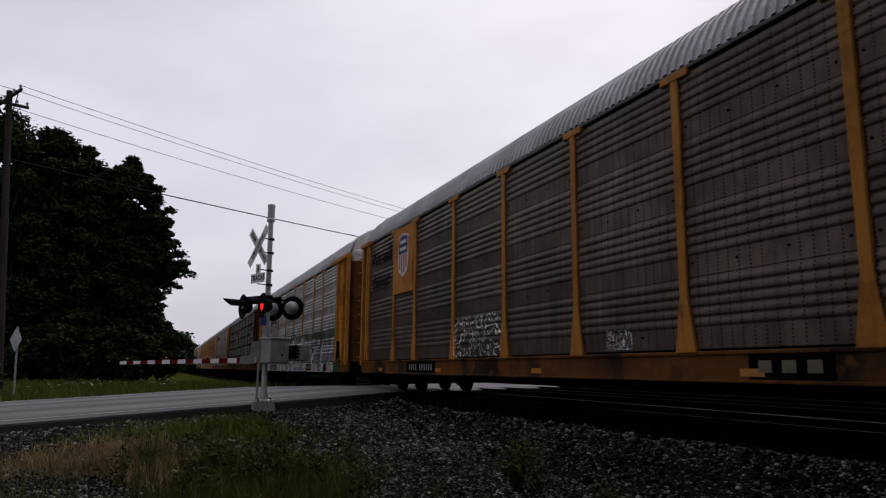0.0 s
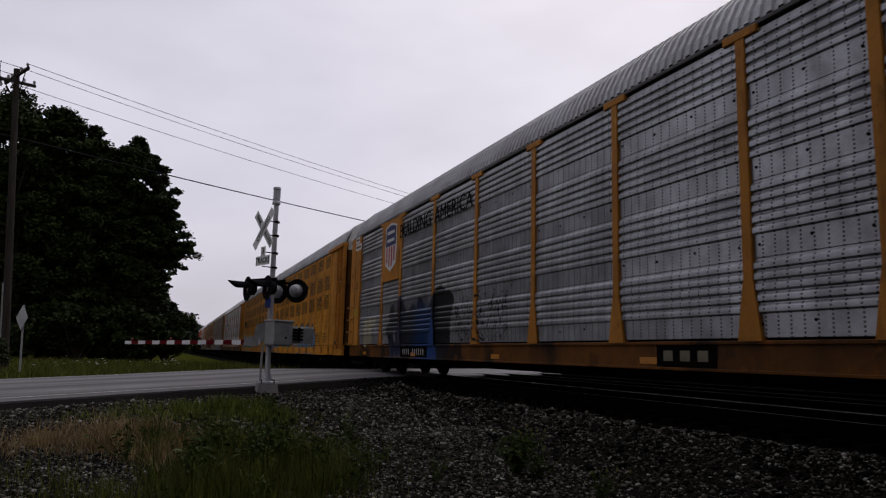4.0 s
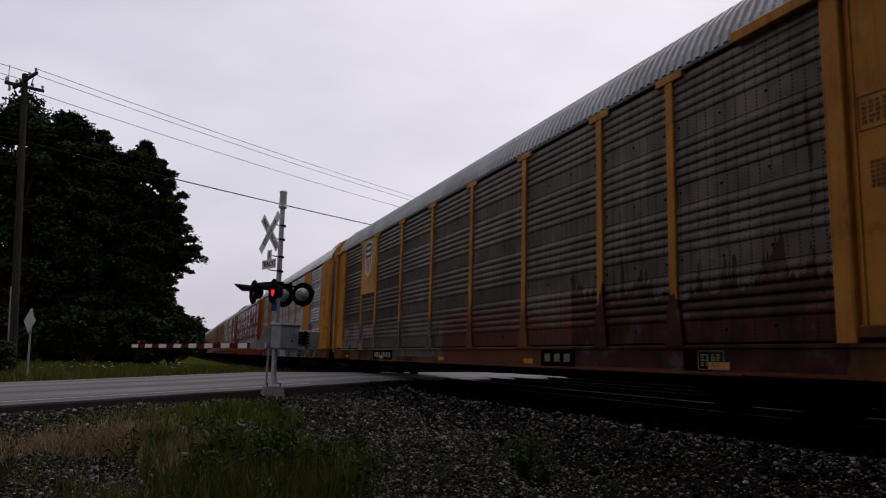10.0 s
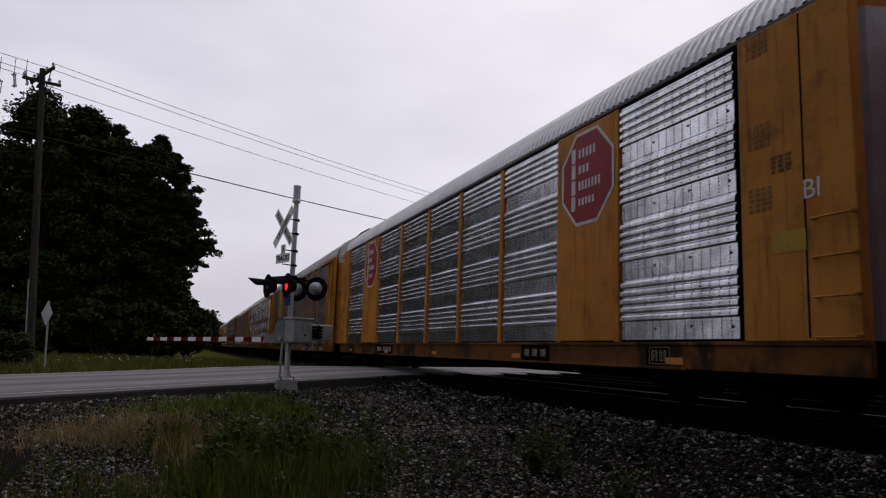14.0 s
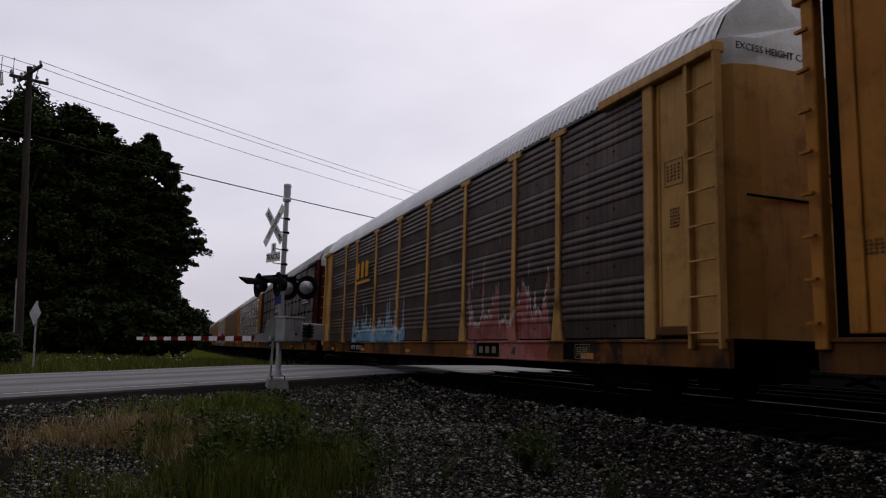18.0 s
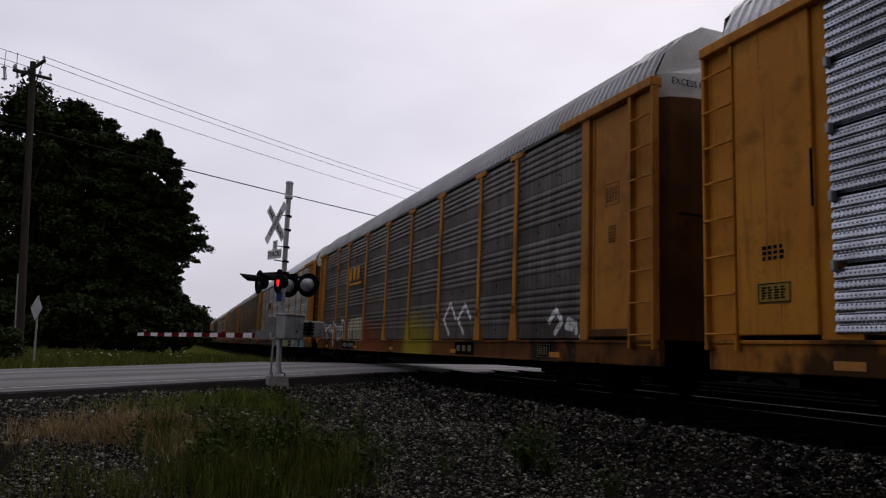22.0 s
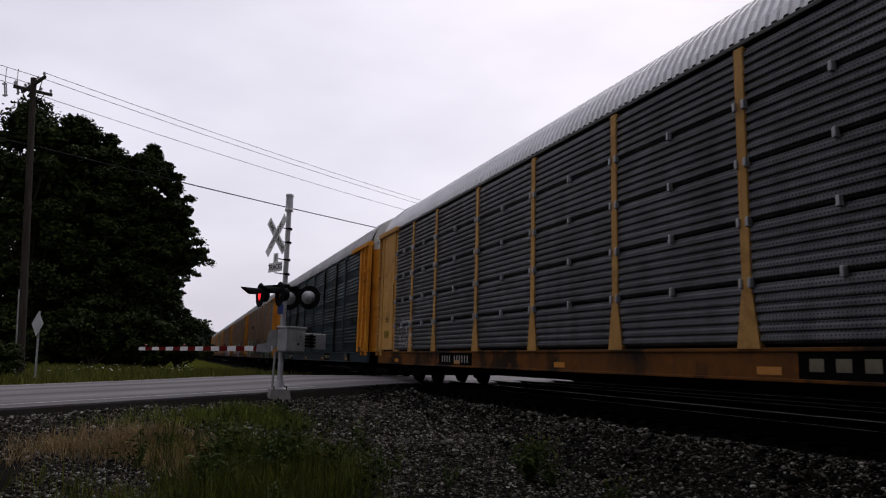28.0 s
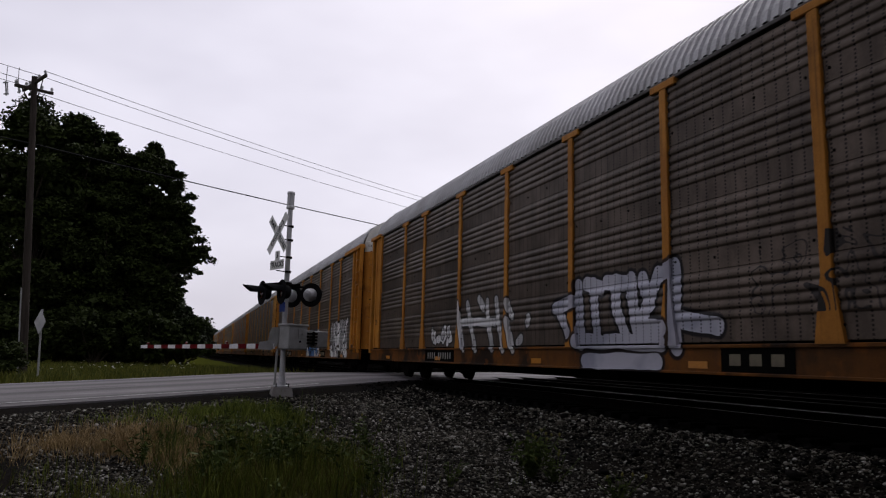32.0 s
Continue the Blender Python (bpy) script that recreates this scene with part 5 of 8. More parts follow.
def jumble(u0, u1, z0, z1, n, seed, lean=0.1):
    """Stroke shapes side by side, jumping up and down, that spell nothing."""
    rng = random.Random(seed)
    out, w = [], (u1 - u0) / n
    for i in range(n):
        g = rng.choice(GLYPHS)
        flip = rng.random() < 0.5
        a, zb, zt = u0 + i * w, z0 + rng.uniform(0, 0.15), z1 - rng.uniform(0, 0.3)
        for p, q, r, t in g:
            if flip:
                p, r = 0.7 - p, 0.7 - r
            out.append((a + w * (p * 1.2 + lean * q), zb + (zt - zb) * q, a + w * (r * 1.2 + lean * t), zb + (zt - zb) * t))
    return out


def dot(u, z, r, c):
    return ("shape", [(u + r * math.cos(a * 0.7854), z + r * math.sin(a * 0.7854)) for a in range(8)], c)


NAH = [(12.3, 0.55, 12.45, 2.35, 0.20), (12.45, 2.25, 13.25, 0.65, 0.20), (13.35, 0.55, 13.5, 2.4, 0.20),
       (13.95, 0.55, 14.25, 2.45, 0.20), (14.35, 2.45, 14.85, 0.55, 0.20), (14.15, 1.15, 14.65, 1.15, 0.13),
       (15.2, 0.5, 15.3, 2.45, 0.20), (16.15, 0.5, 16.2, 2.45, 0.20), (15.3, 1.45, 16.15, 1.45, 0.20),
       (11.5, 1.2, 11.6, 2.0, 0.14), (16.75, 1.5, 16.9, 2.2, 0.12)]
NEKO = [("shape", p, (0.006, 0.006, 0.008)) for p in (
    [(5.8, 0.95), (6.5, 0.95), (6.5, 4.6), (5.8, 4.6)], [(6.4, 4.6), (9.2, 1.3), (9.2, 2.6), (7.2, 4.6)], [(9.0, 1.2), (9.7, 1.6), (9.9, 4.7), (9.0, 4.7)],
    [(11.9, 0.95), (12.4, 0.95), (12.4, 4.4), (11.9, 4.4)], [(12.3, 3.4), (14.6, 3.6), (14.7, 4.2), (12.3, 3.8)], [(12.3, 2.0), (14.4, 2.0), (14.5, 2.5), (12.3, 2.5)], [(14.2, 0.95), (14.7, 0.95), (14.7, 4.0), (14.2, 4.0)],
    [(17.3, 2.6), (17.6, 2.6), (18.3, 4.9), (17.3, 4.9)], [(17.3, 0.95), (19.4, 1.25), (17.6, 1.75), (17.3, 1.7)], [(18.7, 2.7), (20.4, 1.8), (20.4, 4.9), (19.9, 4.9)], [(20.2, 0.95), (20.9, 0.95), (20.9, 4.95), (20.2, 4.95)],
    [(23.7, 2.0), (24.4, 2.0), (24.4, 3.0), (23.7, 3.0)], [(24.6, 0.95), (25.3, 0.95), (25.3, 4.95), (24.6, 4.95)], [(1.1, 0.95), (3.0, 0.95), (3.0, 4.95), (1.1, 4.95)])]
MARKS = {
    0: [("scrawl", 8.6, 11.2, 0.98, 1.9, WHT, WHT, WHT, 0.5), ("scrawl", 15.0, 15.7, 1.0, 1.3, WHT, WHT, WHT, 0.2)],
    1: [("haze", 0.9, 25.2, 0.5, 2.5, (0.02, 0.085, 0.03), (0.012, 0.05, 0.025), BLK, 1.2), ("haze", 2.2, 8.5, 0.5, 3.1, (0.02, 0.09, 0.03), (0.012, 0.05, 0.025), BLK, 1.2),
        ("flow", 7.0, 24.3, 0.5, 2.05, (0.52, 0.50, 0.54), (0.02, 0.060, 0.045), (0.78, 0.77, 0.8), 0.28, 0.55, 12.0, 9.0, 0.55), ("flow", 2.6, 7.6, 0.5, 1.9, (0.52, 0.50, 0.54), (0.02, 0.09, 0.04), (0.78, 0.77, 0.8), 0.38, -0.75, 5.6, 3.4, 1.25)],
    2: [("bubble", 16.5, 19.9, 0.98, 1.9, (0.04, 0.035, 0.03), (0.03, 0.03, 0.03), WHT, 0.4), ("bubble", 21.9, 25.2, 0.98, 2.15, BLK, (0.02, 0.02, 0.02), (0.42, 0.42, 0.42), 0.5)],
    3: [("letters", jumble(4.9, 9.3, 0.75, 2.2, 5, 3), 0.24, (0.018, 0.018, 0.022), (0.012, 0.02, 0.05), (0.10, 0.10, 0.12), 0.03), ("haze", 7.6, 9.4, 1.6, 2.1, (0.012, 0.05, 0.14), NAVYB, BLK, 0.8), ("letters", [(9.5, 0.8, 9.3, 2.1), (9.5, 2.2, 10.0, 2.0), (10.0, 1.9, 9.8, 0.9)], 0.30, (0.014, 0.014, 0.016), BLK, BLK, 0.02), dot(2.3, 1.15, 0.30, CREAM), dot(2.3, 1.6, 0.30, CREAM), dot(2.85, 1.2, 0.26, CREAM), dot(2.85, 1.62, 0.30, CREAM), dot(3.35, 1.7, 0.16, CREAM), ("scrawl", 10.6, 13.5, 1.0, 2.1, BLK, BLK, BLK, 0.6)],
    8: [("haze", 11.0, 25.2, 0.6, 1.75, (0.13, 0.040, 0.022), (0.06, 0.020, 0.014), BLK, 1.0), ("spike", 19.5, 25.2, 0.6, 2.3, (0.016, 0.007, 0.006), (0.05, 0.012, 0.010), (0.016, 0.006, 0.006), 0.8), ("bubble", 1.5, 6.5, 0.9, 1.8, (0.22, 0.19, 0.17), (0.08, 0.06, 0.05), (0.16, 0.12, 0.10), 0.5), ("bubble", 6.5, 13.0, 0.7, 1.7, (0.10, 0.085, 0.07), (0.06, 0.055, 0.04), (0.14, 0.11, 0.09), 0.55)],
    9: [("haze", 1.3, 9.2, 0.5, 1.75, (0.03, 0.12, 0.36), (0.05, 0.18, 0.40), BLK, 0.9), ("flow", 1.9, 7.2, 0.6, 1.75, (0.30, 0.030, 0.018), (0.10, 0.010, 0.010), (0.60, 0.30, 0.22), 0.34, 0.25, 4.6, 3.4, 0.55), ("letters", [(8.2, 0.6, 9.4, 1.5), (9.4, 1.5, 9.9, 0.7), (8.6, 0.6, 9.9, 0.6)], 0.36, BLK, BLK, BLK, 0.02),
        ("letters", [(10.35, 1.85, 11.2, 1.85), (10.3, 1.8, 10.25, 1.3), (10.3, 1.3, 11.0, 1.25), (11.1, 1.2, 11.3, 0.85), (10.4, 0.65, 11.2, 0.62), (11.85, 0.6, 11.7, 2.05), (12.3, 2.1, 12.5, 0.6), (13.0, 2.0, 13.3, 0.7), (12.5, 1.2, 13.1, 1.3)], 0.20, (0.08, 0.34, 0.38), (0.03, 0.14, 0.36), WHT, 0.08),
        ("letters", jumble(13.9, 24.4, 0.62, 1.9, 6, 19), 0.20, (0.03, 0.13, 0.14), (0.02, 0.03, 0.04), (0.16, 0.36, 0.38), 0.06), ("blob", 21.5, 22.6, 1.5, 2.2, PINK, (0.3, 0.05, 0.12), BLK, 0.8)],
    12: [("letters", jumble(7.2, 13.8, 0.8, 1.8, 5, 12), 0.14, (0.06, 0.06, 0.06), (0.05, 0.10, 0.105), (0.24, 0.27, 0.28), 0.05), ("letters", jumble(14.6, 24.3, 0.75, 2.0, 6, 13), 0.20, (0.035, 0.035, 0.036), (0.05, 0.055, 0.065), (0.30, 0.33, 0.36), 0.05)],
    14: [("spike", 5.9, 12.6, 0.93, 2.0, (0.12, 0.30, 0.44), (0.26, 0.38, 0.46), (0.52, 0.52, 0.52), 0.8), ("spike", 17.8, 21.9, 0.55, 2.05, (0.26, 0.07, 0.06), (0.36, 0.15, 0.13), (0.42, 0.36, 0.34), 0.5)],
    15: [("haze", 13.2, 25.2, 0.9, 2.9, (0.045, 0.036, 0.032), (0.070, 0.058, 0.052), BLK, 1.4), ("haze", 1.4, 12.4, 0.6, 1.75, (0.04, 0.17, 0.36), SKY, BLK, 0.8), ("flow", 2.0, 11.2, 0.6, 1.75, (0.20, 0.15, 0.24), (0.06, 0.06, 0.10), (0.34, 0.28, 0.38), 0.7, 0.9, 7.0, 8.0, 0.5),
        ("letters", [(2.45, 2.01, 3.78, 0.93), (3.85, 2.37, 4.16, 0.87), (4.14, 2.3, 4.57, 0.93), (7.2, 2.19, 5.5, 1.61), (5.68, 1.52, 6.47, 0.87), (7.68, 2.44, 7.89, 1.73), (7.68, 2.44, 9.41, 2.32), (6.52, 1.61, 7.34, 0.96), (8.27, 1.33, 7.89, 2.03), (10.94, 2.11, 8.61, 1.49), (8.95, 1.27, 9.58, 0.8), (9.87, 1.51, 8.96, 0.91), (11.36, 2.16, 11.77, 1.72), (11.77, 1.72, 11.58, 1.14), (11.58, 1.14, 10.68, 0.91), (10.68, 0.91, 9.65, 1.18), (9.65, 1.18, 10.42, 1.49), (10.42, 1.49, 10.93, 1.25)], 0.19, (0.006, 0.006, 0.009), (0.012, 0.010, 0.018), (0.22, 0.18, 0.27), 0.03)]
        + [dot(u, z, r, WHT) for u, z, r in [(4.36, 2.02, 0.07), (2.97, 1.26, 0.06), (3.13, 0.87, 0.06), (6.81, 1.56, 0.1), (7.12, 1.44, 0.06), (7.89, 1.87, 0.11), (11.42, 1.9, 0.17), (11.06, 1.72, 0.11), (11.39, 1.58, 0.08), (5.6, 0.73, 0.05)]]
        + [("scrawl", 15.0, 19.6, 0.95, 1.9, (0.25, 0.25, 0.25), WHT, WHT, 0.7), ("letters", jumble(20.2, 24.8, 0.75, 2.1, 4, 15), 0.24, (0.012, 0.014, 0.03), BLK, (0.4, 0.4, 0.4), 0.05)],
    17: [("letters", [(0.66, 1.74, 0.98, 1.2), (1.98, 1.59, 2.33, 1.01), (2.73, 1.4, 3.47, 1.3), (3.47, 1.3, 3.62, 0.79), (4.27, 1.49, 5.32, 1.45), (5.1, 1.39, 4.87, 1), (4.7, 1.2, 4.52, 0.97)], 0.11, (0.42, 0.42, 0.40), (0.3, 0.3, 0.29), (0.10, 0.09, 0.08), 0.02), ("letters", [(1.46, 1.02, 1.4, 1.75), (1.4, 1.75, 1.9, 1.35), (1.9, 1.35, 2.88, 1.63), (2.88, 1.63, 3.68, 1.19), (3.68, 1.19, 3.54, 1.75), (3.54, 1.75, 4.15, 1.57), (4.15, 1.57, 4.46, 0.97), (4.46, 0.97, 5.21, 0.99), (5.21, 0.99, 5.53, 1.15), (5.53, 1.15, 5.19, 1.81), (5.19, 1.81, 5.69, 1.72), (5.69, 1.72, 5.78, 1.43)], 0.022, WHT, (0.5, 0.5, 0.48), WHT, 0.005), ("letters", [(6.56, 1.57, 6.58, 1.01), (6.87, 1.66, 6.94, 1.01), (7.12, 1.7, 7.14, 1.37), (7.46, 1.68, 7.51, 1.01), (7.67, 1.7, 7.65, 1), (7.92, 1.72, 7.99, 1), (8.02, 1.71, 8.18, 1.1), (8.21, 1.7, 8.33, 1), (8.52, 1.72, 8.51, 1), (8.7, 1.73, 8.68, 0.99)], 0.115, CREAM, (0.36, 0.34, 0.26), (0.10, 0.09, 0.075), 0.03), ("haze", 9.0, 11.0, 0.95, 1.6, (0.24, 0.06, 0.02), (0.16, 0.04, 0.02), BLK, 0.4), ("haze", 14.1, 16.4, 0.95, 1.6, (0.32, 0.26, 0.02), (0.26, 0.2, 0.02), BLK, 0.3), ("letters", jumble(17.5, 19.5, 1.05, 2.1, 2, 5), 0.03, WHT, WHT, WHT, 0.01), ("letters", jumble(23.3, 25.0, 1.0, 1.6, 3, 6), 0.03, WHT, WHT, WHT, 0.01)],
    18: [("haze", 11.5, 18.0, 0.45, 2.15, (0.42, 0.37, 0.14), (0.34, 0.32, 0.17), BLK, 0.8)] + letter_strokes(NAH, BLK, 0.09) + letter_strokes(NAH, (0.22, 0.42, 0.50)) + [("bubble", 18.0, 24.6, 0.5, 2.2, (0.42, 0.42, 0.30), (0.10, 0.26, 0.34), BLK, 0.75), ("scrawl", 22.5, 24.8, 2.2, 3.2, BLK, BLK, BLK, 0.5)],
    19: [("letters", [(20.54, 1.91, 20.15, 1.39), (20.15, 1.39, 20.32, 0.71), (20.32, 0.71, 20.88, 0.65), (20.88, 0.65, 21, 1.29), (21, 1.29, 20.69, 1.93), (21.12, 1.93, 21.2, 1.03), (21.12, 1.93, 21.76, 1.78), (21.76, 1.78, 21.8, 1.5), (21.8, 1.5, 21.36, 1.46), (21.36, 1.46, 21.88, 1.26), (21.88, 1.26, 21.83, 1.02), (21.83, 1.02, 21.25, 1), (22.13, 1.87, 22.14, 1.02), (22.17, 1.92, 22.55, 1.89), (22.55, 1.8, 22.28, 1.36), (22.28, 1.36, 22.73, 1.31), (22.27, 1.06, 22.76, 1.06), (22.89, 1.44, 23.05, 0.98), (23.31, 1.95, 23.23, 0.95), (23.31, 1.95, 23.66, 1.99)] + [(23.66, 1.99, 23.94, 1.81), (23.94, 1.81, 23.89, 1.46), (23.89, 1.46, 23.56, 1.38), (23.82, 1.34, 23.98, 0.97), (23.19, 0.8, 23.97, 0.75)], 0.105, (0.50, 0.48, 0.47), (0.30, 0.29, 0.30), (0.05, 0.03, 0.03), 0.035), ("letters", jumble(6.9, 9.2, 1.1, 1.75, 3, 4)[:6], 0.06, (0.55, 0.55, 0.55), WHT, (0.05, 0.045, 0.04), 0.04), ("letters", [(2.63, 1.68, 2.39, 1.48), (2.39, 1.48, 2.47, 1.26), (2.47, 1.26, 2.82, 1.26), (2.71, 1.43, 2.97, 1.41), (2.91, 1.66, 3.01, 1.85), (2.91, 1.8, 3.04, 1.2), (3.11, 1.82, 3.13, 1.23), (3.15, 1.59, 3.35, 1.57), (3.15, 1.23, 3.35, 1.26), (3.35, 1.56, 3.33, 1.26), (3.4, 1.22, 3.66, 1.23), (3.68, 1.6, 3.68, 1.23), (3.7, 1.63, 3.95, 1.58), (3.79, 1.4, 3.94, 1.43), (3.95, 1.58, 3.94, 1.22), (3.71, 1.21, 3.94, 1.22)], 0.012, (0.36, 0.36, 0.36), (0.3, 0.3, 0.3), (0.2, 0.2, 0.2), 0.004)],
    20: [("letters", jumble(14.6, 18.9, 0.8, 2.0, 5, 20), 0.17, (0.09, 0.082, 0.076), (0.06, 0.055, 0.05), (0.46, 0.46, 0.44), 0.05), ("letters", jumble(20.4, 22.3, 1.05, 1.8, 4, 21), 0.09, (0.07, 0.065, 0.06), BLK, (0.4, 0.4, 0.4), 0.04)],
    21: [("scrawl", 2.4, 4.0, 1.1, 2.0, (0.45, 0.45, 0.45), WHT, WHT, 0.5)],
    22: NEKO,
    23: [("flow", 0.9, 9.8, 0.55, 1.9, (0.46, 0.45, 0.36), (0.035, 0.045, 0.035), (0.66, 0.66, 0.58), 0.28, 0.5, 5.0, 6.0, 0.7), ("haze", 9.4, 17.0, 0.6, 1.7, (0.07, 0.026, 0.024), (0.045, 0.022, 0.02), BLK, 0.7), ("flow", 9.8, 16.8, 0.6, 1.6, (0.085, 0.03, 0.027), (0.03, 0.065, 0.065), (0.24, 0.22, 0.21), 0.42, -0.5, 13.0, 6.0, 0.6), ("haze", 16.6, 25.2, 0.65, 1.75, (0.07, 0.10, 0.07), (0.05, 0.08, 0.055), BLK, 0.75), ("flow", 16.8, 24.9, 0.65, 1.7, (0.07, 0.10, 0.07), (0.035, 0.05, 0.035), (0.36, 0.38, 0.34), 0.6, 0.4, 21.0, 6.0, 0.35)],
    24: [("letters", jumble(6.8, 8.4, 1.05, 1.5, 4, 7), 0.08, WHT, WHT, BLK, 0.03), ("letters", [(8.8, 2.07, 9.14, 0.91), (9.41, 2.04, 9.93, 0.91), (10.13, 2.11, 10.39, 1.88), (10.62, 2.01, 10.89, 0.91), (11.13, 2.03, 11.49, 0.91), (11.73, 1.94, 11.99, 1.63), (11.74, 1.53, 12, 0.9), (9.11, 1.59, 11.1, 1.51), (12.25, 1.03, 12.41, 1.12), (12.72, 1.45, 12.76, 1.53), (6.83, 1.24, 6.85, 1.38), (7.65, 1.27, 7.71, 1.36), (8.11, 1.33, 8.13, 1.44)], 0.10, (0.62, 0.62, 0.62), (0.46, 0.46, 0.47), (0.03, 0.03, 0.03), 0.03), ("letters", [(13.92, 1.68, 14.53, 1.76), (14.07, 1.59, 14.35, 1.2), (14.74, 2.05, 14.83, 1), (15.25, 2.04, 15.37, 1.03), (15.02, 2.06, 15.51, 1.95), (15.92, 2.02, 15.97, 1.57), (15.67, 2.04, 16.18, 1.96), (15.97, 1.57, 16.21, 1.09), (16.35, 2.01, 16.54, 1.14), (16.65, 1.98, 16.87, 1.58), (17.09, 2.04, 16.65, 1.33), (16.63, 1.26, 17.16, 1.19), (17.47, 2.12, 17.47, 0.91), (17.16, 2.02, 17.45, 2.09), (17.65, 1.32, 18.32, 1.18), (14.66, 1.04, 17.13, 0.98), (14.94, 0.68, 17.02, 0.7)], 0.13, (0.46, 0.46, 0.52), (0.30, 0.31, 0.37), BLK, 0.045), ("scrawl", 19.0, 22.5, 1.3, 2.2, (0.030, 0.026, 0.024), BLK, BLK, 0.7)],
    25: [("bubble", 14.0, 18.0, 0.6, 1.9, (0.06, 0.16, 0.36), (0.5, 0.5, 0.5), BLK, 0.6), ("bubble", 21.0, 24.5, 0.6, 2.2, WHT, (0.4, 0.4, 0.4), BLK, 0.6)],
}
UNIT_MARKS = {
    4: [("blob", 0.9, 3.9, 0.55, 1.75, (0.045, 0.19, 0.42), (0.06, 0.23, 0.46), BLK, 0.9), ("letters", jumble(5.6, 8.7, 0.75, 1.75, 3, 41), 0.20, (0.14, 0.40, 0.36), (0.03, 0.12, 0.04), BLK, 0.07), ("letters", jumble(9.5, 15.3, 0.75, 1.75, 4, 42), 0.32, (0.10, 0.19, 0.33), (0.13, 0.24, 0.36), BLK, 0.08)],
    5: [("haze", 1.2, 9.8, 0.55, 1.5, (0.05, 0.20, 0.22), (0.03, 0.14, 0.16), BLK, 0.7), ("letters", jumble(1.7, 9.8, 0.75, 1.85, 6, 51), 0.20, (0.10, 0.32, 0.38), (0.05, 0.14, 0.10), (0.50, 0.54, 0.50), 0.06), ("letters", jumble(13.7, 16.2, 1.0, 1.9, 3, 52), 0.04, (0.5, 0.47, 0.4), WHT, WHT, 0.01), ("letters", jumble(17.4, 20.2, 1.0, 2.05, 4, 53), 0.10, (0.28, 0.19, 0.09), (0.24, 0.16, 0.08), (0.55, 0.55, 0.53), 0.05)],
    7: [("letters", jumble(0.5, 5.7, 0.75, 1.8, 4, 71), 0.26, (0.03, 0.03, 0.035), (0.05, 0.06, 0.07), (0.5, 0.5, 0.5), 0.07), ("letters", jumble(7.6, 11.7, 0.75, 1.85, 4, 72), 0.19, (0.36, 0.33, 0.27), (0.30, 0.26, 0.20), (0.06, 0.05, 0.04), 0.06), ("scrawl", 11.9, 14.0, 1.0, 2.0, (0.10, 0.28, 0.30), WHT, WHT, 0.55), ("haze", 14.35, 17.7, 0.55, 1.8, (0.04, 0.14, 0.30), (0.05, 0.17, 0.33), BLK, 1.1),
        ("letters", [(14.87, 1.9, 14.85, 1.55), (14.9, 1.5, 15.4, 1.5), (15.57, 1.9, 15.56, 0.85), (16.62, 1.85, 16.98, 1.92), (16.98, 1.92, 17.2, 1.65), (17.2, 1.5, 16.8, 1.2), (16.75, 1.15, 16.6, 0.85), (16.7, 0.9, 17.5, 0.95)], 0.17, (0.55, 0.55, 0.55), (0.48, 0.48, 0.49), (0.05, 0.15, 0.31), 0.03), dot(16.0, 1.5, 0.07, WHT), dot(16.1, 1.62, 0.06, WHT), dot(15.95, 1.66, 0.05, WHT), ("letters", jumble(18.5, 21.8, 0.75, 1.75, 3, 74), 0.20, (0.26, 0.20, 0.13), (0.15, 0.11, 0.08), (0.40, 0.36, 0.30), 0.06), ("shape", [(14.05, 0.95), (14.2, 0.95), (14.2, 1.6), (14.05, 1.6)], (0.55, 0.22, 0.02))],
}


# ---------------------------------------------------------------- marks fixed to the sides
def poly_mark(car, name, pts, material, u, z, out, label=""):
    return on_side(car, name, Mesh().prism(pts, (0, 0, 0), (1, 0, 0), (0, 1, 0), 0.004).data(name, material), u, z, out, label)


def ngon(n, r, start):
    return [(r * math.cos(start + 6.28319 * i / n), r * math.sin(start + 6.28319 * i / n)) for i in range(n)]


def rect(a, b, c, d):
    return [(a, c), (b, c), (b, d), (a, d)]


def shield_logo(car, u, z, w=0.95, h=1.35, out=0.07):
    """Emblem on a plain orange panel: dark blue head over red and white stripes, no lettering."""
    pts = [(0, -h / 2), (w * 0.42, -h * 0.36), (w / 2, -h * 0.05), (w * 0.44, h * 0.32), (w / 2, h * 0.42), (w * 0.25, h * 0.46), (0, h / 2), (-w * 0.25, h * 0.46), (-w / 2, h * 0.42), (-w * 0.44, h * 0.32), (-w / 2, -h * 0.05), (-w * 0.42, -h * 0.36)]
    poly_mark(car, "emblem_field", pts, M_STENCIL, u, z, out, "white shield emblem")
    poly_mark(car, "emblem_head", [(-w * 0.42, 0.04), (w * 0.42, 0.04), (w * 0.40, h * 0.33), (w * 0.42, h * 0.40), (0, h * 0.45), (-w * 0.42, h * 0.40), (-w * 0.40, h * 0.33)], M_NAVY, u, z, out + 0.005, "dark blue head of the emblem")
    for i in range(4):
        a = -w * 0.36 + i * w * 0.2
        poly_mark(car, "emblem_stripe", rect(a, a + w * 0.10, -h * (0.30 if i in (0, 3) else 0.40), 0.02), M_SCARLET, u, z, out + 0.005)
    for dz in (0.14, 0.30):
        poly_mark(car, "emblem_bar", rect(-w * 0.3, w * 0.3, h * dz - 0.05, h * dz + 0.05), M_STENCIL, u, z, out + 0.010)


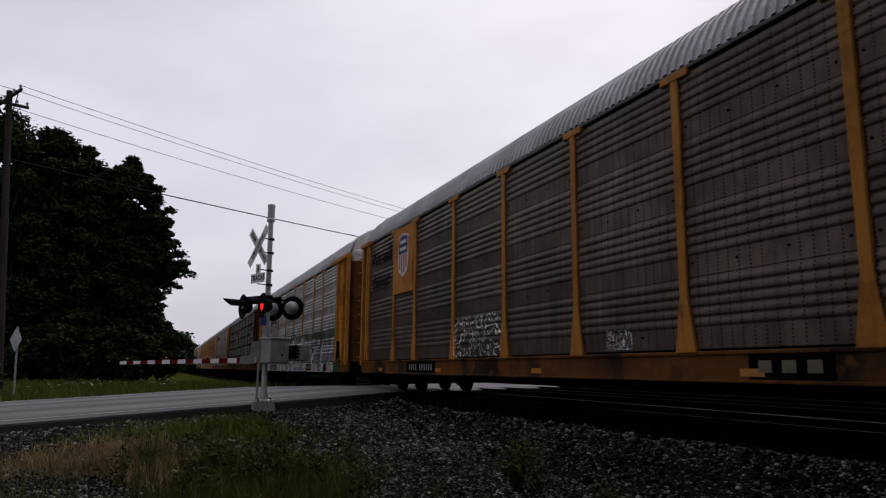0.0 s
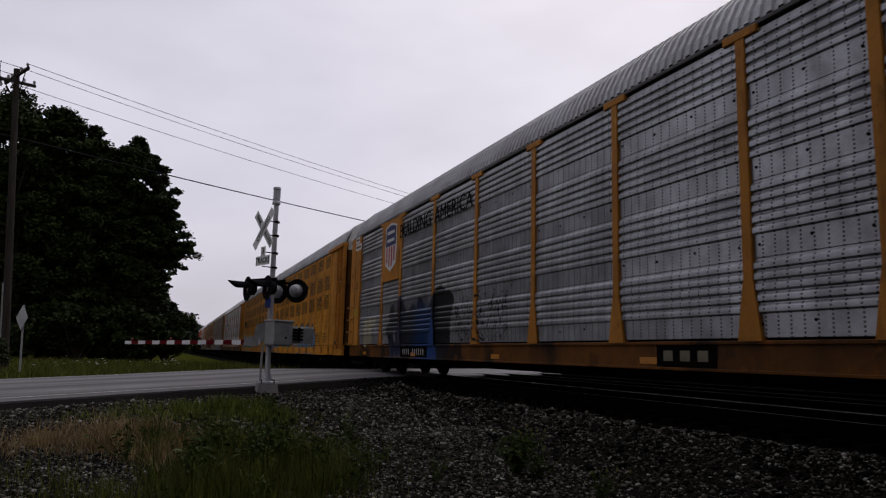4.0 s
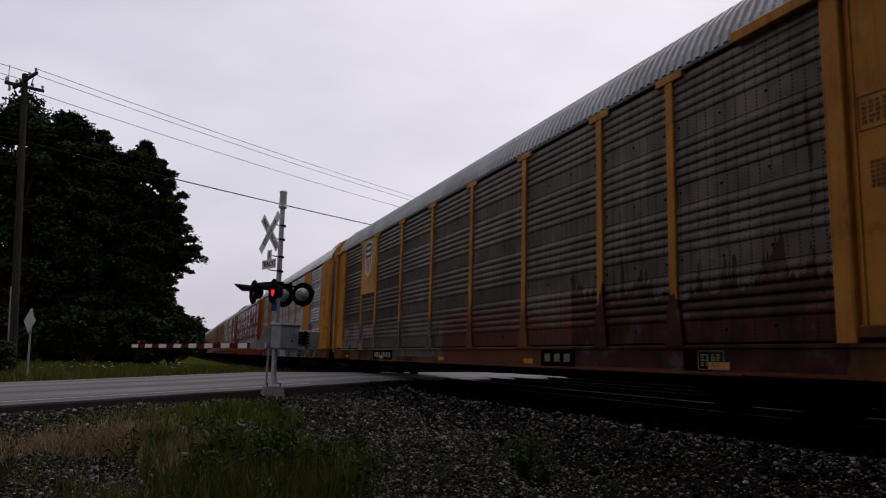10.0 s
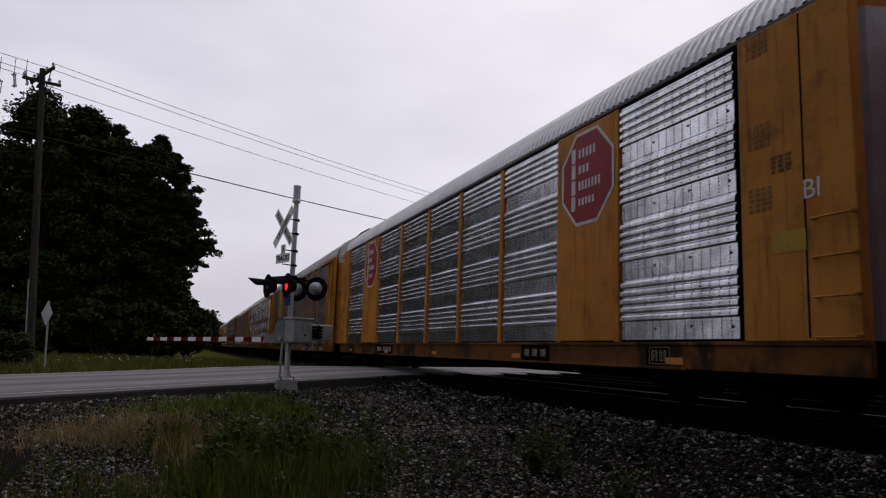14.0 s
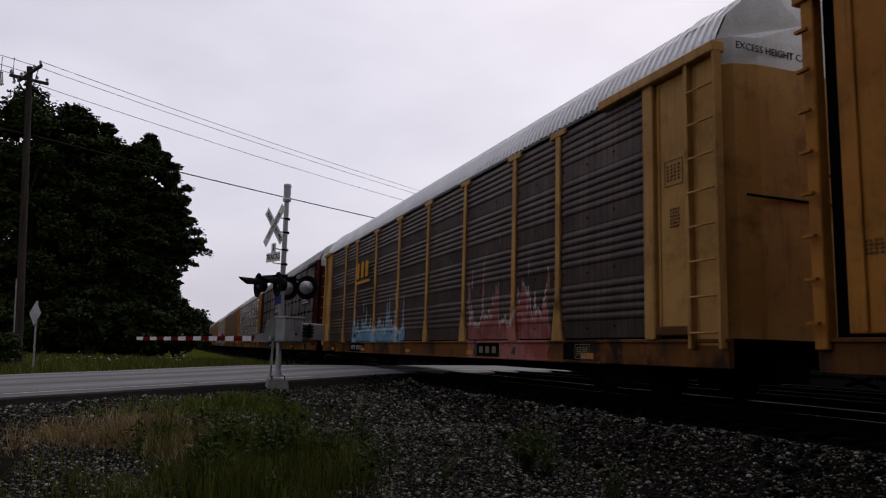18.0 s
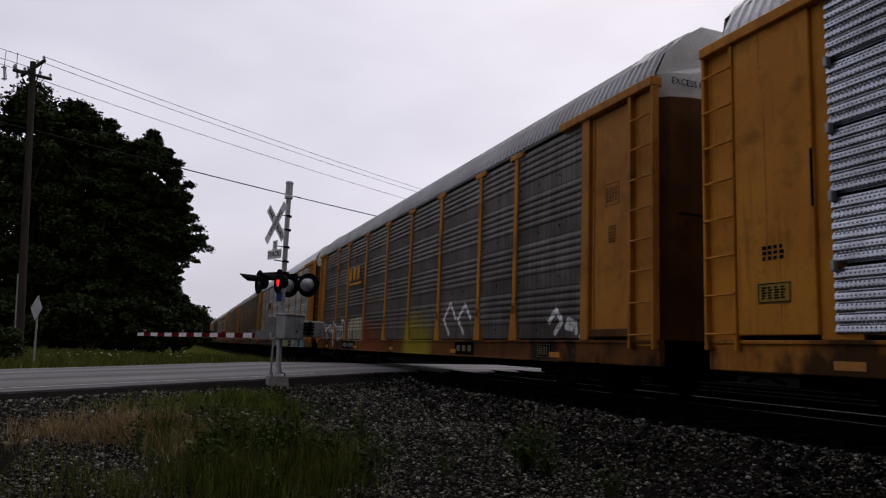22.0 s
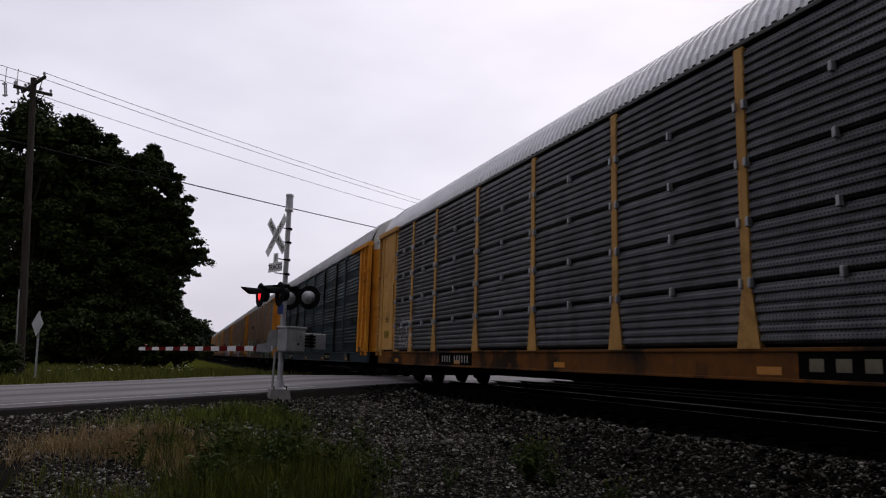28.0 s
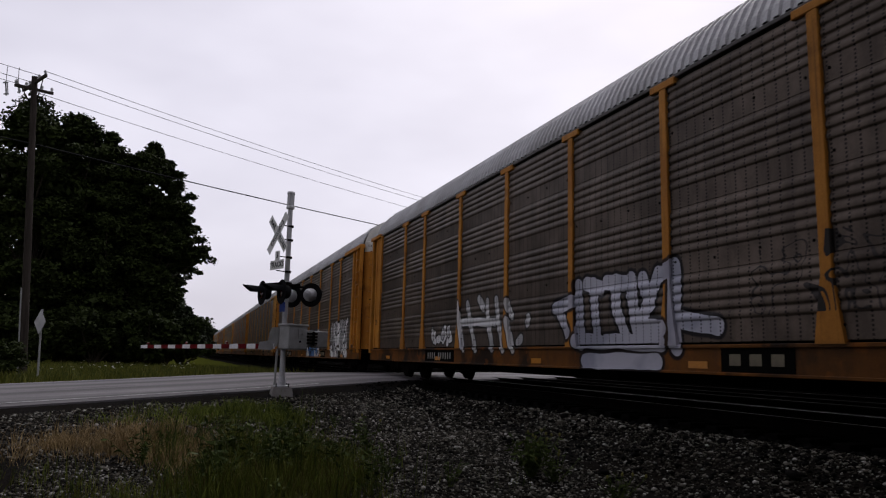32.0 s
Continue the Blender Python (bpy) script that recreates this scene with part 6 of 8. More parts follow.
def bay_plate(car, u0, u1, z0, z1, material):
    on_side(car, "logo_panel", Mesh().prism(rect(-(u1 - u0) / 2, (u1 - u0) / 2, -(z1 - z0) / 2, (z1 - z0) / 2), (0, 0, 0), (1, 0, 0), (0, 1, 0), 0.05).data("logo_panel", material), (u0 + u1) / 2, (z0 + z1) / 2, 0.01, "painted logo panel")


def block_logo(car, u, z, w, h, n, material, slant=0.0, under=None):
    """Company lettering drawn as plain rounded bars, with its underline."""
    for i in range(n):
        a = -w / 2 + w * i / n
        b = a + w / n * (0.66 if h > 0.3 else 0.52)
        r, lo, hi = min(0.14 * (b - a), 0.14 * h), -h / 2, h / 2
        q = [(a + r, lo), (b - r, lo), (b, lo + r), (b, hi - r), (b - r, hi), (a + r, hi), (a, hi - r), (a, lo + r)]
        poly_mark(car, "logo_block", [(x + slant * y, y) for x, y in q], material, u, z, 0.052)
    if under:
        poly_mark(car, "logo_underline", [(-w / 2 - slant * 0.7 * h, -h * 0.85), (w / 2, -h * 0.85), (w / 2 + slant * 0.1, -h * 0.68), (-w / 2 - slant * 0.5 * h, -h * 0.68)], under, u, z, 0.052)


def wheel_logo(car, u, z, w=2.35, h=0.95):
    bay_plate(car, u - w / 2, u + w / 2, z - h / 2, z + h / 2, M_MAROON)
    for r0, r1 in ((0.22, 0.33), (0.10, 0.16)):
        ring = Mesh()
        k = 20
        for i in range(k + 1):
            a = radians(-40 + 240 * i / k)
            ring.v += [(r0 * math.cos(a) + w * 0.28, r0 * math.sin(a) + 0.03, 0.004), (r1 * math.cos(a) + w * 0.28, r1 * math.sin(a) + 0.03, 0.004)]
        ring.f = [(2 * i, 2 * i + 1, 2 * i + 3, 2 * i + 2) for i in range(k)]
        on_side(car, "logo_ring", ring.data("logo_ring", M_STENCIL), u, z, 0.062)
    for j, (a, b) in enumerate(((-w * 0.44, w * 0.30), (-w * 0.44, w * 0.36))):
        poly_mark(car, "logo_bar", rect(a, b, -0.36 + 0.15 * j, -0.28 + 0.15 * j), M_STENCIL, u, z, 0.062)
    for i in range(7):
        poly_mark(car, "logo_block", rect(-w * 0.44 + i * 0.14, -w * 0.44 + i * 0.14 + 0.10, -0.02, 0.14), M_STENCIL, u, z, 0.062)


def octagon_logo(car, u, z, r=0.97, script=True):
    for rad, m, o in ((r, M_STENCIL, 0.06), (r * 0.93, M_SIGNRED, 0.065)):
        poly_mark(car, "octagon", ngon(8, rad, 0.3927), m, u, z, o, "white-edged crimson octagon emblem")
    for i, (l, h) in enumerate(((0.62, 0.20), (0.40, 0.18), (0.78, 0.20), (0.58, 0.16))):
        zz = 0.48 - 0.31 * i
        poly_mark(car, "logo_block", rect(-0.52, -0.38, zz - 0.14, zz + 0.14), M_STENCIL, u, z, 0.07)
        n = (5, 3, 7, 5)[i]
        for k in range(n):
            a = -0.26 + k * l / n
            poly_mark(car, "logo_block", rect(a, a + l / n * 0.55, zz - h * 0.42, zz + h * 0.42), M_STENCIL, u, z, 0.07)


def sill_marks(car, k, plate_u=8.9, dark=True):
    """Car number as bars, builder's box, reflectors along the sill."""
    rng = random.Random(k)
    on_side(car, "number_plate", cached("number_plate", lambda: Mesh().prism(rect(-1.15, 1.15, -0.16, 0.16), (0, 0, 0), (1, 0, 0), (0, 1, 0), 0.004), M_BLACK), plate_u, 0.735, 0.0)
    for i in (0, 1, 2, 3, 5, 6, 7, 8, 9, 10):
        on_side(car, "number_bar", cached("number_bar", lambda: Mesh().prism(rect(-0.030, 0.030, -0.085, 0.085), (0, 0, 0), (1, 0, 0), (0, 1, 0), 0.003), M_NUMBER), plate_u - 0.87 + i * 0.174, 0.735, 0.006)
    u = {0: 18.68, 19: 19.26}.get(k, 19.0)
    on_side(car, "owner_plate", cached("owner_plate", lambda: Mesh().prism(rect(-0.62, 0.62, -0.16, 0.16), (0, 0, 0), (1, 0, 0), (0, 1, 0), 0.004), M_BLACK), u, 0.735, 0.0)
    for d in (-0.36, 0, 0.36):
        on_side(car, "owner_block", cached("owner_block", lambda: Mesh().prism(rect(-0.10, 0.10, -0.075, 0.075), (0, 0, 0), (1, 0, 0), (0, 1, 0), 0.004), M_LABELPALE), u + d, 0.735, 0.006)
    on_side(car, "inspection_box", cached("inspection_box", lambda: Mesh().prism(rect(-0.28, 0.28, -0.15, 0.15), (0, 0, 0), (1, 0, 0), (0, 1, 0), 0.004), M_BLACK), 23.1 + rng.uniform(-0.5, 0.5), 0.735, 0.0)
    tagged(on_side(car, "inspection_print", cached("inspection_print", lambda: notice_mesh(0.5, 0.26), M_LABELPALE), 23.1, 0.735, 0.006), kind="stuff")
    for i in range(5):
        on_side(car, "reflector", cached("reflector", lambda: Mesh().prism(rect(-0.2, 0.2, -0.05, 0.05), (0, 0, 0), (1, 0, 0), (0, 1, 0), 0.006), M_REFLECT), 2.2 + i * 5.3 + rng.uniform(-0.3, 0.3), 0.66, 0.0)


M_NUMBER = plain("worn_white_number", (0.44, 0.44, 0.43), (0.30, 0.30, 0.29), 0.8)
M_BROWNPRINT = plain("faded_brown_stencil", (0.24, 0.125, 0.036), (0.17, 0.085, 0.026), 0.7)
M_LABELPALE = plain("pale_yellow_stencil", (0.22, 0.19, 0.13), (0.15, 0.13, 0.09), 0.7)
HUES = {"yellow": (YELLOW, YELLOW2, 0.5), "pale": ((0.52, 0.290, 0.090), (0.39, 0.205, 0.060), 0.4), "amber": ((0.64, 0.27, 0.030), (0.50, 0.19, 0.022), 0.30), "orange": ((0.58, 0.06, 0.012), (0.44, 0.04, 0.01), 0.2),
        "maroon": ((0.050, 0.009, 0.012), (0.034, 0.007, 0.009), 0.2), "brown": ((0.255, 0.200, 0.155), (0.19, 0.148, 0.114), 0.2), "slate": ((0.034, 0.053, 0.066), (0.027, 0.042, 0.053), 0.1)}
PLAIN_FRAME = {"yellow": M_YELLOW, "pale": M_PALE, "amber": M_AMBER, "orange": M_ORANGE, "maroon": M_MAROON, "brown": M_BROWN, "slate": M_SLATE}


def make_car(k, label, tone, hue, kind="ribbed", rows=4, solid=(), roof=None, dirt=0.5, metal=0.3, low=0.0, end_hue=None, rear=False):
    marks = MARKS.get(k, [])
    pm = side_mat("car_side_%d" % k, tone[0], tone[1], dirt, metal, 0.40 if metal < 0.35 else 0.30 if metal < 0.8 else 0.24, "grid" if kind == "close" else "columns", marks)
    fm = tagged_frame("car_frame_%d" % k, *HUES[hue], marks) if marks else PLAIN_FRAME[hue]
    low_marks = [(m[0], [q for q in m[1] if min(q[1], q[3]) < 1.05]) + m[2:] if m[0] == "letters" else m for m in marks]
    low_marks = [m for m in low_marks if m[0] not in ("letters", "shape") or (m[0] == "letters" and m[1]) or (m[0] == "shape" and min(p[1] for p in m[1]) < 1.0)]
    sm = tagged_frame("car_sill_%d" % k, *(((0.50, 0.20, 0.03), (0.34, 0.13, 0.02), 0.5) if hue == "amber" else ((0.17, 0.066, 0.013), (0.055, 0.023, 0.008), 0.8)), low_marks, True) if hue not in ("orange", "maroon", "slate") else {"orange": fm, "maroon": M_RUSTSILL, "slate": M_SLATE}[hue]
    car = autorack(k, label, pm, fm, "soft" if kind == "ribbed" and tone[0][0] < 0.2 else kind, rows, roof, sm, solid, None, low, PLAIN_FRAME[end_hue or hue], rear)
    if k != 10:
        sill_marks(car, k, {0: 6.1, 6: 7.6, 9: 8.75, 14: 6.67, 17: 6.6, 23: 7.6}.get(k, 7.4))
    return car


def unit_car(k, label, half, posts, panel_m, frame_m, post_m, roof_m, post_w, ends, plain_front=False, plain_rear=False):
    """A smooth-sided rack: flat punched panels between many close posts."""
    car = thing("autorack_railcar", label, "railcar", "passing train")
    car["half"] = half
    running_gear(car, half)
    sills(car, half, M_EAVE if k == 7 else frame_m)
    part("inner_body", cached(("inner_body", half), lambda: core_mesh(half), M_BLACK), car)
    part("roof", cached(("roof", half), lambda: roof_mesh(half), roof_m), car, "ribbed sheet metal roof")
    for i in range(len(posts) - 1):
        a, b = half - posts[i] - post_w / 2, half - posts[i + 1] + post_w / 2
        panel = part("side_panel", cached(("side_panel", k, i), lambda: Mesh().box(SIDE - 0.03, SIDE + 0.05, b, a, Z_DECK + 0.03, 5.0, 0.012), panel_m), car)
        me = panel.data
        if not me.uv_layers:
            lay = me.uv_layers.new(name="bay")
            punched = a - b > 1.3
            for lp in me.loops:
                lay.data[lp.index].uv = ((a - me.vertices[lp.vertex_index].co.y) / (a - b) if punched else 0.0, 0.0)
        part("sill_pocket", cached(("sill_pocket", round(a - b, 2)), lambda: Mesh().box(-0.02, 0.003, -(a - b) / 2 + 0.12, (a - b) / 2 - 0.12, Z_SILL + 0.04, Z_DECK - 0.06, 0.006), M_AMBER), car, m=pose(SIDE, (a + b) / 2, 0)) if k != 7 else part("sill_pocket", cached(("sill_pocket", k, i), lambda: Mesh().box(SIDE - 0.02, SIDE + 0.003, b + 0.12, a - 0.12, Z_SILL + 0.03, Z_DECK - 0.10, 0.006), panel_m), car)
    for i, u in enumerate(posts):
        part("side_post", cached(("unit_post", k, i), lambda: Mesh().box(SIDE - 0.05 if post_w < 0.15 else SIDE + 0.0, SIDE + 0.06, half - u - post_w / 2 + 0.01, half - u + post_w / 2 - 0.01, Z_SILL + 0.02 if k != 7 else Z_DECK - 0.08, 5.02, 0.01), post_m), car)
    part("eave_rail", cached(("eave_rail", half), lambda: Mesh().box(SIDE - 0.03, SIDE + 0.095, -half + 0.1, half - 0.1, 5.02, 5.085, 0.01), M_EAVE), car)
    car_ends(car, ends, half=half, plain_front=plain_front, plain_rear=plain_rear)
    excess_sign(car, half)
    TRAIN.append((k, car))
    return car


def build_train():
    c = make_car(0, "grimy brown autorack with yellow posts and faded slogan", BROWN, "yellow")
    bay_plate(c, layout(c["k"])[1] + 0.09, layout(c["k"])[2] - 0.09, 2.95, 4.98, M_YELLOW)
    shield_logo(c, sum(layout(c["k"])[1:3]) / 2, 4.1)
    for line, z in (("We will", 4.35), ("deliver", 3.55)):
        on_side(c, "lettering", cached_text(line, 0.72, M_INK), 2.4, z, 0.052, "black slogan words " + line)
    c = make_car(1, "silver autorack, lower half covered in white and green graffiti", SILVER, "yellow", metal=0.6, dirt=0.25)
    block_logo(c, 7.35, 3.55, 2.5, 0.29, 8, M_INK)
    c = make_car(2, "maroon-framed grimy autorack with bolted sheet rows", ((0.25, 0.222, 0.208), (0.175, 0.157, 0.148)), "maroon", "close", 5)
    wheel_logo(c, 10.2, 3.5)
    wheel_logo(c, 23.2, 3.45)
    c = make_car(3, "yellow autorack with grey sheets and dark graffiti letters", MIDTONE, "yellow", dirt=0.3, metal=0.5, rear="flat")
    bay_plate(c, layout(c["k"])[1] + 0.09, layout(c["k"])[2] - 0.09, 3.0, 5.0, M_YELLOW)
    shield_logo(c, sum(layout(c["k"])[1:3]) / 2, 4.1, 1.25, 1.6)
    for word, u in (("BUILDING", 7.35), ("AMERICA", 10.3)):
        on_side(c, "lettering", cached_text(word, 0.62, M_INK), u, 4.45, 0.052, "black slogan word " + word)
    for z, w in ((4.62, 0.80), (4.90, 0.50)):
        on_side(c, "white_sticker", Mesh().prism(rect(-w / 2, w / 2, -0.12, 0.12), (0, 0, 0), (1, 0, 0), (0, 1, 0), 0.004).data("white_sticker", M_STENCIL), 0.68 + w / 2, z, 0.068, "white sticker with faded green marks")
        on_side(c, "sticker_bar", Mesh().prism(rect(-w * 0.38, w * 0.38, -0.04, 0.04), (0, 0, 0), (1, 0, 0), (0, 1, 0), 0.003).data("sticker_bar", M_FADED), 0.68 + w / 2, z, 0.073)
    roof_unit = M_ROOFDIRTY
    posts4 = (1.25, 1.9, 3.72, 5.62, 7.5, 9.4, 11.35, 13.3, 15.2, 16.9, 18.4, 19.3)
    posts5 = (0.9, 2.13, 3.80, 5.74, 7.65, 9.55, 11.52, 13.45, 15.4, 17.3, 19.15, 19.66)
    # darker copy of the yellow: shade of the recessed channels put into their paint
    shaded_gold = frame_paint("shadowed_channel_paint", (0.045, 0.022, 0.008), (0.025, 0.013, 0.006), 0.3)
    for k, posts, words in ((4, posts4, "smooth yellow rack unit with blue and green graffiti"), (5, posts5, "smooth yellow rack unit with pale graffiti")):
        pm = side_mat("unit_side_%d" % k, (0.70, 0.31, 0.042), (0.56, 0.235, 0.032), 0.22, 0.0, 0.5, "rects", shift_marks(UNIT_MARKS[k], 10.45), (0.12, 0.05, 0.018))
        c = unit_car(k, words, 10.45, posts, pm, pm, shaded_gold, roof_unit, 0.16, M_YELLOW, k == 5, k == 4)
        if k == 5:
            on_side(c, "lettering", cached_text("NOKL", 0.62, M_INK), 3.2 + (HALF - 10.45), 2.95, 0.04, "black letters on the panel")
        for i in range(5):
            on_side(c, "reflector", cached("reflector", lambda: Mesh(), M_REFLECT), 2.8 + i * 3.8 + (HALF - 10.45), 1.02, 0.035)
    c = make_car(6, "silver-grey autorack with yellow posts", SILVER, "yellow", roof=M_GALV, dirt=0.2, metal=0.6)
    block_logo(c, 7.35, 3.55, 2.5, 0.29, 8, M_INK)
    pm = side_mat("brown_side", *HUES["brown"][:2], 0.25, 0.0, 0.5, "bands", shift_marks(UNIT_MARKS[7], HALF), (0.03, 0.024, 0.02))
    pale_brown = frame_paint("pale_brown_post", (0.34, 0.275, 0.22), (0.27, 0.22, 0.175), 0.1)
    posts7 = tuple(0.0 + 1.178 * i for i in range(1, 22)) + (25.6,)
    unit_car(7, "brown smooth-sided autorack with blue and white graffiti", HALF, (0.35,) + posts7, pm, M_BROWN, pale_brown, M_TANROOF, 0.10, M_BROWN)
    c = make_car(8, "grimy brown autorack with faded red graffiti", BROWN, "yellow")
    bay_plate(c, layout(c["k"])[1] + 0.09, layout(c["k"])[2] - 0.09, 2.95, 4.98, M_PALE)
    shield_logo(c, sum(layout(c["k"])[1:3]) / 2, 4.25)
    c = make_car(9, "grey autorack with plain yellow bays and vivid graffiti", SILVER, "yellow", solid=(1, 7), roof=M_GALV, metal=0.6, dirt=0.2, low=0.06, rear="smooth")
    c = make_car(10, "bright silver autorack with orange frame", BRIGHT, "orange", roof=M_GALV, dirt=0.08, metal=0.95, low=0.2)
    block_logo(c, 19.1, 3.65, 2.5, 0.50, 4, M_SCARLET, 0.5, M_INK)
    c = make_car(11, "bright silver autorack with yellow bays and crimson octagons", BRIGHT, "yellow", solid=(1, 7), roof=M_GALV, dirt=0.08, metal=0.95, low=0.06, rear="smooth")
    on_side(c, "lettering", cached_text("BI", 0.34, M_STENCIL), 26.09, 2.73, 0.064, "white letters BI")
    for z in (4.84, 3.59, 2.75):
        tagged(on_side(c, "small_print", cached("flat_end_print", lambda: bar_mesh(0.42, 0.045, 4, 5), M_BROWNPRINT), 25.3, z, 0.064), kind="stuff")
    for u in (sum(layout(11)[1:3]) / 2, sum(layout(11)[7:9]) / 2):
        octagon_logo(c, u + 0.05, 4.0)
    c = make_car(12, "dark grey autorack with white bubble graffiti", GREY, "yellow", dirt=0.6)
    bay_plate(c, layout(c["k"])[1] + 0.09, layout(c["k"])[2] - 0.09, 2.95, 4.98, M_PALE)
    c = make_car(13, "clean silver autorack with yellow posts", BRIGHT, "yellow", roof=M_GALV, dirt=0.1, metal=0.95)
    block_logo(c, 7.3, 3.7, 1.2, 0.42, 3, M_INK)
    for u, s in ((6.5, 1), (8.1, -1)):
        poly_mark(c, "logo_bracket", [(0, -0.45), (0.2 * s, -0.45), (0.2 * s, -0.37), (0.07 * s, -0.37), (0.07 * s, 0.37), (0.2 * s, 0.37), (0.2 * s, 0.45), (0, 0.45)][::s], M_INK, u, 3.65, 0.052)
    c = make_car(14, "dark brown autorack with pale yellow posts and graffiti", ((0.112, 0.078, 0.067), (0.070, 0.050, 0.044)), "pale", roof=M_GALV)
    block_logo(c, 7.35, 3.72, 2.0, 0.62, 3, M_CSX, 0.0, M_CSX)
    c = make_car(15, "maroon-framed grey autorack with black and blue graffiti", ((0.27, 0.242, 0.226), (0.19, 0.170, 0.160)), "maroon", "close", 5)
    wheel_logo(c, 10.75, 3.45)
    wheel_logo(c, 23.4, 3.45)
    c = make_car(16, "silver autorack of bolted sheet rows with amber posts", ((0.66, 0.70, 0.77), (0.49, 0.52, 0.58)), "amber", "close", 5, roof=M_GALV, dirt=0.10, metal=0.9, rear="wide")
    bay_plate(c, 6.1, 8.55, 3.0, 3.85, M_SHEETGREY)
    for a in (-0.75, -0.05):
        poly_mark(c, "logo_block", [(a, -0.28), (a + 0.62, -0.28), (a + 0.62, -0.12), (a + 0.16, -0.12), (a + 0.16, 0.12), (a + 0.62, 0.12), (a + 0.62, 0.28), (a, 0.28)], M_SIGNRED, 7.3, 3.42, 0.065)
    c = make_car(17, "dark grey autorack with small mixed graffiti", GREY, "yellow", dirt=0.5)
    block_logo(c, 7.35, 3.62, 2.0, 0.55, 3, M_CSX, 0.0, M_CSX)
    c = make_car(18, "silver autorack with large pale blue graffiti letters", SILVER, "yellow", roof=M_GALV, metal=0.6, dirt=0.15)
    block_logo(c, 7.35, 3.6, 1.9, 0.35, 4, M_INK, 0.2, M_INK)
    c = make_car(19, "grimy brown autorack with white bubble graffiti", BROWN, "pale")
    block_logo(c, 7.35, 3.6, 1.7, 0.5, 3, M_CSX, 0.0, M_CSX)
    for z in (3.82, 3.45, 1.70):
        tagged(on_side(c, "small_print", cached("rear_panel_print", lambda: bar_mesh(0.58, 0.05, 4, 7), M_BROWNPRINT), 1.46, z, 0.064), kind="stuff")
    c = make_car(20, "grimy brown autorack with outlined white graffiti", BROWN, "yellow")
    bay_plate(c, layout(c["k"])[1] + 0.09, layout(c["k"])[2] - 0.09, 2.95, 4.98, M_YELLOW)
    shield_logo(c, sum(layout(c["k"])[1:3]) / 2, 4.25)
    c = make_car(21, "dull grey autorack of bolted sheet rows, pale yellow posts", ((0.135, 0.135, 0.14), (0.10, 0.10, 0.105)), "pale", "close", 5, roof=M_GALV, rear="wide")
    c = make_car(22, "autorack painted slate blue with huge black letters", HUES["slate"][:2], "slate", dirt=0.15, end_hue="amber")
    for i, ch in enumerate("HCNK"):
        on_side(c, "lettering", cached_text(ch, 0.62, M_INK), 25.75 + 0.03 * i, 3.75 - 0.62 * i, 0.0, "black sprayed letter " + ch)
    c = make_car(23, "grey autorack with cream, red and green graffiti", ((0.190, 0.183, 0.186), (0.130, 0.126, 0.128)), "amber", dirt=0.45)
    block_logo(c, 7.35, 3.45, 2.5, 0.29, 8, M_INK)
    make_car(24, "grimy brown autorack with white graffiti", BROWN, "yellow")
    for k in range(25, 32):
        make_car(k, "grimy brown autorack further down the train", BROWN if k % 3 else GREY, "yellow" if k % 2 else "pale")


def shift_marks(marks, half):
    """Marks given from the rear end of a shorter unit, in the scale of the long ones."""
    d = HALF - half
    out = []
    for m in marks:
        if m[0] == "letters":
            out.append((m[0], [(a + d, b, e + d, f) for a, b, e, f in m[1]]) + m[2:])
            continue
        out.append((m[0], [(a + d, b) for a, b in m[1]], m[2]) if m[0] == "shape" else (m[0], m[1] + d, m[2] + d) + m[3:])
    return out


M_TANROOF = plain("tan_roof", (0.52, 0.49, 0.41), (0.40, 0.38, 0.31), 0.55, 0.1, 0.8, 30, 0.1)
build_train()


def move_train():
    for k, car in TRAIN:
        half = car.get("half", HALF)
        mid = REAR[k] - half
        stops = {0.0, 32.0}
        for s in (150, 90, 70, 62, 54, 46, 38, 30, 22, 14, 6, -30, -90):
            t = (mid - s) / SPEED
            if 0.15 < t < 31.85:
                stops.add(round(t * 30) / 30)
        rows = []
        for t in sorted(stops):
            x, y, th = rail_pose(mid - SPEED * t)
            rows.append((t, pose(x, y, 0, 0, 0, -math.degrees(th))))
        walk(car, rows)


# ---------------------------------------------------------------- crossing signal
R3, N3, UP = Vector((ROAD_R.x, ROAD_R.y, 0)), Vector((ROAD_N.x, ROAD_N.y, 0)), Vector((0, 0, 1))
MAST = Vector((2.60, 18.0, 0.0))
LAMPS = Vector((-0.97, -0.22, 0)).normalized()
FRONT, BACK = Vector((-0.94, -0.35, 0)).normalized(), Vector((0.6, 0.8, 0))


def facing(origin, out, lean=0.0):
    """Pose whose x runs to the right of one who looks at its face, y up, z along out."""
    out = Vector(out).normalized()
    right = UP.cross(out).normalized()
    m = Matrix((right, UP, out)).transposed().to_4x4()
    return Matrix.Translation(origin) @ m @ pose(0, 0, 0, 0, 0, lean)


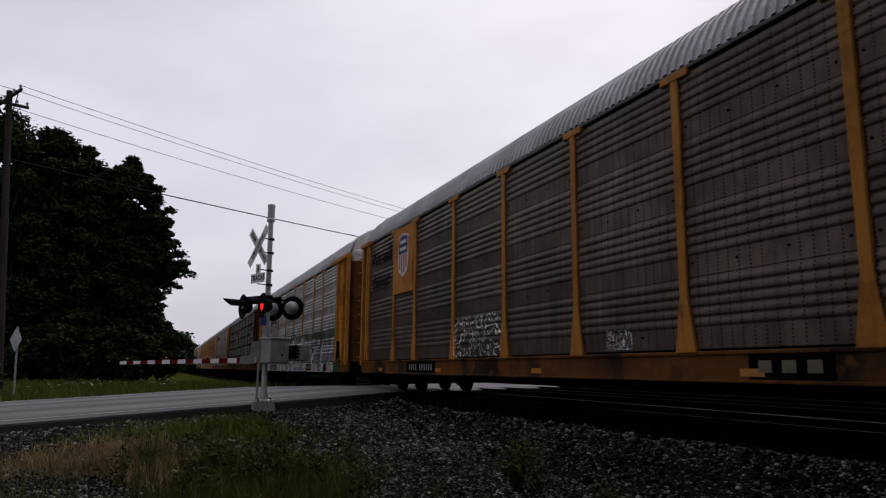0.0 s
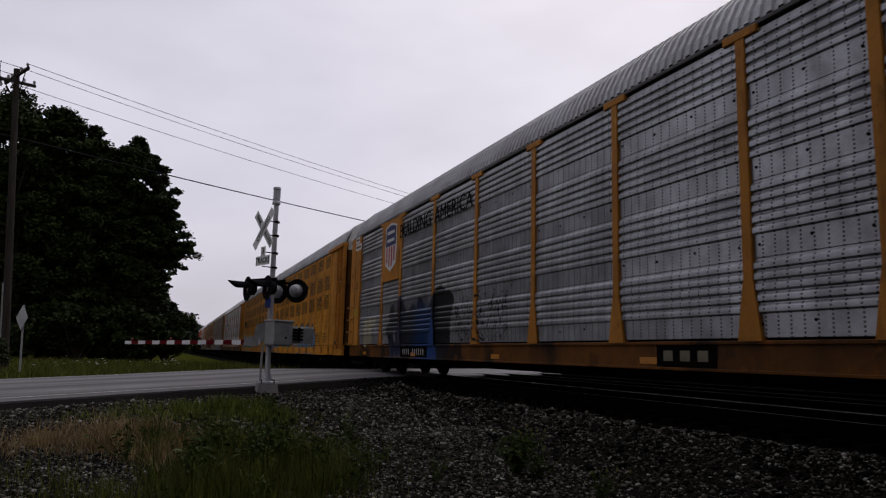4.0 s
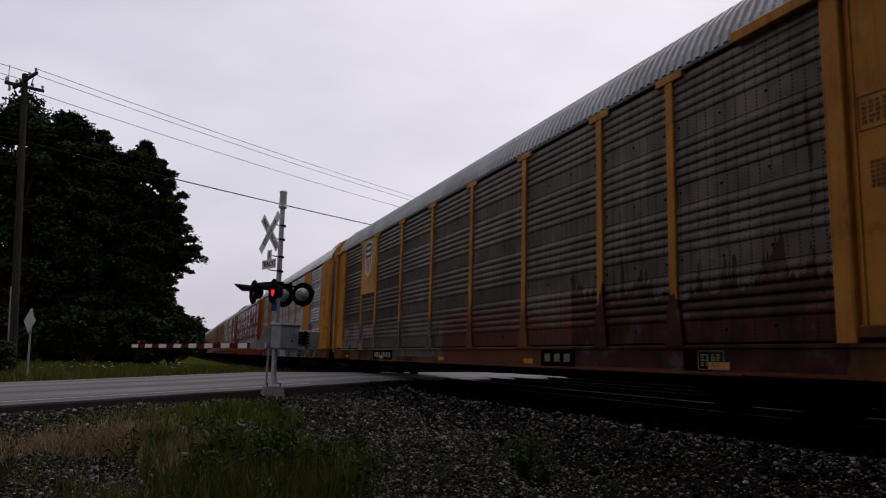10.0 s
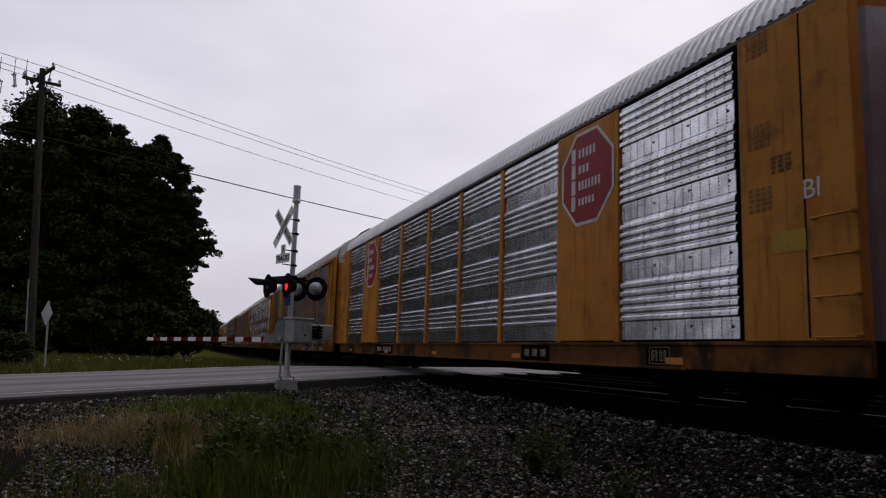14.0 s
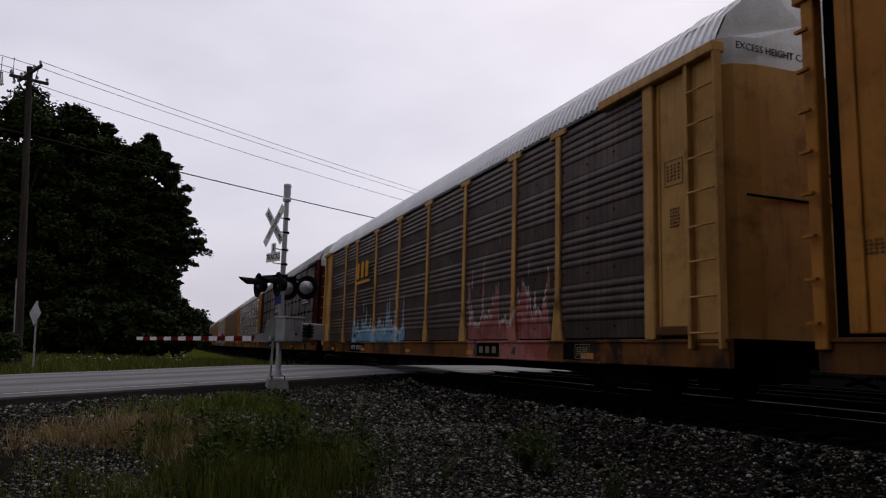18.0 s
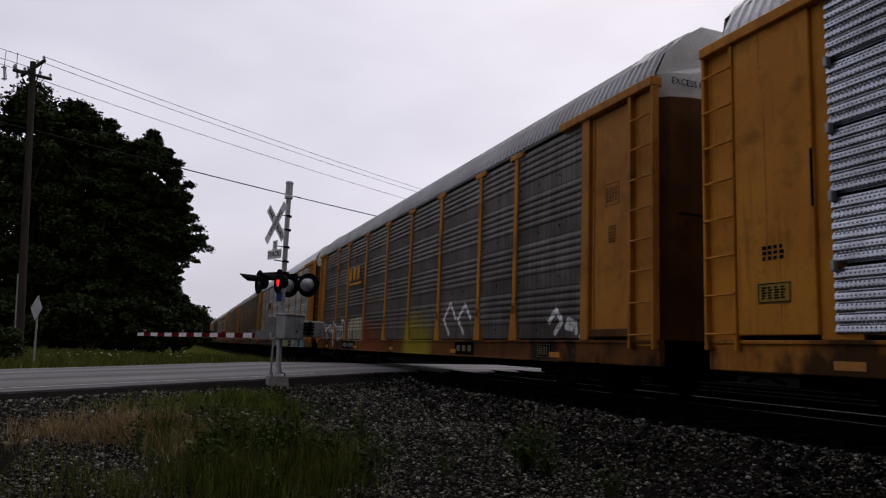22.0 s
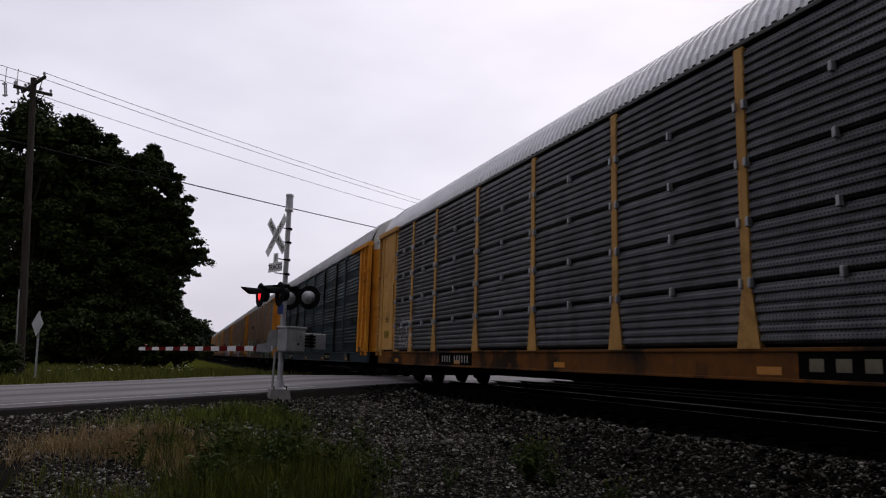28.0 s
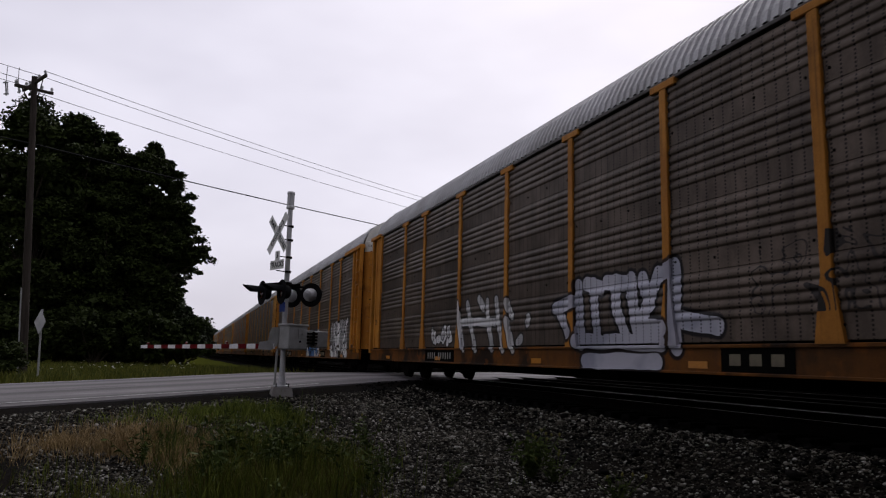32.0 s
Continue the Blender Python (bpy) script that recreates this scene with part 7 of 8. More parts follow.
def build_signal():
    root = thing("crossing_signal", "aluminium railroad crossing signal mast with flashers and lowered gate", "crossing signal", m=pose(MAST.x, MAST.y, 0))
    at = lambda p: Matrix.Translation(p)
    mast = Mesh()
    mast.tube((0, 0, -0.12), (-0.03, 0, 4.40), 0.068, 0.062, 16)
    part("mast", mast.data("mast", M_POLE), root)
    part("mast_cap", Mesh().lathe((-0.03, 0, 4.30), (0, 0, 1), [(0, 0.062), (0, 0.10), (0.05, 0.105), (0.08, 0.09), (0.36, 0.09), (0.40, 0.10), (0.44, 0.09), (0.46, 0.02)], 16).data("mast_cap", M_POLE), root)
    fo = Mesh()
    fo.add([(-0.30, -0.3, -0.62), (0.30, -0.3, -0.62), (0.30, 0.3, -0.62), (-0.30, 0.3, -0.62), (-0.22, -0.22, -0.12), (0.22, -0.22, -0.12), (0.22, 0.22, -0.12), (-0.22, 0.22, -0.12)],
           [(0, 1, 5, 4), (1, 2, 6, 5), (2, 3, 7, 6), (3, 0, 4, 7), (4, 5, 6, 7)])
    part("foundation", fo.data("foundation", M_CONCRETE), root)
    part("base_flange", Mesh().lathe((0, 0, -0.12), (0, 0, 1), [(0, 0.2), (0.03, 0.2), (0.05, 0.12), (0.22, 0.085), (0.22, 0.06)], 16).data("base_flange", M_POLE), root)
    for dx, dy in ((0.15, 0.15), (-0.15, 0.15), (0.15, -0.15), (-0.15, -0.15)):
        part("anchor_bolt", cached("anchor_bolt", lambda: Mesh().tube((0, 0, -0.13), (0, 0, -0.03), 0.014, n=6), M_STEEL), root, m=pose(dx, dy, 0))
    # crossbuck: two white blades with black words, on brackets
    c = -R3 * 0.36 + Vector((-0.02, 0, 3.62))
    blade = Mesh().prism([(-0.61, -0.115), (0.61, -0.115), (0.61, 0.115), (-0.61, 0.115)], (0, 0, 0), (1, 0, 0), (0, 1, 0), 0.004)
    bd = blade.data("crossbuck_blade", M_WHITE)
    for lean, word, lift in ((-45, "RAILROAD", 0.0), (45, "CROSSING", 0.008)):
        b = part("crossbuck_blade", bd, root, "white blade with black word " + word, facing(c + FRONT * lift, FRONT, lean))
        if word == "RAILROAD":
            for body, dx in (("RAIL", -0.35), ("ROAD", 0.35)):
                part("lettering", letters(body, 0.165, M_INK), b, m=pose(dx, 0, 0.007))
        else:
            part("lettering", letters("CROSSING", 0.165, M_INK), b, m=pose(0, 0, 0.007))
    s1 = part("track_count_plate", Mesh().prism([(-0.115, -0.115), (0.115, -0.115), (0.115, 0.115), (-0.115, 0.115)], (0, 0, 0), (1, 0, 0), (0, 1, 0), 0.004).data("track_count_plate", M_WHITE), root, "white plate with a black 3", facing(-R3 * 0.36 + Vector((0, 0, 3.07)), FRONT))
    part("lettering", letters("3", 0.22, M_INK), s1, m=pose(0, 0, 0.007))
    s2 = part("tracks_plate", Mesh().prism([(-0.345, -0.115), (0.345, -0.115), (0.345, 0.115), (-0.345, 0.115)], (0, 0, 0), (1, 0, 0), (0, 1, 0), 0.004).data("tracks_plate", M_WHITE), root, "white plate with black word TRACKS", facing(-R3 * 0.36 + Vector((0, 0, 2.84)), FRONT))
    part("lettering", letters("TRACKS", 0.19, M_INK), s2, m=pose(0, 0, 0.007))
    for z in (3.85, 3.50, 3.06, 2.70):
        br = Mesh().tube((0, 0, z), -R3 * 0.37 + Vector((0, 0, z)), 0.014, n=6).lathe((0, 0, z - 0.025), (0, 0, 1), [(0, 0.07), (0, 0.082), (0.05, 0.082), (0.05, 0.07)], 14)
        part("sign_bracket", br.data("sign_bracket", M_STEEL), root)
    # flashing lights, back to back pairs on a cross arm
    ca = Mesh().tube(-N3 * 0.45 + UP * 2.36, N3 * 0.45 + UP * 2.36, 0.03, n=10).tube(-R3 * 0.47 + N3 * 0.36 + UP * 2.36, -R3 * 0.47 - N3 * 0.36 + UP * 2.36, 0.025, n=10).tube(R3 * 0.47 + N3 * 0.36 + UP * 2.36, R3 * 0.47 - N3 * 0.36 + UP * 2.36, 0.025, n=10).tube(-R3 * 0.47 + UP * 2.36, R3 * 0.47 + UP * 2.36, 0.03, n=10).lathe((0, 0, 2.28), UP, [(0, 0.07), (0, 0.11), (0.16, 0.11), (0.16, 0.07)], 16)
    part("cross_arm", ca.data("cross_arm", M_STEEL), root)
    disc = Mesh().lathe((0, 0, 0), (0, 0, 1), [(0.0, 0.14), (0.0, 0.30), (0.012, 0.30), (0.012, 0.15)], 32)
    hood = Mesh()
    n = 18
    for d, r in ((0.01, 0.165), (0.50, 0.175)):
        for i in range(n + 1):
            a = radians(8 + 164 * i / n)
            drop = 0.0 if d < 0.1 else 0.10 * max(0, 1 - math.sin(a)) * 0
            hood.v.append((r * math.cos(a), r * math.sin(a), d - (0.30 * (1 - max(0.0, math.sin(a))) if d > 0.1 else 0)))
    hood.f = [(i, i + 1, n + 2 + i, n + 1 + i) for i in range(n)]
    back = Mesh().lathe((0, 0, 0), (0, 0, -1), [(0.0, 0.165), (0.06, 0.165), (0.12, 0.15), (0.19, 0.10), (0.22, 0.03), (0.22, 0.0)], 24)
    rim = Mesh().lathe((0, 0, 0), (0, 0, 1), [(0.012, 0.152), (0.035, 0.158), (0.035, 0.14), (0.0, 0.14)], 24)
    dm, hm, bm_, rm = disc.data("background_disc", M_INK), hood.data("hood", M_INK), back.data("housing", M_POLE), rim.data("lens_ring", M_INK)
    dark_back = Mesh().lathe((0, 0, 0), (0, 0, -1), [(0.0, 0.165), (0.10, 0.165), (0.17, 0.15), (0.21, 0.10), (0.23, 0.0)], 24).data("housing", M_INK)
    lens = Mesh().lathe((0, 0, 0), (0, 0, 1), [(0.0, 0.139), (0.012, 0.12), (0.02, 0.07), (0.022, 0.0)], 24)
    k = len(lens.f)
    lens.lathe((0, 0, -0.004), (0, 0, -1), [(0.0, 0.139), (0.012, 0.12), (0.02, 0.07), (0.022, 0.0)], 24)
    ld = lens.data("lens", M_LENS_ON, M_LENS_OFF)
    for i, p in enumerate(ld.polygons):
        p.material_index = 0 if i < k else 1
    off = Mesh().lathe((0, 0, 0), (0, 0, 1), [(0.0, 0.139), (0.012, 0.12), (0.02, 0.07), (0.022, 0.0)], 24).data("lens", M_LENS_OFF)
    for out, side, lit in ((LAMPS, 0.363, "L"), (LAMPS, -0.363, "M"), (BACK, 0.363, ""), (BACK, -0.363, "")):
        o = (-R3 if lit else R3) * 0.47 + N3 * side + UP * 2.15
        h = part("flasher_head", dm, root, "black round background of a flashing light", facing(o, out))
        part("hood", hm, h)
        part("housing", dark_back if lit else bm_, h)
        part("lens_ring", rm, h)
        le = part("lens", ld if lit else off, h, "red lens", pose(0, 0, 0.004, 0, 0 if not lit else 180, 0))
        if lit:
            LENSES[lit] = le
        part("lamp_stem", cached("lamp_stem", lambda: Mesh().tube((0, 0.15, -0.06), (0, 0.24, -0.06), 0.025, n=8), M_STEEL), h)
    part("blue_plate", Mesh().prism([(-0.10, -0.12), (0.10, -0.12), (0.10, 0.12), (-0.10, 0.12)], (0, 0, 0), (1, 0, 0), (0, 1, 0), 0.004).data("blue_plate", M_BLUE), root, "small blue notice plate", facing(-R3 * 0.12 + UP * 1.82, -R3))
    # gate machine, counterweights and the lowered arm
    g = facing(Vector((0.06, 0, 1.08)) + R3 * 0.12 - N3 * 0.10, -N3)
    body = Mesh().box(-0.30, 0.30, -0.30, 0.30, -0.20, 0.20, 0.035).box(-0.32, 0.32, 0.27, 0.33, -0.22, 0.22, 0.015).box(-0.02, 0.24, -0.02, 0.2, 0.2, 0.212, 0.004).box(0.08, 0.14, 0.05, 0.12, 0.21, 0.24, 0.004)
    mc = part("gate_machine", body.data("gate_machine", M_CABINET), root, "pale grey gate machine cabinet", g)
    part("hinge", Mesh().tube((-0.31, -0.2, 0.2), (-0.31, 0.2, 0.2), 0.018, n=8).data("hinge", M_CABINET), mc)
    for i in range(3):
        part("notice", cached("notice", lambda: Mesh().box(-0.03, 0.03, -0.025, 0.025, 0.2, 0.205), M_INK), mc, m=pose(0.05 + 0.07 * (i % 2), 0.12 - 0.11 * i, 0.004))
    weights = part("counterweight_arm", Mesh().box(-0.45, 0.12, -0.06, 0.02, -0.04, 0.04, 0.01).data("counterweight_arm", M_STEEL), root, "dark counterweight arm", facing(Vector((0.44, -0.02, 1.10)), -N3))
    part("weight_case", Mesh().box(0.04, 0.84, -0.24, 0.17, -0.16, 0.04, 0.02).data("weight_case", M_CABINET), weights, "grey case of the counterweights")
    for i in range(4):
        part("weight_plate", cached("weight_plate", lambda: Mesh().box(0.07, 0.44, -0.17, -0.125, 0.0, 0.085, 0.008), M_STEEL), weights, m=pose(0, i * 0.08, 0))
    part("weight_clamp", Mesh().box(0.25, 0.32, -0.2, 0.15, 0.08, 0.11, 0.005).data("weight_clamp", M_STEEL), weights)
    part("conduit", Mesh().tube((-0.15, 0.02, 0.80), (-0.17, 0.03, -0.10), 0.028, n=10).data("conduit", M_CABINET), root, "thin grey conduit beside the mast")
    # arm: bracket, then a tapering striped board with small red lamps
    a0, L = Vector((-0.22, 0.05, 0.86)), 5.95
    slope = -0.012
    bk = Mesh()
    bk.add([Vector((x, -x * 0.24, z)) for x, z in ((-0.12, 1.33), (-0.30, 1.31), (-0.35, 1.18), (-0.37, 0.99), (-0.58, 0.95), (-0.60, 0.78), (-0.30, 0.76), (-0.14, 0.90))], [])
    k = len(bk.v)
    bk.v += [(x + 0.03, y + 0.07, z) for x, y, z in bk.v]
    bk.f = [tuple(range(k)), tuple(range(2 * k - 1, k - 1, -1))] + [(i, k + i, k + (i + 1) % k, (i + 1) % k) for i in range(k)]
    part("arm_bracket", bk.data("arm_bracket", M_CABINET), root, "pale cast arm bracket")
    arm = part("gate_arm", None, root, "red and white striped gate arm", Matrix.Translation(a0) @ facing((0, 0, 0), N3) @ pose(0, 0, 0, 0, 0, 0))
    n = 17
    for i in range(n):
        z0, z1 = i * L / n, (i + 1) * L / n
        h0, h1 = 0.064 - 0.018 * i / n, 0.064 - 0.018 * (i + 1) / n
        seg = Mesh().add([(-0.02, -h0 + slope * z0, z0), (0.02, -h0 + slope * z0, z0), (0.02, h0 + slope * z0, z0), (-0.02, h0 + slope * z0, z0), (-0.02, -h1 + slope * z1, z1), (0.02, -h1 + slope * z1, z1), (0.02, h1 + slope * z1, z1), (-0.02, h1 + slope * z1, z1)],
                         [(0, 4, 5, 1), (1, 5, 6, 2), (2, 6, 7, 3), (3, 7, 4, 0), (0, 1, 2, 3), (7, 6, 5, 4)])
        part("arm_stripe", seg.data("arm_stripe", M_RED if i % 2 else M_ARMWHITE), arm)
    for d in (1.9, 3.7, 5.6):
        lamp = part("arm_lamp", cached("arm_lamp", lambda: Mesh().lathe((0, 0, 0), UP.xzy, [(0, 0.02), (0, 0.04), (0.05, 0.036), (0.065, 0.0)], 12), M_LENS_DIM), arm, "small red arm lamp", pose(0, 0.065 + slope * d, d))


LENSES = {}
M_LENS_DIM = plain("red_lamp_glass", (0.16, 0.01, 0.01), (0.10, 0.008, 0.008), 0.25)
build_signal()


# ---------------------------------------------------------------- poles, wires, warning sign
def wire_mesh(a, b, sag, r, n=24):
    me = Mesh()
    a, b = Vector(a), Vector(b)
    side = (b - a).cross(UP).normalized()
    ps = [a.lerp(b, i / n) - UP * sag * 4 * (i / n) * (1 - i / n) for i in range(n + 1)]
    for p in ps:
        me.v += [p + side * r, p + UP * r, p - side * r, p - UP * r]
    me.f = [(4 * i + j, 4 * i + (j + 1) % 4, 4 * i + 4 + (j + 1) % 4, 4 * i + 4 + j) for i in range(n) for j in range(4)]
    return me


def utility_pole(m, label):
    p = thing("utility_pole", label, "utility pole", "road-side poles", m)
    part("pole_shaft", Mesh().tube((0, 0, -0.8), (0, 0, 12.4), 0.165, 0.115, 14).data("pole_shaft", M_WOOD), p)
    for z, l, ang in ((12.12, 1.25, 0), (11.85, 0.75, 90)):
        ar = part("crossarm", Mesh().box(-l, l, -0.05, 0.05, -0.06, 0.06, 0.01).data("crossarm", M_WOOD), p, m=pose(0.0, 0, z, 0, 0, ang))
        for x in (-0.92 * l, -0.4 * l, 0.4 * l, 0.92 * l):
            part("insulator", cached("insulator", lambda: Mesh().lathe((0, 0, 0.06), UP, [(0, 0.02), (0.05, 0.02), (0.05, 0.06), (0.09, 0.04), (0.12, 0.065), (0.17, 0.03), (0.19, 0.0)], 12), M_CERAMIC), ar, m=pose(x, 0, 0))
        part("brace", Mesh().tube((-0.6 * l, 0.06, -0.05), (0, 0.1, -0.75), 0.018, n=6).tube((0.6 * l, 0.06, -0.05), (0, 0.1, -0.75), 0.018, n=6).data("brace", M_STEEL), ar)
    for i, (x, y, z) in enumerate(((-0.2, -0.55, 11.9), (-0.35, -0.95, 11.75), (-0.5, -1.45, 11.4))):
        cu = part("fuse_cutout", cached("fuse_cutout", lambda: Mesh().tube((0, 0, -0.3), (0, 0, 0.3), 0.03, n=8).box(-0.12, 0.12, -0.03, 0.03, 0.2, 0.26).box(-0.12, 0.12, -0.03, 0.03, -0.26, -0.2).tube((0.1, 0, -0.25), (0.1, 0, 0.25), 0.02, n=6), M_CERAMIC), p, m=pose(x, y, z, 12, 8 * i, 20 * i))
        part("jumper_wire", wire_mesh((x, y, z + 0.3), (x * 0.6, y, 12.6), -0.25, 0.012, 8).data("jumper_wire", M_WIRE), p)
    part("conduit", Mesh().tube((-0.02, -0.17, -0.5), (-0.02, -0.15, 3.5), 0.04, n=8).data("conduit", M_CABINET), p)
    return p


def build_poles():
    line = math.degrees(math.atan2(R3.y, R3.x))
    base = Vector((-5.44, 33.0, ground_z(-5.44, 33.0)))
    m = Matrix.Translation(base) @ pose(0, 0, 0, 0, -3.55, 0) @ pose(0, 0, 0, 0, 0, line - 94)
    p1 = utility_pole(m, "leaning weathered wooden utility pole with crossarms")
    q = base + R3 * 46
    p2 = utility_pole(Matrix.Translation((q.x, q.y, -0.5)) @ pose(0, 0, 0, 0, 0, line - 94), "weathered wooden utility pole beyond the tracks")
    q0 = base - R3 * 44
    p0 = utility_pole(Matrix.Translation((q0.x, q0.y, -0.7)) @ pose(0, 0, 0, 0, 0, line - 94), "weathered wooden utility pole beside the road")
    ax = Vector((math.cos(radians(line - 94)), math.sin(radians(line - 94)), 0))
    tops = [Vector(m @ Vector((x, 0, 12.32))) for x in (1.15, 0.5)] + [Vector(m @ Vector((0, 0, 11.75)))]
    for i, t in enumerate(tops):
        b = q + ax * (1.15, 0.5, 0)[i] + UP * (12.3, 12.2, 11.7)[i]
        thing("power_line", "thin dark power wire between poles", "wire", "overhead wires", data=wire_mesh(t, b, 0.5, 0.012).data("power_line", M_WIRE))
    for i, x in enumerate((-1.15, -0.5, 0.5)):
        t = Vector(m @ Vector((x, 0, 12.32)))
        thing("power_line", "thin dark power wire between poles", "wire", "overhead wires", data=wire_mesh(t, q0 + ax * x + UP * 13.2, 0.3, 0.012).data("power_line", M_WIRE))
    t = Vector(m @ Vector((0, 0.1, 9.5)))
    thing("telephone_cable", "thick black telephone cable between poles", "wire", "overhead wires", data=wire_mesh(t, q + UP * 10.2, 0.3, 0.028).data("telephone_cable", M_WIRE))
    thing("telephone_cable", "thick black telephone cable between poles", "wire", "overhead wires", data=wire_mesh(t, q0 + UP * 9.4, 0.3, 0.028).data("telephone_cable", M_WIRE))
    # warning sign seen from behind
    s = thing("warning_sign", "bare aluminium back of a diamond warning sign on a post", "road sign", m=pose(-4.12, 27.7, 0))
    part("post", Mesh().box(-0.03, 0.03, -0.02, 0.02, -0.6, 1.98, 0.006).data("post", M_SIGNBACK), s, m=pose(0, 0, 0, 0, -2, 0))
    part("sign_plate", Mesh().prism([(0, -0.43), (0.43, 0), (0, 0.43), (-0.43, 0)], (0, 0, 0), (1, 0, 0), (0, 1, 0), 0.004).data("sign_plate", M_SIGNBACK), s, m=facing(Vector((-0.06, 0.0, 1.55)) + R3 * -0.04, -R3))


build_poles()


# ---------------------------------------------------------------- trees and plants
def leaf_mat(name, a, b, rough=0.6, scale=0.5, low=0.5, high=1.0):
    m, nt, bs = node_mat(name)
    g = nt.nodes.new("ShaderNodeNewGeometry")
    v = obj_coord(nt)
    n1 = noise_node(nt, scale, 3, v)
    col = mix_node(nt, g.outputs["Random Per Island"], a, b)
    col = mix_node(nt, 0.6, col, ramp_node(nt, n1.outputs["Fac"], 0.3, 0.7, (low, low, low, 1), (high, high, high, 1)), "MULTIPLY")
    nt.links.new(col, bs.inputs["Base Color"])
    bs.inputs["Roughness"].default_value = rough
    bs.inputs["Specular IOR Level"].default_value = 0.06
    return m


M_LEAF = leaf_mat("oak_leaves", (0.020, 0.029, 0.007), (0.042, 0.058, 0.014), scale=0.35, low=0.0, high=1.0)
# greyer green puts the haze of distance into the leaf colour
M_LEAF_FAR = leaf_mat("hazed_distant_leaves", (0.022, 0.030, 0.014), (0.040, 0.052, 0.026))
M_BARK = plain("bark", (0.035, 0.028, 0.022), (0.06, 0.05, 0.04), 0.95, 0, 3, 30, 0.5, stretch=(3, 3, 0.6))
M_GRASS = leaf_mat("green_grass", (0.060, 0.088, 0.012), (0.200, 0.230, 0.040))
M_DRY = leaf_mat("dry_grass", (0.24, 0.165, 0.075), (0.46, 0.34, 0.17))
M_VERGE = leaf_mat("verge_grass", (0.038, 0.052, 0.009), (0.150, 0.150, 0.028))
M_PETAL = plain("white_petals", (0.75, 0.75, 0.72), (0.65, 0.65, 0.6), 0.6)
M_DAISY = plain("yellow_flower_centre", (0.16, 0.15, 0.03), (0.12, 0.11, 0.02), 0.7)
M_STEM = leaf_mat("weed_leaves", (0.026, 0.042, 0.009), (0.085, 0.115, 0.026))
M_OLIVE = leaf_mat("olive_grass", (0.060, 0.056, 0.012), (0.15, 0.125, 0.035))


def soup(name, verts, tris, material):
    me = bpy.data.meshes.new(name)
    verts, tris = np.asarray(verts, np.float32), np.asarray(tris, np.int32)
    k = tris.shape[1]
    me.vertices.add(len(verts))
    me.vertices.foreach_set("co", verts.ravel())
    me.loops.add(tris.size)
    me.loops.foreach_set("vertex_index", tris.ravel())
    me.polygons.add(len(tris))
    me.polygons.foreach_set("loop_start", np.arange(0, tris.size, k, dtype=np.int32))
    me.update(calc_edges=True)
    me.materials.append(material)
    return me


def leaf_cloud(rng, centres, radii, per, size):
    """Leaves (four-cornered, folded at random) thick on the outside of each clump."""
    n = per * len(centres)
    d = rng.normal(size=(n, 3))
    d /= np.linalg.norm(d, axis=1)[:, None]
    rad = np.repeat(radii, per) * (0.35 + 0.65 * rng.random(n) ** 0.45) * (1 + 0.20 * rng.normal(size=n))
    c = np.repeat(centres, per, 0) + d * rad[:, None] * np.array([1.15, 1.15, 0.62])
    a = rng.normal(size=(n, 3)) * np.array([1, 1, 0.55])
    a /= np.linalg.norm(a, axis=1)[:, None]
    b = np.cross(a, rng.normal(size=(n, 3)) + np.array([0, 0, 0.9]))
    b /= np.linalg.norm(b, axis=1)[:, None]
    s = size * rng.uniform(0.6, 1.3, n)[:, None]
    v = np.stack([c + a * s, c + b * s * 0.55, c - a * s, c - b * s * 0.55], 1).reshape(-1, 3)
    return v, np.arange(4 * n).reshape(-1, 4)


def tree(x, y, height, spread, low, seed, leaf=0.20, clumps=105, per=230, material=None, label="tall dark green broadleaf tree", lean=0.0):
    """Trunk with forking limbs, and clumps of leaves borne at their ends."""
    rng = np.random.default_rng(seed)
    z0 = ground_z(x, y)
    t = thing("tree", label, "tree", "roadside trees", pose(x, y, z0))
    me = Mesh()
    me.tube((0, 0, -0.4), (0.1, 0.1, height * 0.45), height * 0.022, height * 0.014, 9)
    me.tube((0.1, 0.1, height * 0.45), (0.0, 0.2, height * 0.8), height * 0.014, height * 0.005, 8)
    centres, radii = [], []
    for i in range(clumps):
        zz = low + (height - low) * (i + 0.5) / clumps
        f = (zz - low) / (height - low)
        env = spread * (math.sin(math.pi * min(1, 0.16 + 0.86 * f)) ** 0.6) * (1 + 0.25 * rng.normal() * 0.6)
        a = rng.uniform(0, 6.283)
        r = env * math.sqrt(rng.uniform(0.15, 1.0))
        c = np.array([lean + r * math.cos(a), r * math.sin(a), zz + 0.4 * rng.normal()])
        centres.append(c)
        radii.append(spread * rng.uniform(0.10, 0.24))
        if i % 3 == 0:
            s = min(height * 0.75, max(height * 0.12, c[2] * 0.6))
            me.tube((0.05, 0.1, s), tuple(c), height * 0.006, height * 0.0018, 6, False)
    part("trunk", me.data("trunk", M_BARK), t)
    v, f = leaf_cloud(rng, np.array(centres), np.array(radii), per, leaf)
    # dense inner foliage behind the outer clumps
    m = 60
    core = np.array(centres)[rng.integers(0, len(centres), m)] * np.array([0.80, 0.80, 1.0])
    core[:, 2] = np.minimum(core[:, 2], height - 0.16 * spread - 0.6)
    v2, f2 = leaf_cloud(rng, core, np.full(m, spread * 0.17), 110, leaf * 2.1)
    v, f = np.concatenate([v, v2]), np.concatenate([f, f2 + len(v)])
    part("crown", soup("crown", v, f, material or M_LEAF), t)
    return t


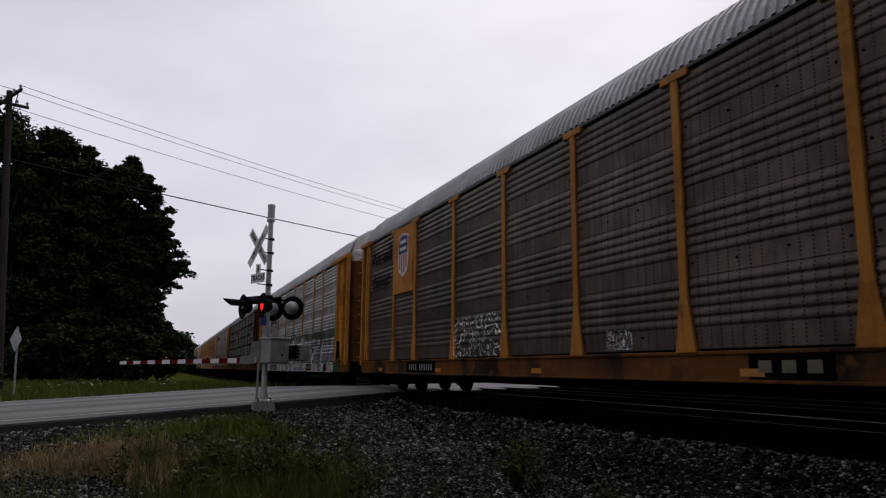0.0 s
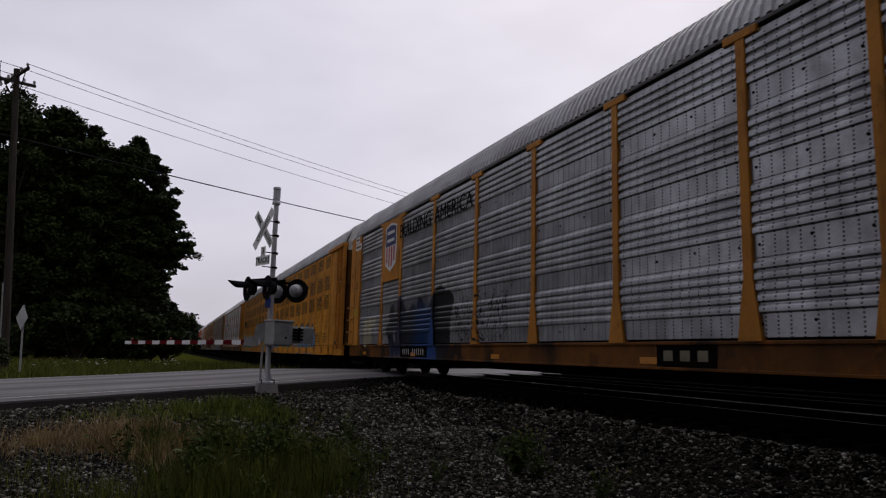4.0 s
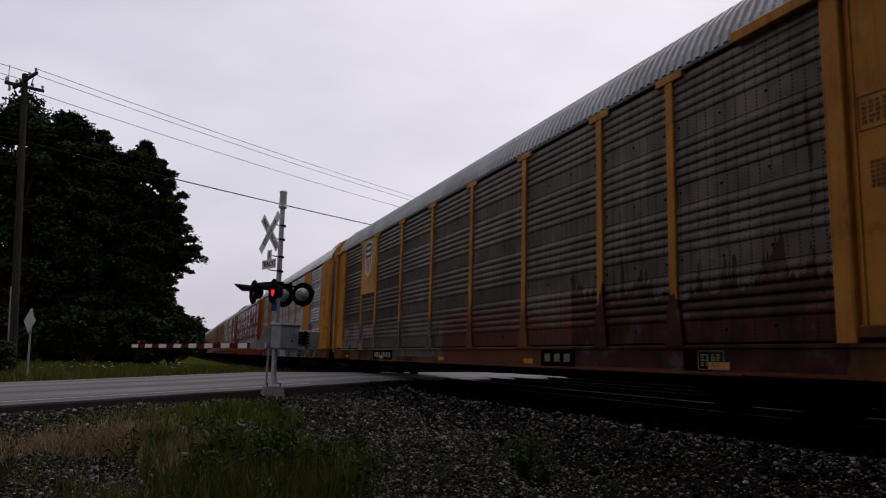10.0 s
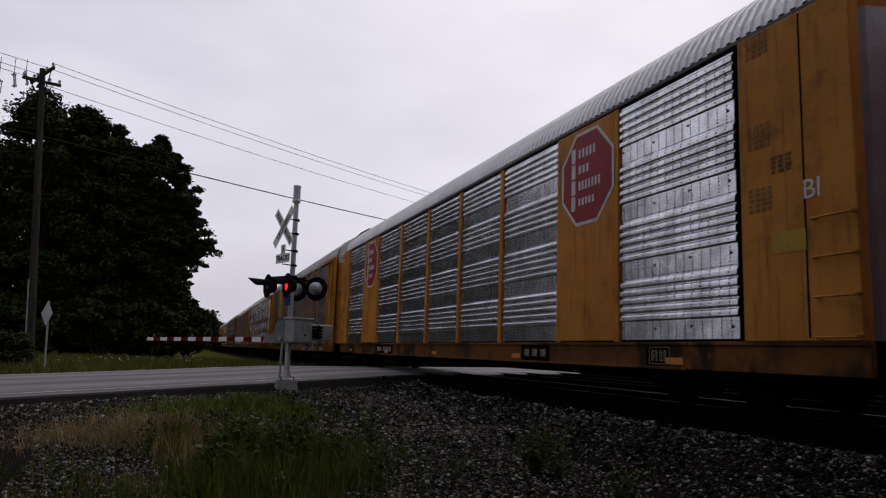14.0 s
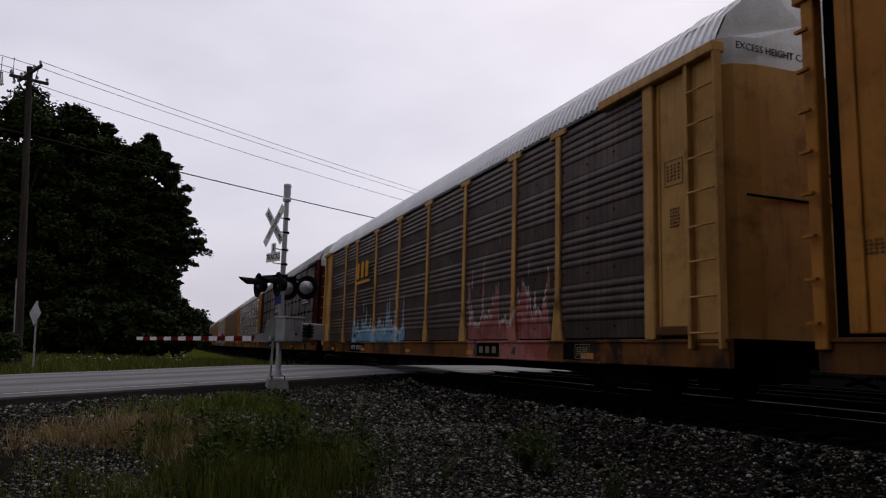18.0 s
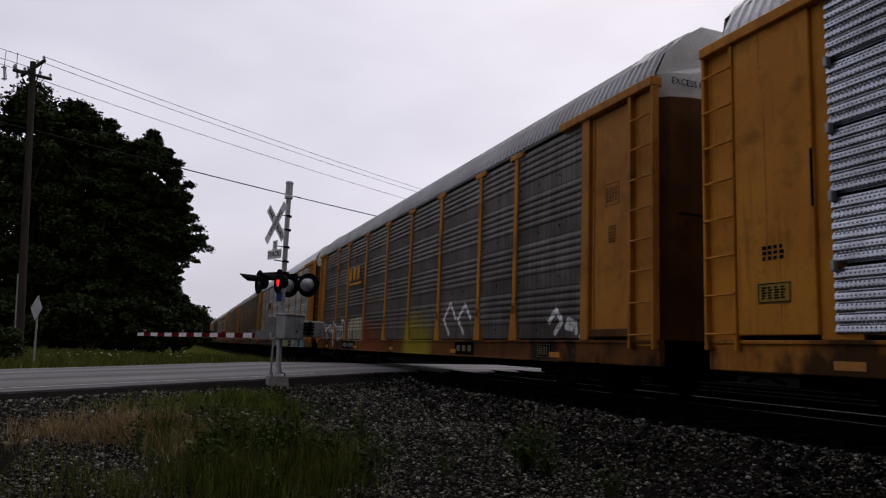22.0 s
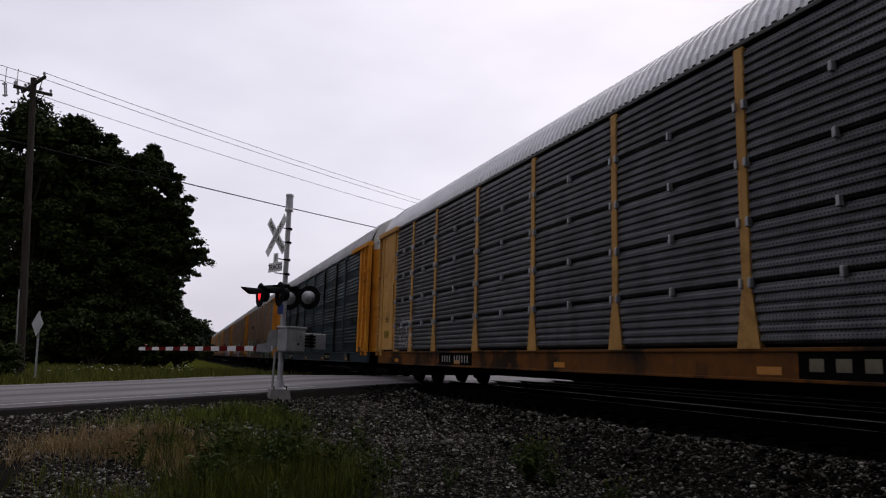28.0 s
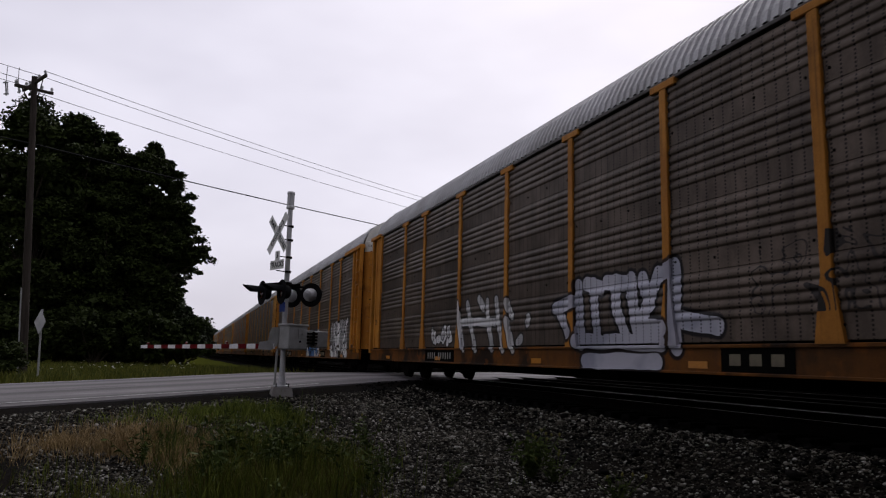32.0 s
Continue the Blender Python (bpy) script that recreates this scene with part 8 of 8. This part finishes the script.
def bush(x, y, height, spread, seed, leaf=0.10, material=None, label="dark leafy bush under the trees"):
    rng = np.random.default_rng(seed)
    b = thing("bush", label, "bush", "undergrowth", pose(x, y, ground_z(x, y)))
    n = 16
    c = np.stack([rng.normal(0, spread * 0.45, n), rng.normal(0, spread * 0.45, n), rng.uniform(0.15, 0.85, n) * height], 1)
    me = Mesh()
    for p in c:
        me.tube((0, 0, -0.1), tuple(p), 0.025 * height, 0.006 * height, 5, False)
    part("stem", me.data("stems", M_BARK), b)
    v, f = leaf_cloud(rng, c, np.full(n, spread * 0.42), 260, leaf)
    v[:, 2] = np.abs(v[:, 2])
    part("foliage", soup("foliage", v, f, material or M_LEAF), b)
    return b


def blades(name, label, pts, heights, width, lean, material, seed, kind="stuff"):
    """Grass: each blade a bent strip of two pieces that tapers to a point."""
    rng = np.random.default_rng(seed)
    n = len(pts)
    z = np.array([ground_z(float(a), float(b)) for a, b in pts])
    base = np.column_stack([pts, z - 0.02])
    a, a2 = rng.uniform(0, 6.283, n), rng.uniform(0, 6.283, n)
    side = np.column_stack([np.cos(a), np.sin(a), np.zeros(n)]) * width * rng.uniform(0.6, 1.3, n)[:, None]
    off = np.column_stack([np.cos(a2), np.sin(a2), np.zeros(n)]) * (lean * heights * rng.uniform(0.2, 1.2, n))[:, None]
    mid = base + off * 0.35 + np.column_stack([np.zeros(n), np.zeros(n), heights * 0.6])
    tip = base + off + np.column_stack([np.zeros(n), np.zeros(n), heights])
    v = np.stack([base - side, base + side, mid + side * 0.7, mid - side * 0.7, tip], 1).reshape(-1, 3)
    k = np.arange(n)[:, None] * 5
    tri = np.concatenate([k + [0, 1, 2], k + [0, 2, 3], k + [3, 2, 4]])
    return tagged(new(name, soup(name, v, tri, material)), label, "grass", kind=kind)


def build_trees():
    fine = dict(leaf=0.15, per=300)
    tree(-10.6, 58, 18.6, 5.4, 3.0, 1, **fine)
    tree(-19.5, 62, 18.8, 6.5, 3.0, 2)
    tree(-7.6, 59, 18.5, 3.6, 5.0, 11, **fine)
    tree(-5.6, 60, 17.4, 3.3, 2.0, 12, **fine)
    tree(-9.5, 57, 13.5, 4.6, 1.0, 13, **fine)
    tree(-5.0, 57.5, 12.5, 3.4, 1.0, 14, **fine)
    tree(-2.4, 59.5, 16.7, 2.7, 10.5, 4, 0.13, 90, 260)
    tree(-4.2, 59, 15.2, 2.6, 7.0, 18, **fine)
    tree(-2.6, 58.5, 12.9, 2.3, 9.2, 5, 0.13, 80, 200, lean=2.1)
    tree(-2.2, 58, 9.6, 2.2, 7.4, 15, 0.12, 50, 200, lean=2.4)
    tree(-1.9, 57.5, 8.2, 2.0, 2.0, 19, **fine)
    tree(-3.0, 57, 8.4, 2.6, 0.6, 9, **fine)
    tree(-2.0, 58.5, 11.5, 2.6, 4.0, 17, 0.15, 90, 240)
    tree(-1.6, 59, 5.6, 2.0, 0.3, 16, 0.15, 60, 240)
    tree(-27.5, 60, 18.5, 6.5, 2.0, 6, per=120)
    tree(-15.0, 74, 19.0, 7.0, 2.0, 7, per=120)
    # out of sight behind the front trees; added to shade the far railcars
    for i, (x, y, h, s) in enumerate([(-5, 72, 17, 4.6), (-4.6, 86, 18, 4.6), (-4.2, 101, 18, 4.6), (-3.8, 118, 18, 4.8), (-3.0, 140, 16, 4.8), (-2.2, 166, 15, 4.8)]):
        tree(x, y, h, s, 1.0, 40 + i, 0.34, 60, 120, M_LEAF_FAR, "hidden tall tree added to shade the far railcars")
    for i, (x, y, h, s) in enumerate([(-2, 78, 8.5, 3.2), (-1, 95, 8.5, 3.4), (0.5, 112, 8.0, 3.4), (2.0, 130, 8.0, 3.6), (3.2, 150, 7.5, 3.8), (5.5, 175, 8, 4.2), (8, 205, 8.5, 5), (11, 245, 9, 6), (15, 300, 10, 7)]):
        tree(x, y, h, s, 0.3, 20 + i, 0.26, 36, 130, M_LEAF_FAR, "distant green tree beside the line")
    # unseen trees on this side of the road, added to dim train and ground
    rw = random.Random(77)
    for i in range(22):
        y = -34 + i * 1.75
        x = -6.3 - rw.uniform(0, 3.5)
        if (Vector((x, y)) - ROAD_A).dot(ROAD_N) < -5.5:
            tree(x, y, rw.uniform(15, 19), rw.uniform(4.0, 5.0), 0.8, 300 + i, 0.55, 46, 60, M_LEAF, "unseen broadleaf tree added to block light")
    for i in range(8):
        tree(-9 + i * 1.5, -8.5 - rw.uniform(0, 4), rw.uniform(15, 18), 4.4, 0.8, 340 + i, 0.55, 46, 60, M_LEAF, "unseen broadleaf tree added to block light")
    for i in range(26):
        x = -26 + i * 1.07
        bush(x, 53.2 + 1.2 * math.sin(i * 2.1), 2.6 + 1.6 * abs(math.sin(i * 1.3)), 1.7, 60 + i, 0.16)
    bush(-5.9, 31.6, 1.5, 0.7, 99, 0.07)


def build_grass():
    rng = np.random.default_rng(5)
    # rough verge past the road
    n = 26000
    p = np.stack([rng.uniform(-14, 5.5, n), rng.uniform(22, 50, n)], 1)
    k = (p - np.array(ROAD_A)) @ np.array(ROAD_N)
    p = p[(k > ROAD_W + 0.3) & (p[:, 0] / p[:, 1] > -0.3)]
    blades("verge_grass", "rough green grass on the verge past the road", p, rng.uniform(0.15, 0.42, len(p)), 0.014, 0.5, M_VERGE, 6)
    patch = lambda cx, cy, sx, sy, n: np.stack([rng.normal(cx, sx, n), rng.normal(cy, sy, n)], 1)
    lump = lambda q, f=2.6: np.array([noise.noise(Vector((float(a) * f, float(b) * f * 0.8, 4.0))) + 0.5 * noise.noise(Vector((float(a) * f * 3, float(b) * f * 3, 9.0))) for a, b in q])

    def keep(q):
        q = q[off_road(q, 0.2) & (((q - np.array(ROAD_A)) @ np.array(ROAD_N)) < 0)]
        return q[lump(q) > rng.uniform(-0.75, 0.35, len(q))]

    tall = lambda q, a, b: a + (b - a) * rng.random(len(q)) * np.clip(0.75 + 0.9 * lump(q, 1.7), 0.25, 1.4)
    dry = keep(np.concatenate([patch(-1.2, 11.3, 0.32, 0.4, 2200), patch(-0.5, 11.1, 0.36, 0.4, 3400), patch(0.05, 10.6, 0.30, 0.4, 3600), patch(0.42, 9.9, 0.24, 0.4, 2600), patch(-0.3, 12.2, 0.5, 0.4, 1600), patch(-1.7, 10.6, 0.25, 0.4, 250)]))
    blades("dry_grass", "tuft of dry straw-coloured grass on gravel", dry, tall(dry, 0.05, 0.34), 0.0045, 0.8, M_DRY, 7)
    gr = keep(np.concatenate([patch(1.15, 9.5, 0.36, 0.8, 5600), patch(0.95, 8.1, 0.42, 0.6, 6400), patch(1.5, 8.5, 0.34, 0.8, 4200), patch(0.12, 10.6, 0.14, 0.5, 1300), patch(-0.35, 7.7, 0.35, 0.35, 800), patch(-1.4, 8.9, 0.5, 0.6, 200), patch(2.0, 9.3, 0.4, 0.9, 900)]))
    blades("green_grass", "tall green grass growing through the gravel", gr, tall(gr, 0.06, 0.42), 0.005, 0.5, M_GRASS, 8)
    mixed = gr[rng.random(len(gr)) < 0.40] + rng.normal(0, 0.06, (1, 2))
    blades("olive_grass", "yellowing grass among the green", mixed, tall(mixed, 0.10, 0.46), 0.004, 0.6, M_OLIVE, 18)
    low = keep(np.concatenate([patch(1.5, 14.4, 0.35, 0.5, 2600), patch(0.7, 14.0, 0.5, 0.5, 1600), patch(2.0, 13.2, 0.25, 0.4, 1500), patch(-0.2, 13.6, 0.6, 0.4, 700)]))
    blades("green_grass", "low green weeds towards the road edge", low, tall(low, 0.05, 0.32), 0.008, 0.6, M_GRASS, 9)
    stalk = keep(np.concatenate([patch(0.7, 9.3, 0.5, 0.9, 130), patch(1.5, 8.6, 0.5, 0.8, 90), patch(2.4, 8.3, 0.4, 0.4, 14), patch(2.2, 12.6, 0.3, 0.5, 20)]))
    blades("seed_stalks", "thin dark seed stalks above the grass", stalk, rng.uniform(0.4, 0.8, len(stalk)), 0.006, 0.12, M_STEM, 10)


def weed(x, y, height, leaves, seed, heads=0):
    """A bushy weed: stems with narrow leaves all along, and small yellowish heads."""
    rng = np.random.default_rng(seed)
    w = thing("weed", "bushy green weed growing out of gravel", "weed", "weeds", pose(x, y, ground_z(x, y)))
    v, f = [], []
    stems = Mesh()
    tips = []
    for i in range(leaves // 14):
        tip = np.array([rng.normal(0, 0.30 * height), rng.normal(0, 0.30 * height), height * rng.uniform(0.6, 1.0)])
        tips.append(tip)
        stems.tube((0, 0, -0.03), tuple(tip), 0.006, 0.003, 5, False)
        for j in range(14):
            c = tip * rng.uniform(0.2, 1.0)
            d = rng.normal(size=3) * np.array([1, 1, 0.6])
            d /= np.linalg.norm(d)
            e = np.cross(d, rng.normal(size=3))
            e /= np.linalg.norm(e)
            l = 0.09 * height / 0.5 * rng.uniform(0.6, 1.2)
            k = len(v)
            v += [c, c + d * l * 0.5 + e * l * 0.16, c + d * l, c + d * l * 0.5 - e * l * 0.16]
            f.append((k, k + 1, k + 2, k + 3))
    tagged(part("stem", stems.data("stem", M_STEM), w), kind="stuff")
    part("leaves", soup("leaves", v, f, M_STEM), w)
    for t in tips[:heads]:
        part("flower_head", cached("flower_head", lambda: Mesh().lathe((0, 0, 0), (0, 0, 1), [(0, 0.004), (0.012, 0.016), (0.03, 0.014), (0.045, 0.002)], 7), M_DAISY), w, "small yellowish flower head", pose(*t))
    return w


def daisy(x, y, height, seed, size=1.0):
    """A small white flower on a thin stem."""
    rng = random.Random(seed)
    d = thing("daisy", "small white daisy with a yellow centre", "flower", "white daisies", pose(x, y, ground_z(x, y), rng.uniform(-12, 12), rng.uniform(-12, 12), rng.uniform(0, 360)))
    part("stem", cached("daisy_stem", lambda: Mesh().tube((0, 0, -0.03), (0, 0, 1.0), 0.003, 0.002, 5, False), M_STEM), d, m=Matrix.Diagonal((1, 1, height, 1)))

    def ring():
        me = Mesh()
        for i in range(11):
            a, b = i * 0.571, 0.2
            me.add([(0.006 * math.cos(a), 0.006 * math.sin(a), 0), (0.018 * math.cos(a - b), 0.018 * math.sin(a - b), 0.003), (0.027 * math.cos(a), 0.027 * math.sin(a), -0.001), (0.018 * math.cos(a + b), 0.018 * math.sin(a + b), 0.003)], [(0, 1, 2, 3)])
        return me
    part("petals", cached("petals", ring, M_PETAL), d, "white petals", pose(0, 0, height, rng.uniform(-25, 25) + 20, 0, 0) @ Matrix.Diagonal((size, size, size, 1)))
    part("flower_centre", cached("flower_centre", lambda: Mesh().lathe((0, 0, 0), (0, 0, 1), [(0, 0.009), (0.006, 0.008), (0.009, 0.002)], 8), M_DAISY), d, "yellow centre", pose(0, 0, height))


def build_flowers():
    weed(4.22, 8.06, 0.55, 420, 1, 12)
    weed(4.38, 7.75, 0.38, 210, 2, 4)
    weed(4.56, 6.75, 0.32, 170, 3, 4)
    weed(2.05, 13.6, 0.42, 200, 4)
    weed(2.75, 12.4, 0.30, 90, 5)
    rw = random.Random(21)
    for i in range(38):
        weed(0.95 + rw.gauss(0, 0.5), 9.0 + rw.gauss(0, 0.8), rw.uniform(0.25, 0.66), rw.choice((70, 98, 126)), 200 + i, rw.choice((0, 0, 2)))
    for x, y, h in ((0.02, 10.4, 0.34), (0.05, 10.9, 0.30), (1.2, 14.2, 0.3), (1.75, 14.0, 0.26), (2.15, 9.4, 0.34), (2.5, 8.4, 0.42), (3.1, 7.9, 0.36), (-0.8, 8.2, 0.2), (-1.6, 8.8, 0.18)):
        weed(x, y, h, 84, 260 + int(h * 100) + int(x * 10))
    rng = random.Random(8)
    for i in range(13):
        daisy(3.82 + rng.gauss(0, 0.16), 7.72 + rng.gauss(0, 0.22), rng.uniform(0.06, 0.14), i)
    daisy(-0.9, 8.83, 0.07, 31)
    daisy(4.75, 9.4, 0.10, 32)
    for i in range(34):
        daisy(rng.uniform(-4.5, 1.2), rng.uniform(28, 44), rng.uniform(0.40, 0.56), 40 + i, 2.0)
    for i in range(9):
        daisy(0.51 + rng.gauss(0, 0.25), 38.35 + rng.gauss(0, 0.5), rng.uniform(0.35, 0.6), 90 + i, 2.6)


build_trees()
build_grass()
build_flowers()


# ---------------------------------------------------------------- what moves
def motions():
    move_train()
    flips()


FLASH = {"M": [(-1, 0.1), (0.7, 1.5), (2.1, 2.8), (7.5, 8.17), (8.6, 9.3), (10.0, 10.55), (11.2, 11.9), (12.5, 13.2), (13.8, 14.45), (15.1, 15.8), (21.6, 22.3), (22.9, 23.6), (24.2, 24.85), (25.55, 26.2), (26.85, 27.5), (28.1, 28.85)],
         "L": [(0.1, 0.7), (1.5, 2.1), (2.8, 3.4), (8.17, 8.6), (9.3, 10.0), (10.55, 11.2), (11.9, 12.5), (13.2, 13.8), (14.45, 15.1), (20.95, 21.6), (22.3, 22.9), (23.6, 24.2), (24.85, 25.55), (26.2, 26.85), (27.5, 28.1)]}


def flips():
    """The lit and the dark face of each lens turn to the front in step with the flashing."""
    for key, le in LENSES.items():
        rows, ang = [], 0.0 if FLASH[key][0][0] < 0 else 180.0
        rows.append((0.0, ang))
        for a, b in FLASH[key]:
            for t in (a, b):
                if 0.05 < t < 31.8:
                    t -= 0.07
                    rows.append((t - 1 / 30, ang))
                    rows += [(t, ang + 60), (t + 1 / 30, ang + 120), (t + 2 / 30, ang + 180)]
                    ang += 180
        rows.append((32.0, ang))
        walk(le, [(t, pose(0, 0, 0.004, 0, a, 0)) for t, a in rows])


motions()
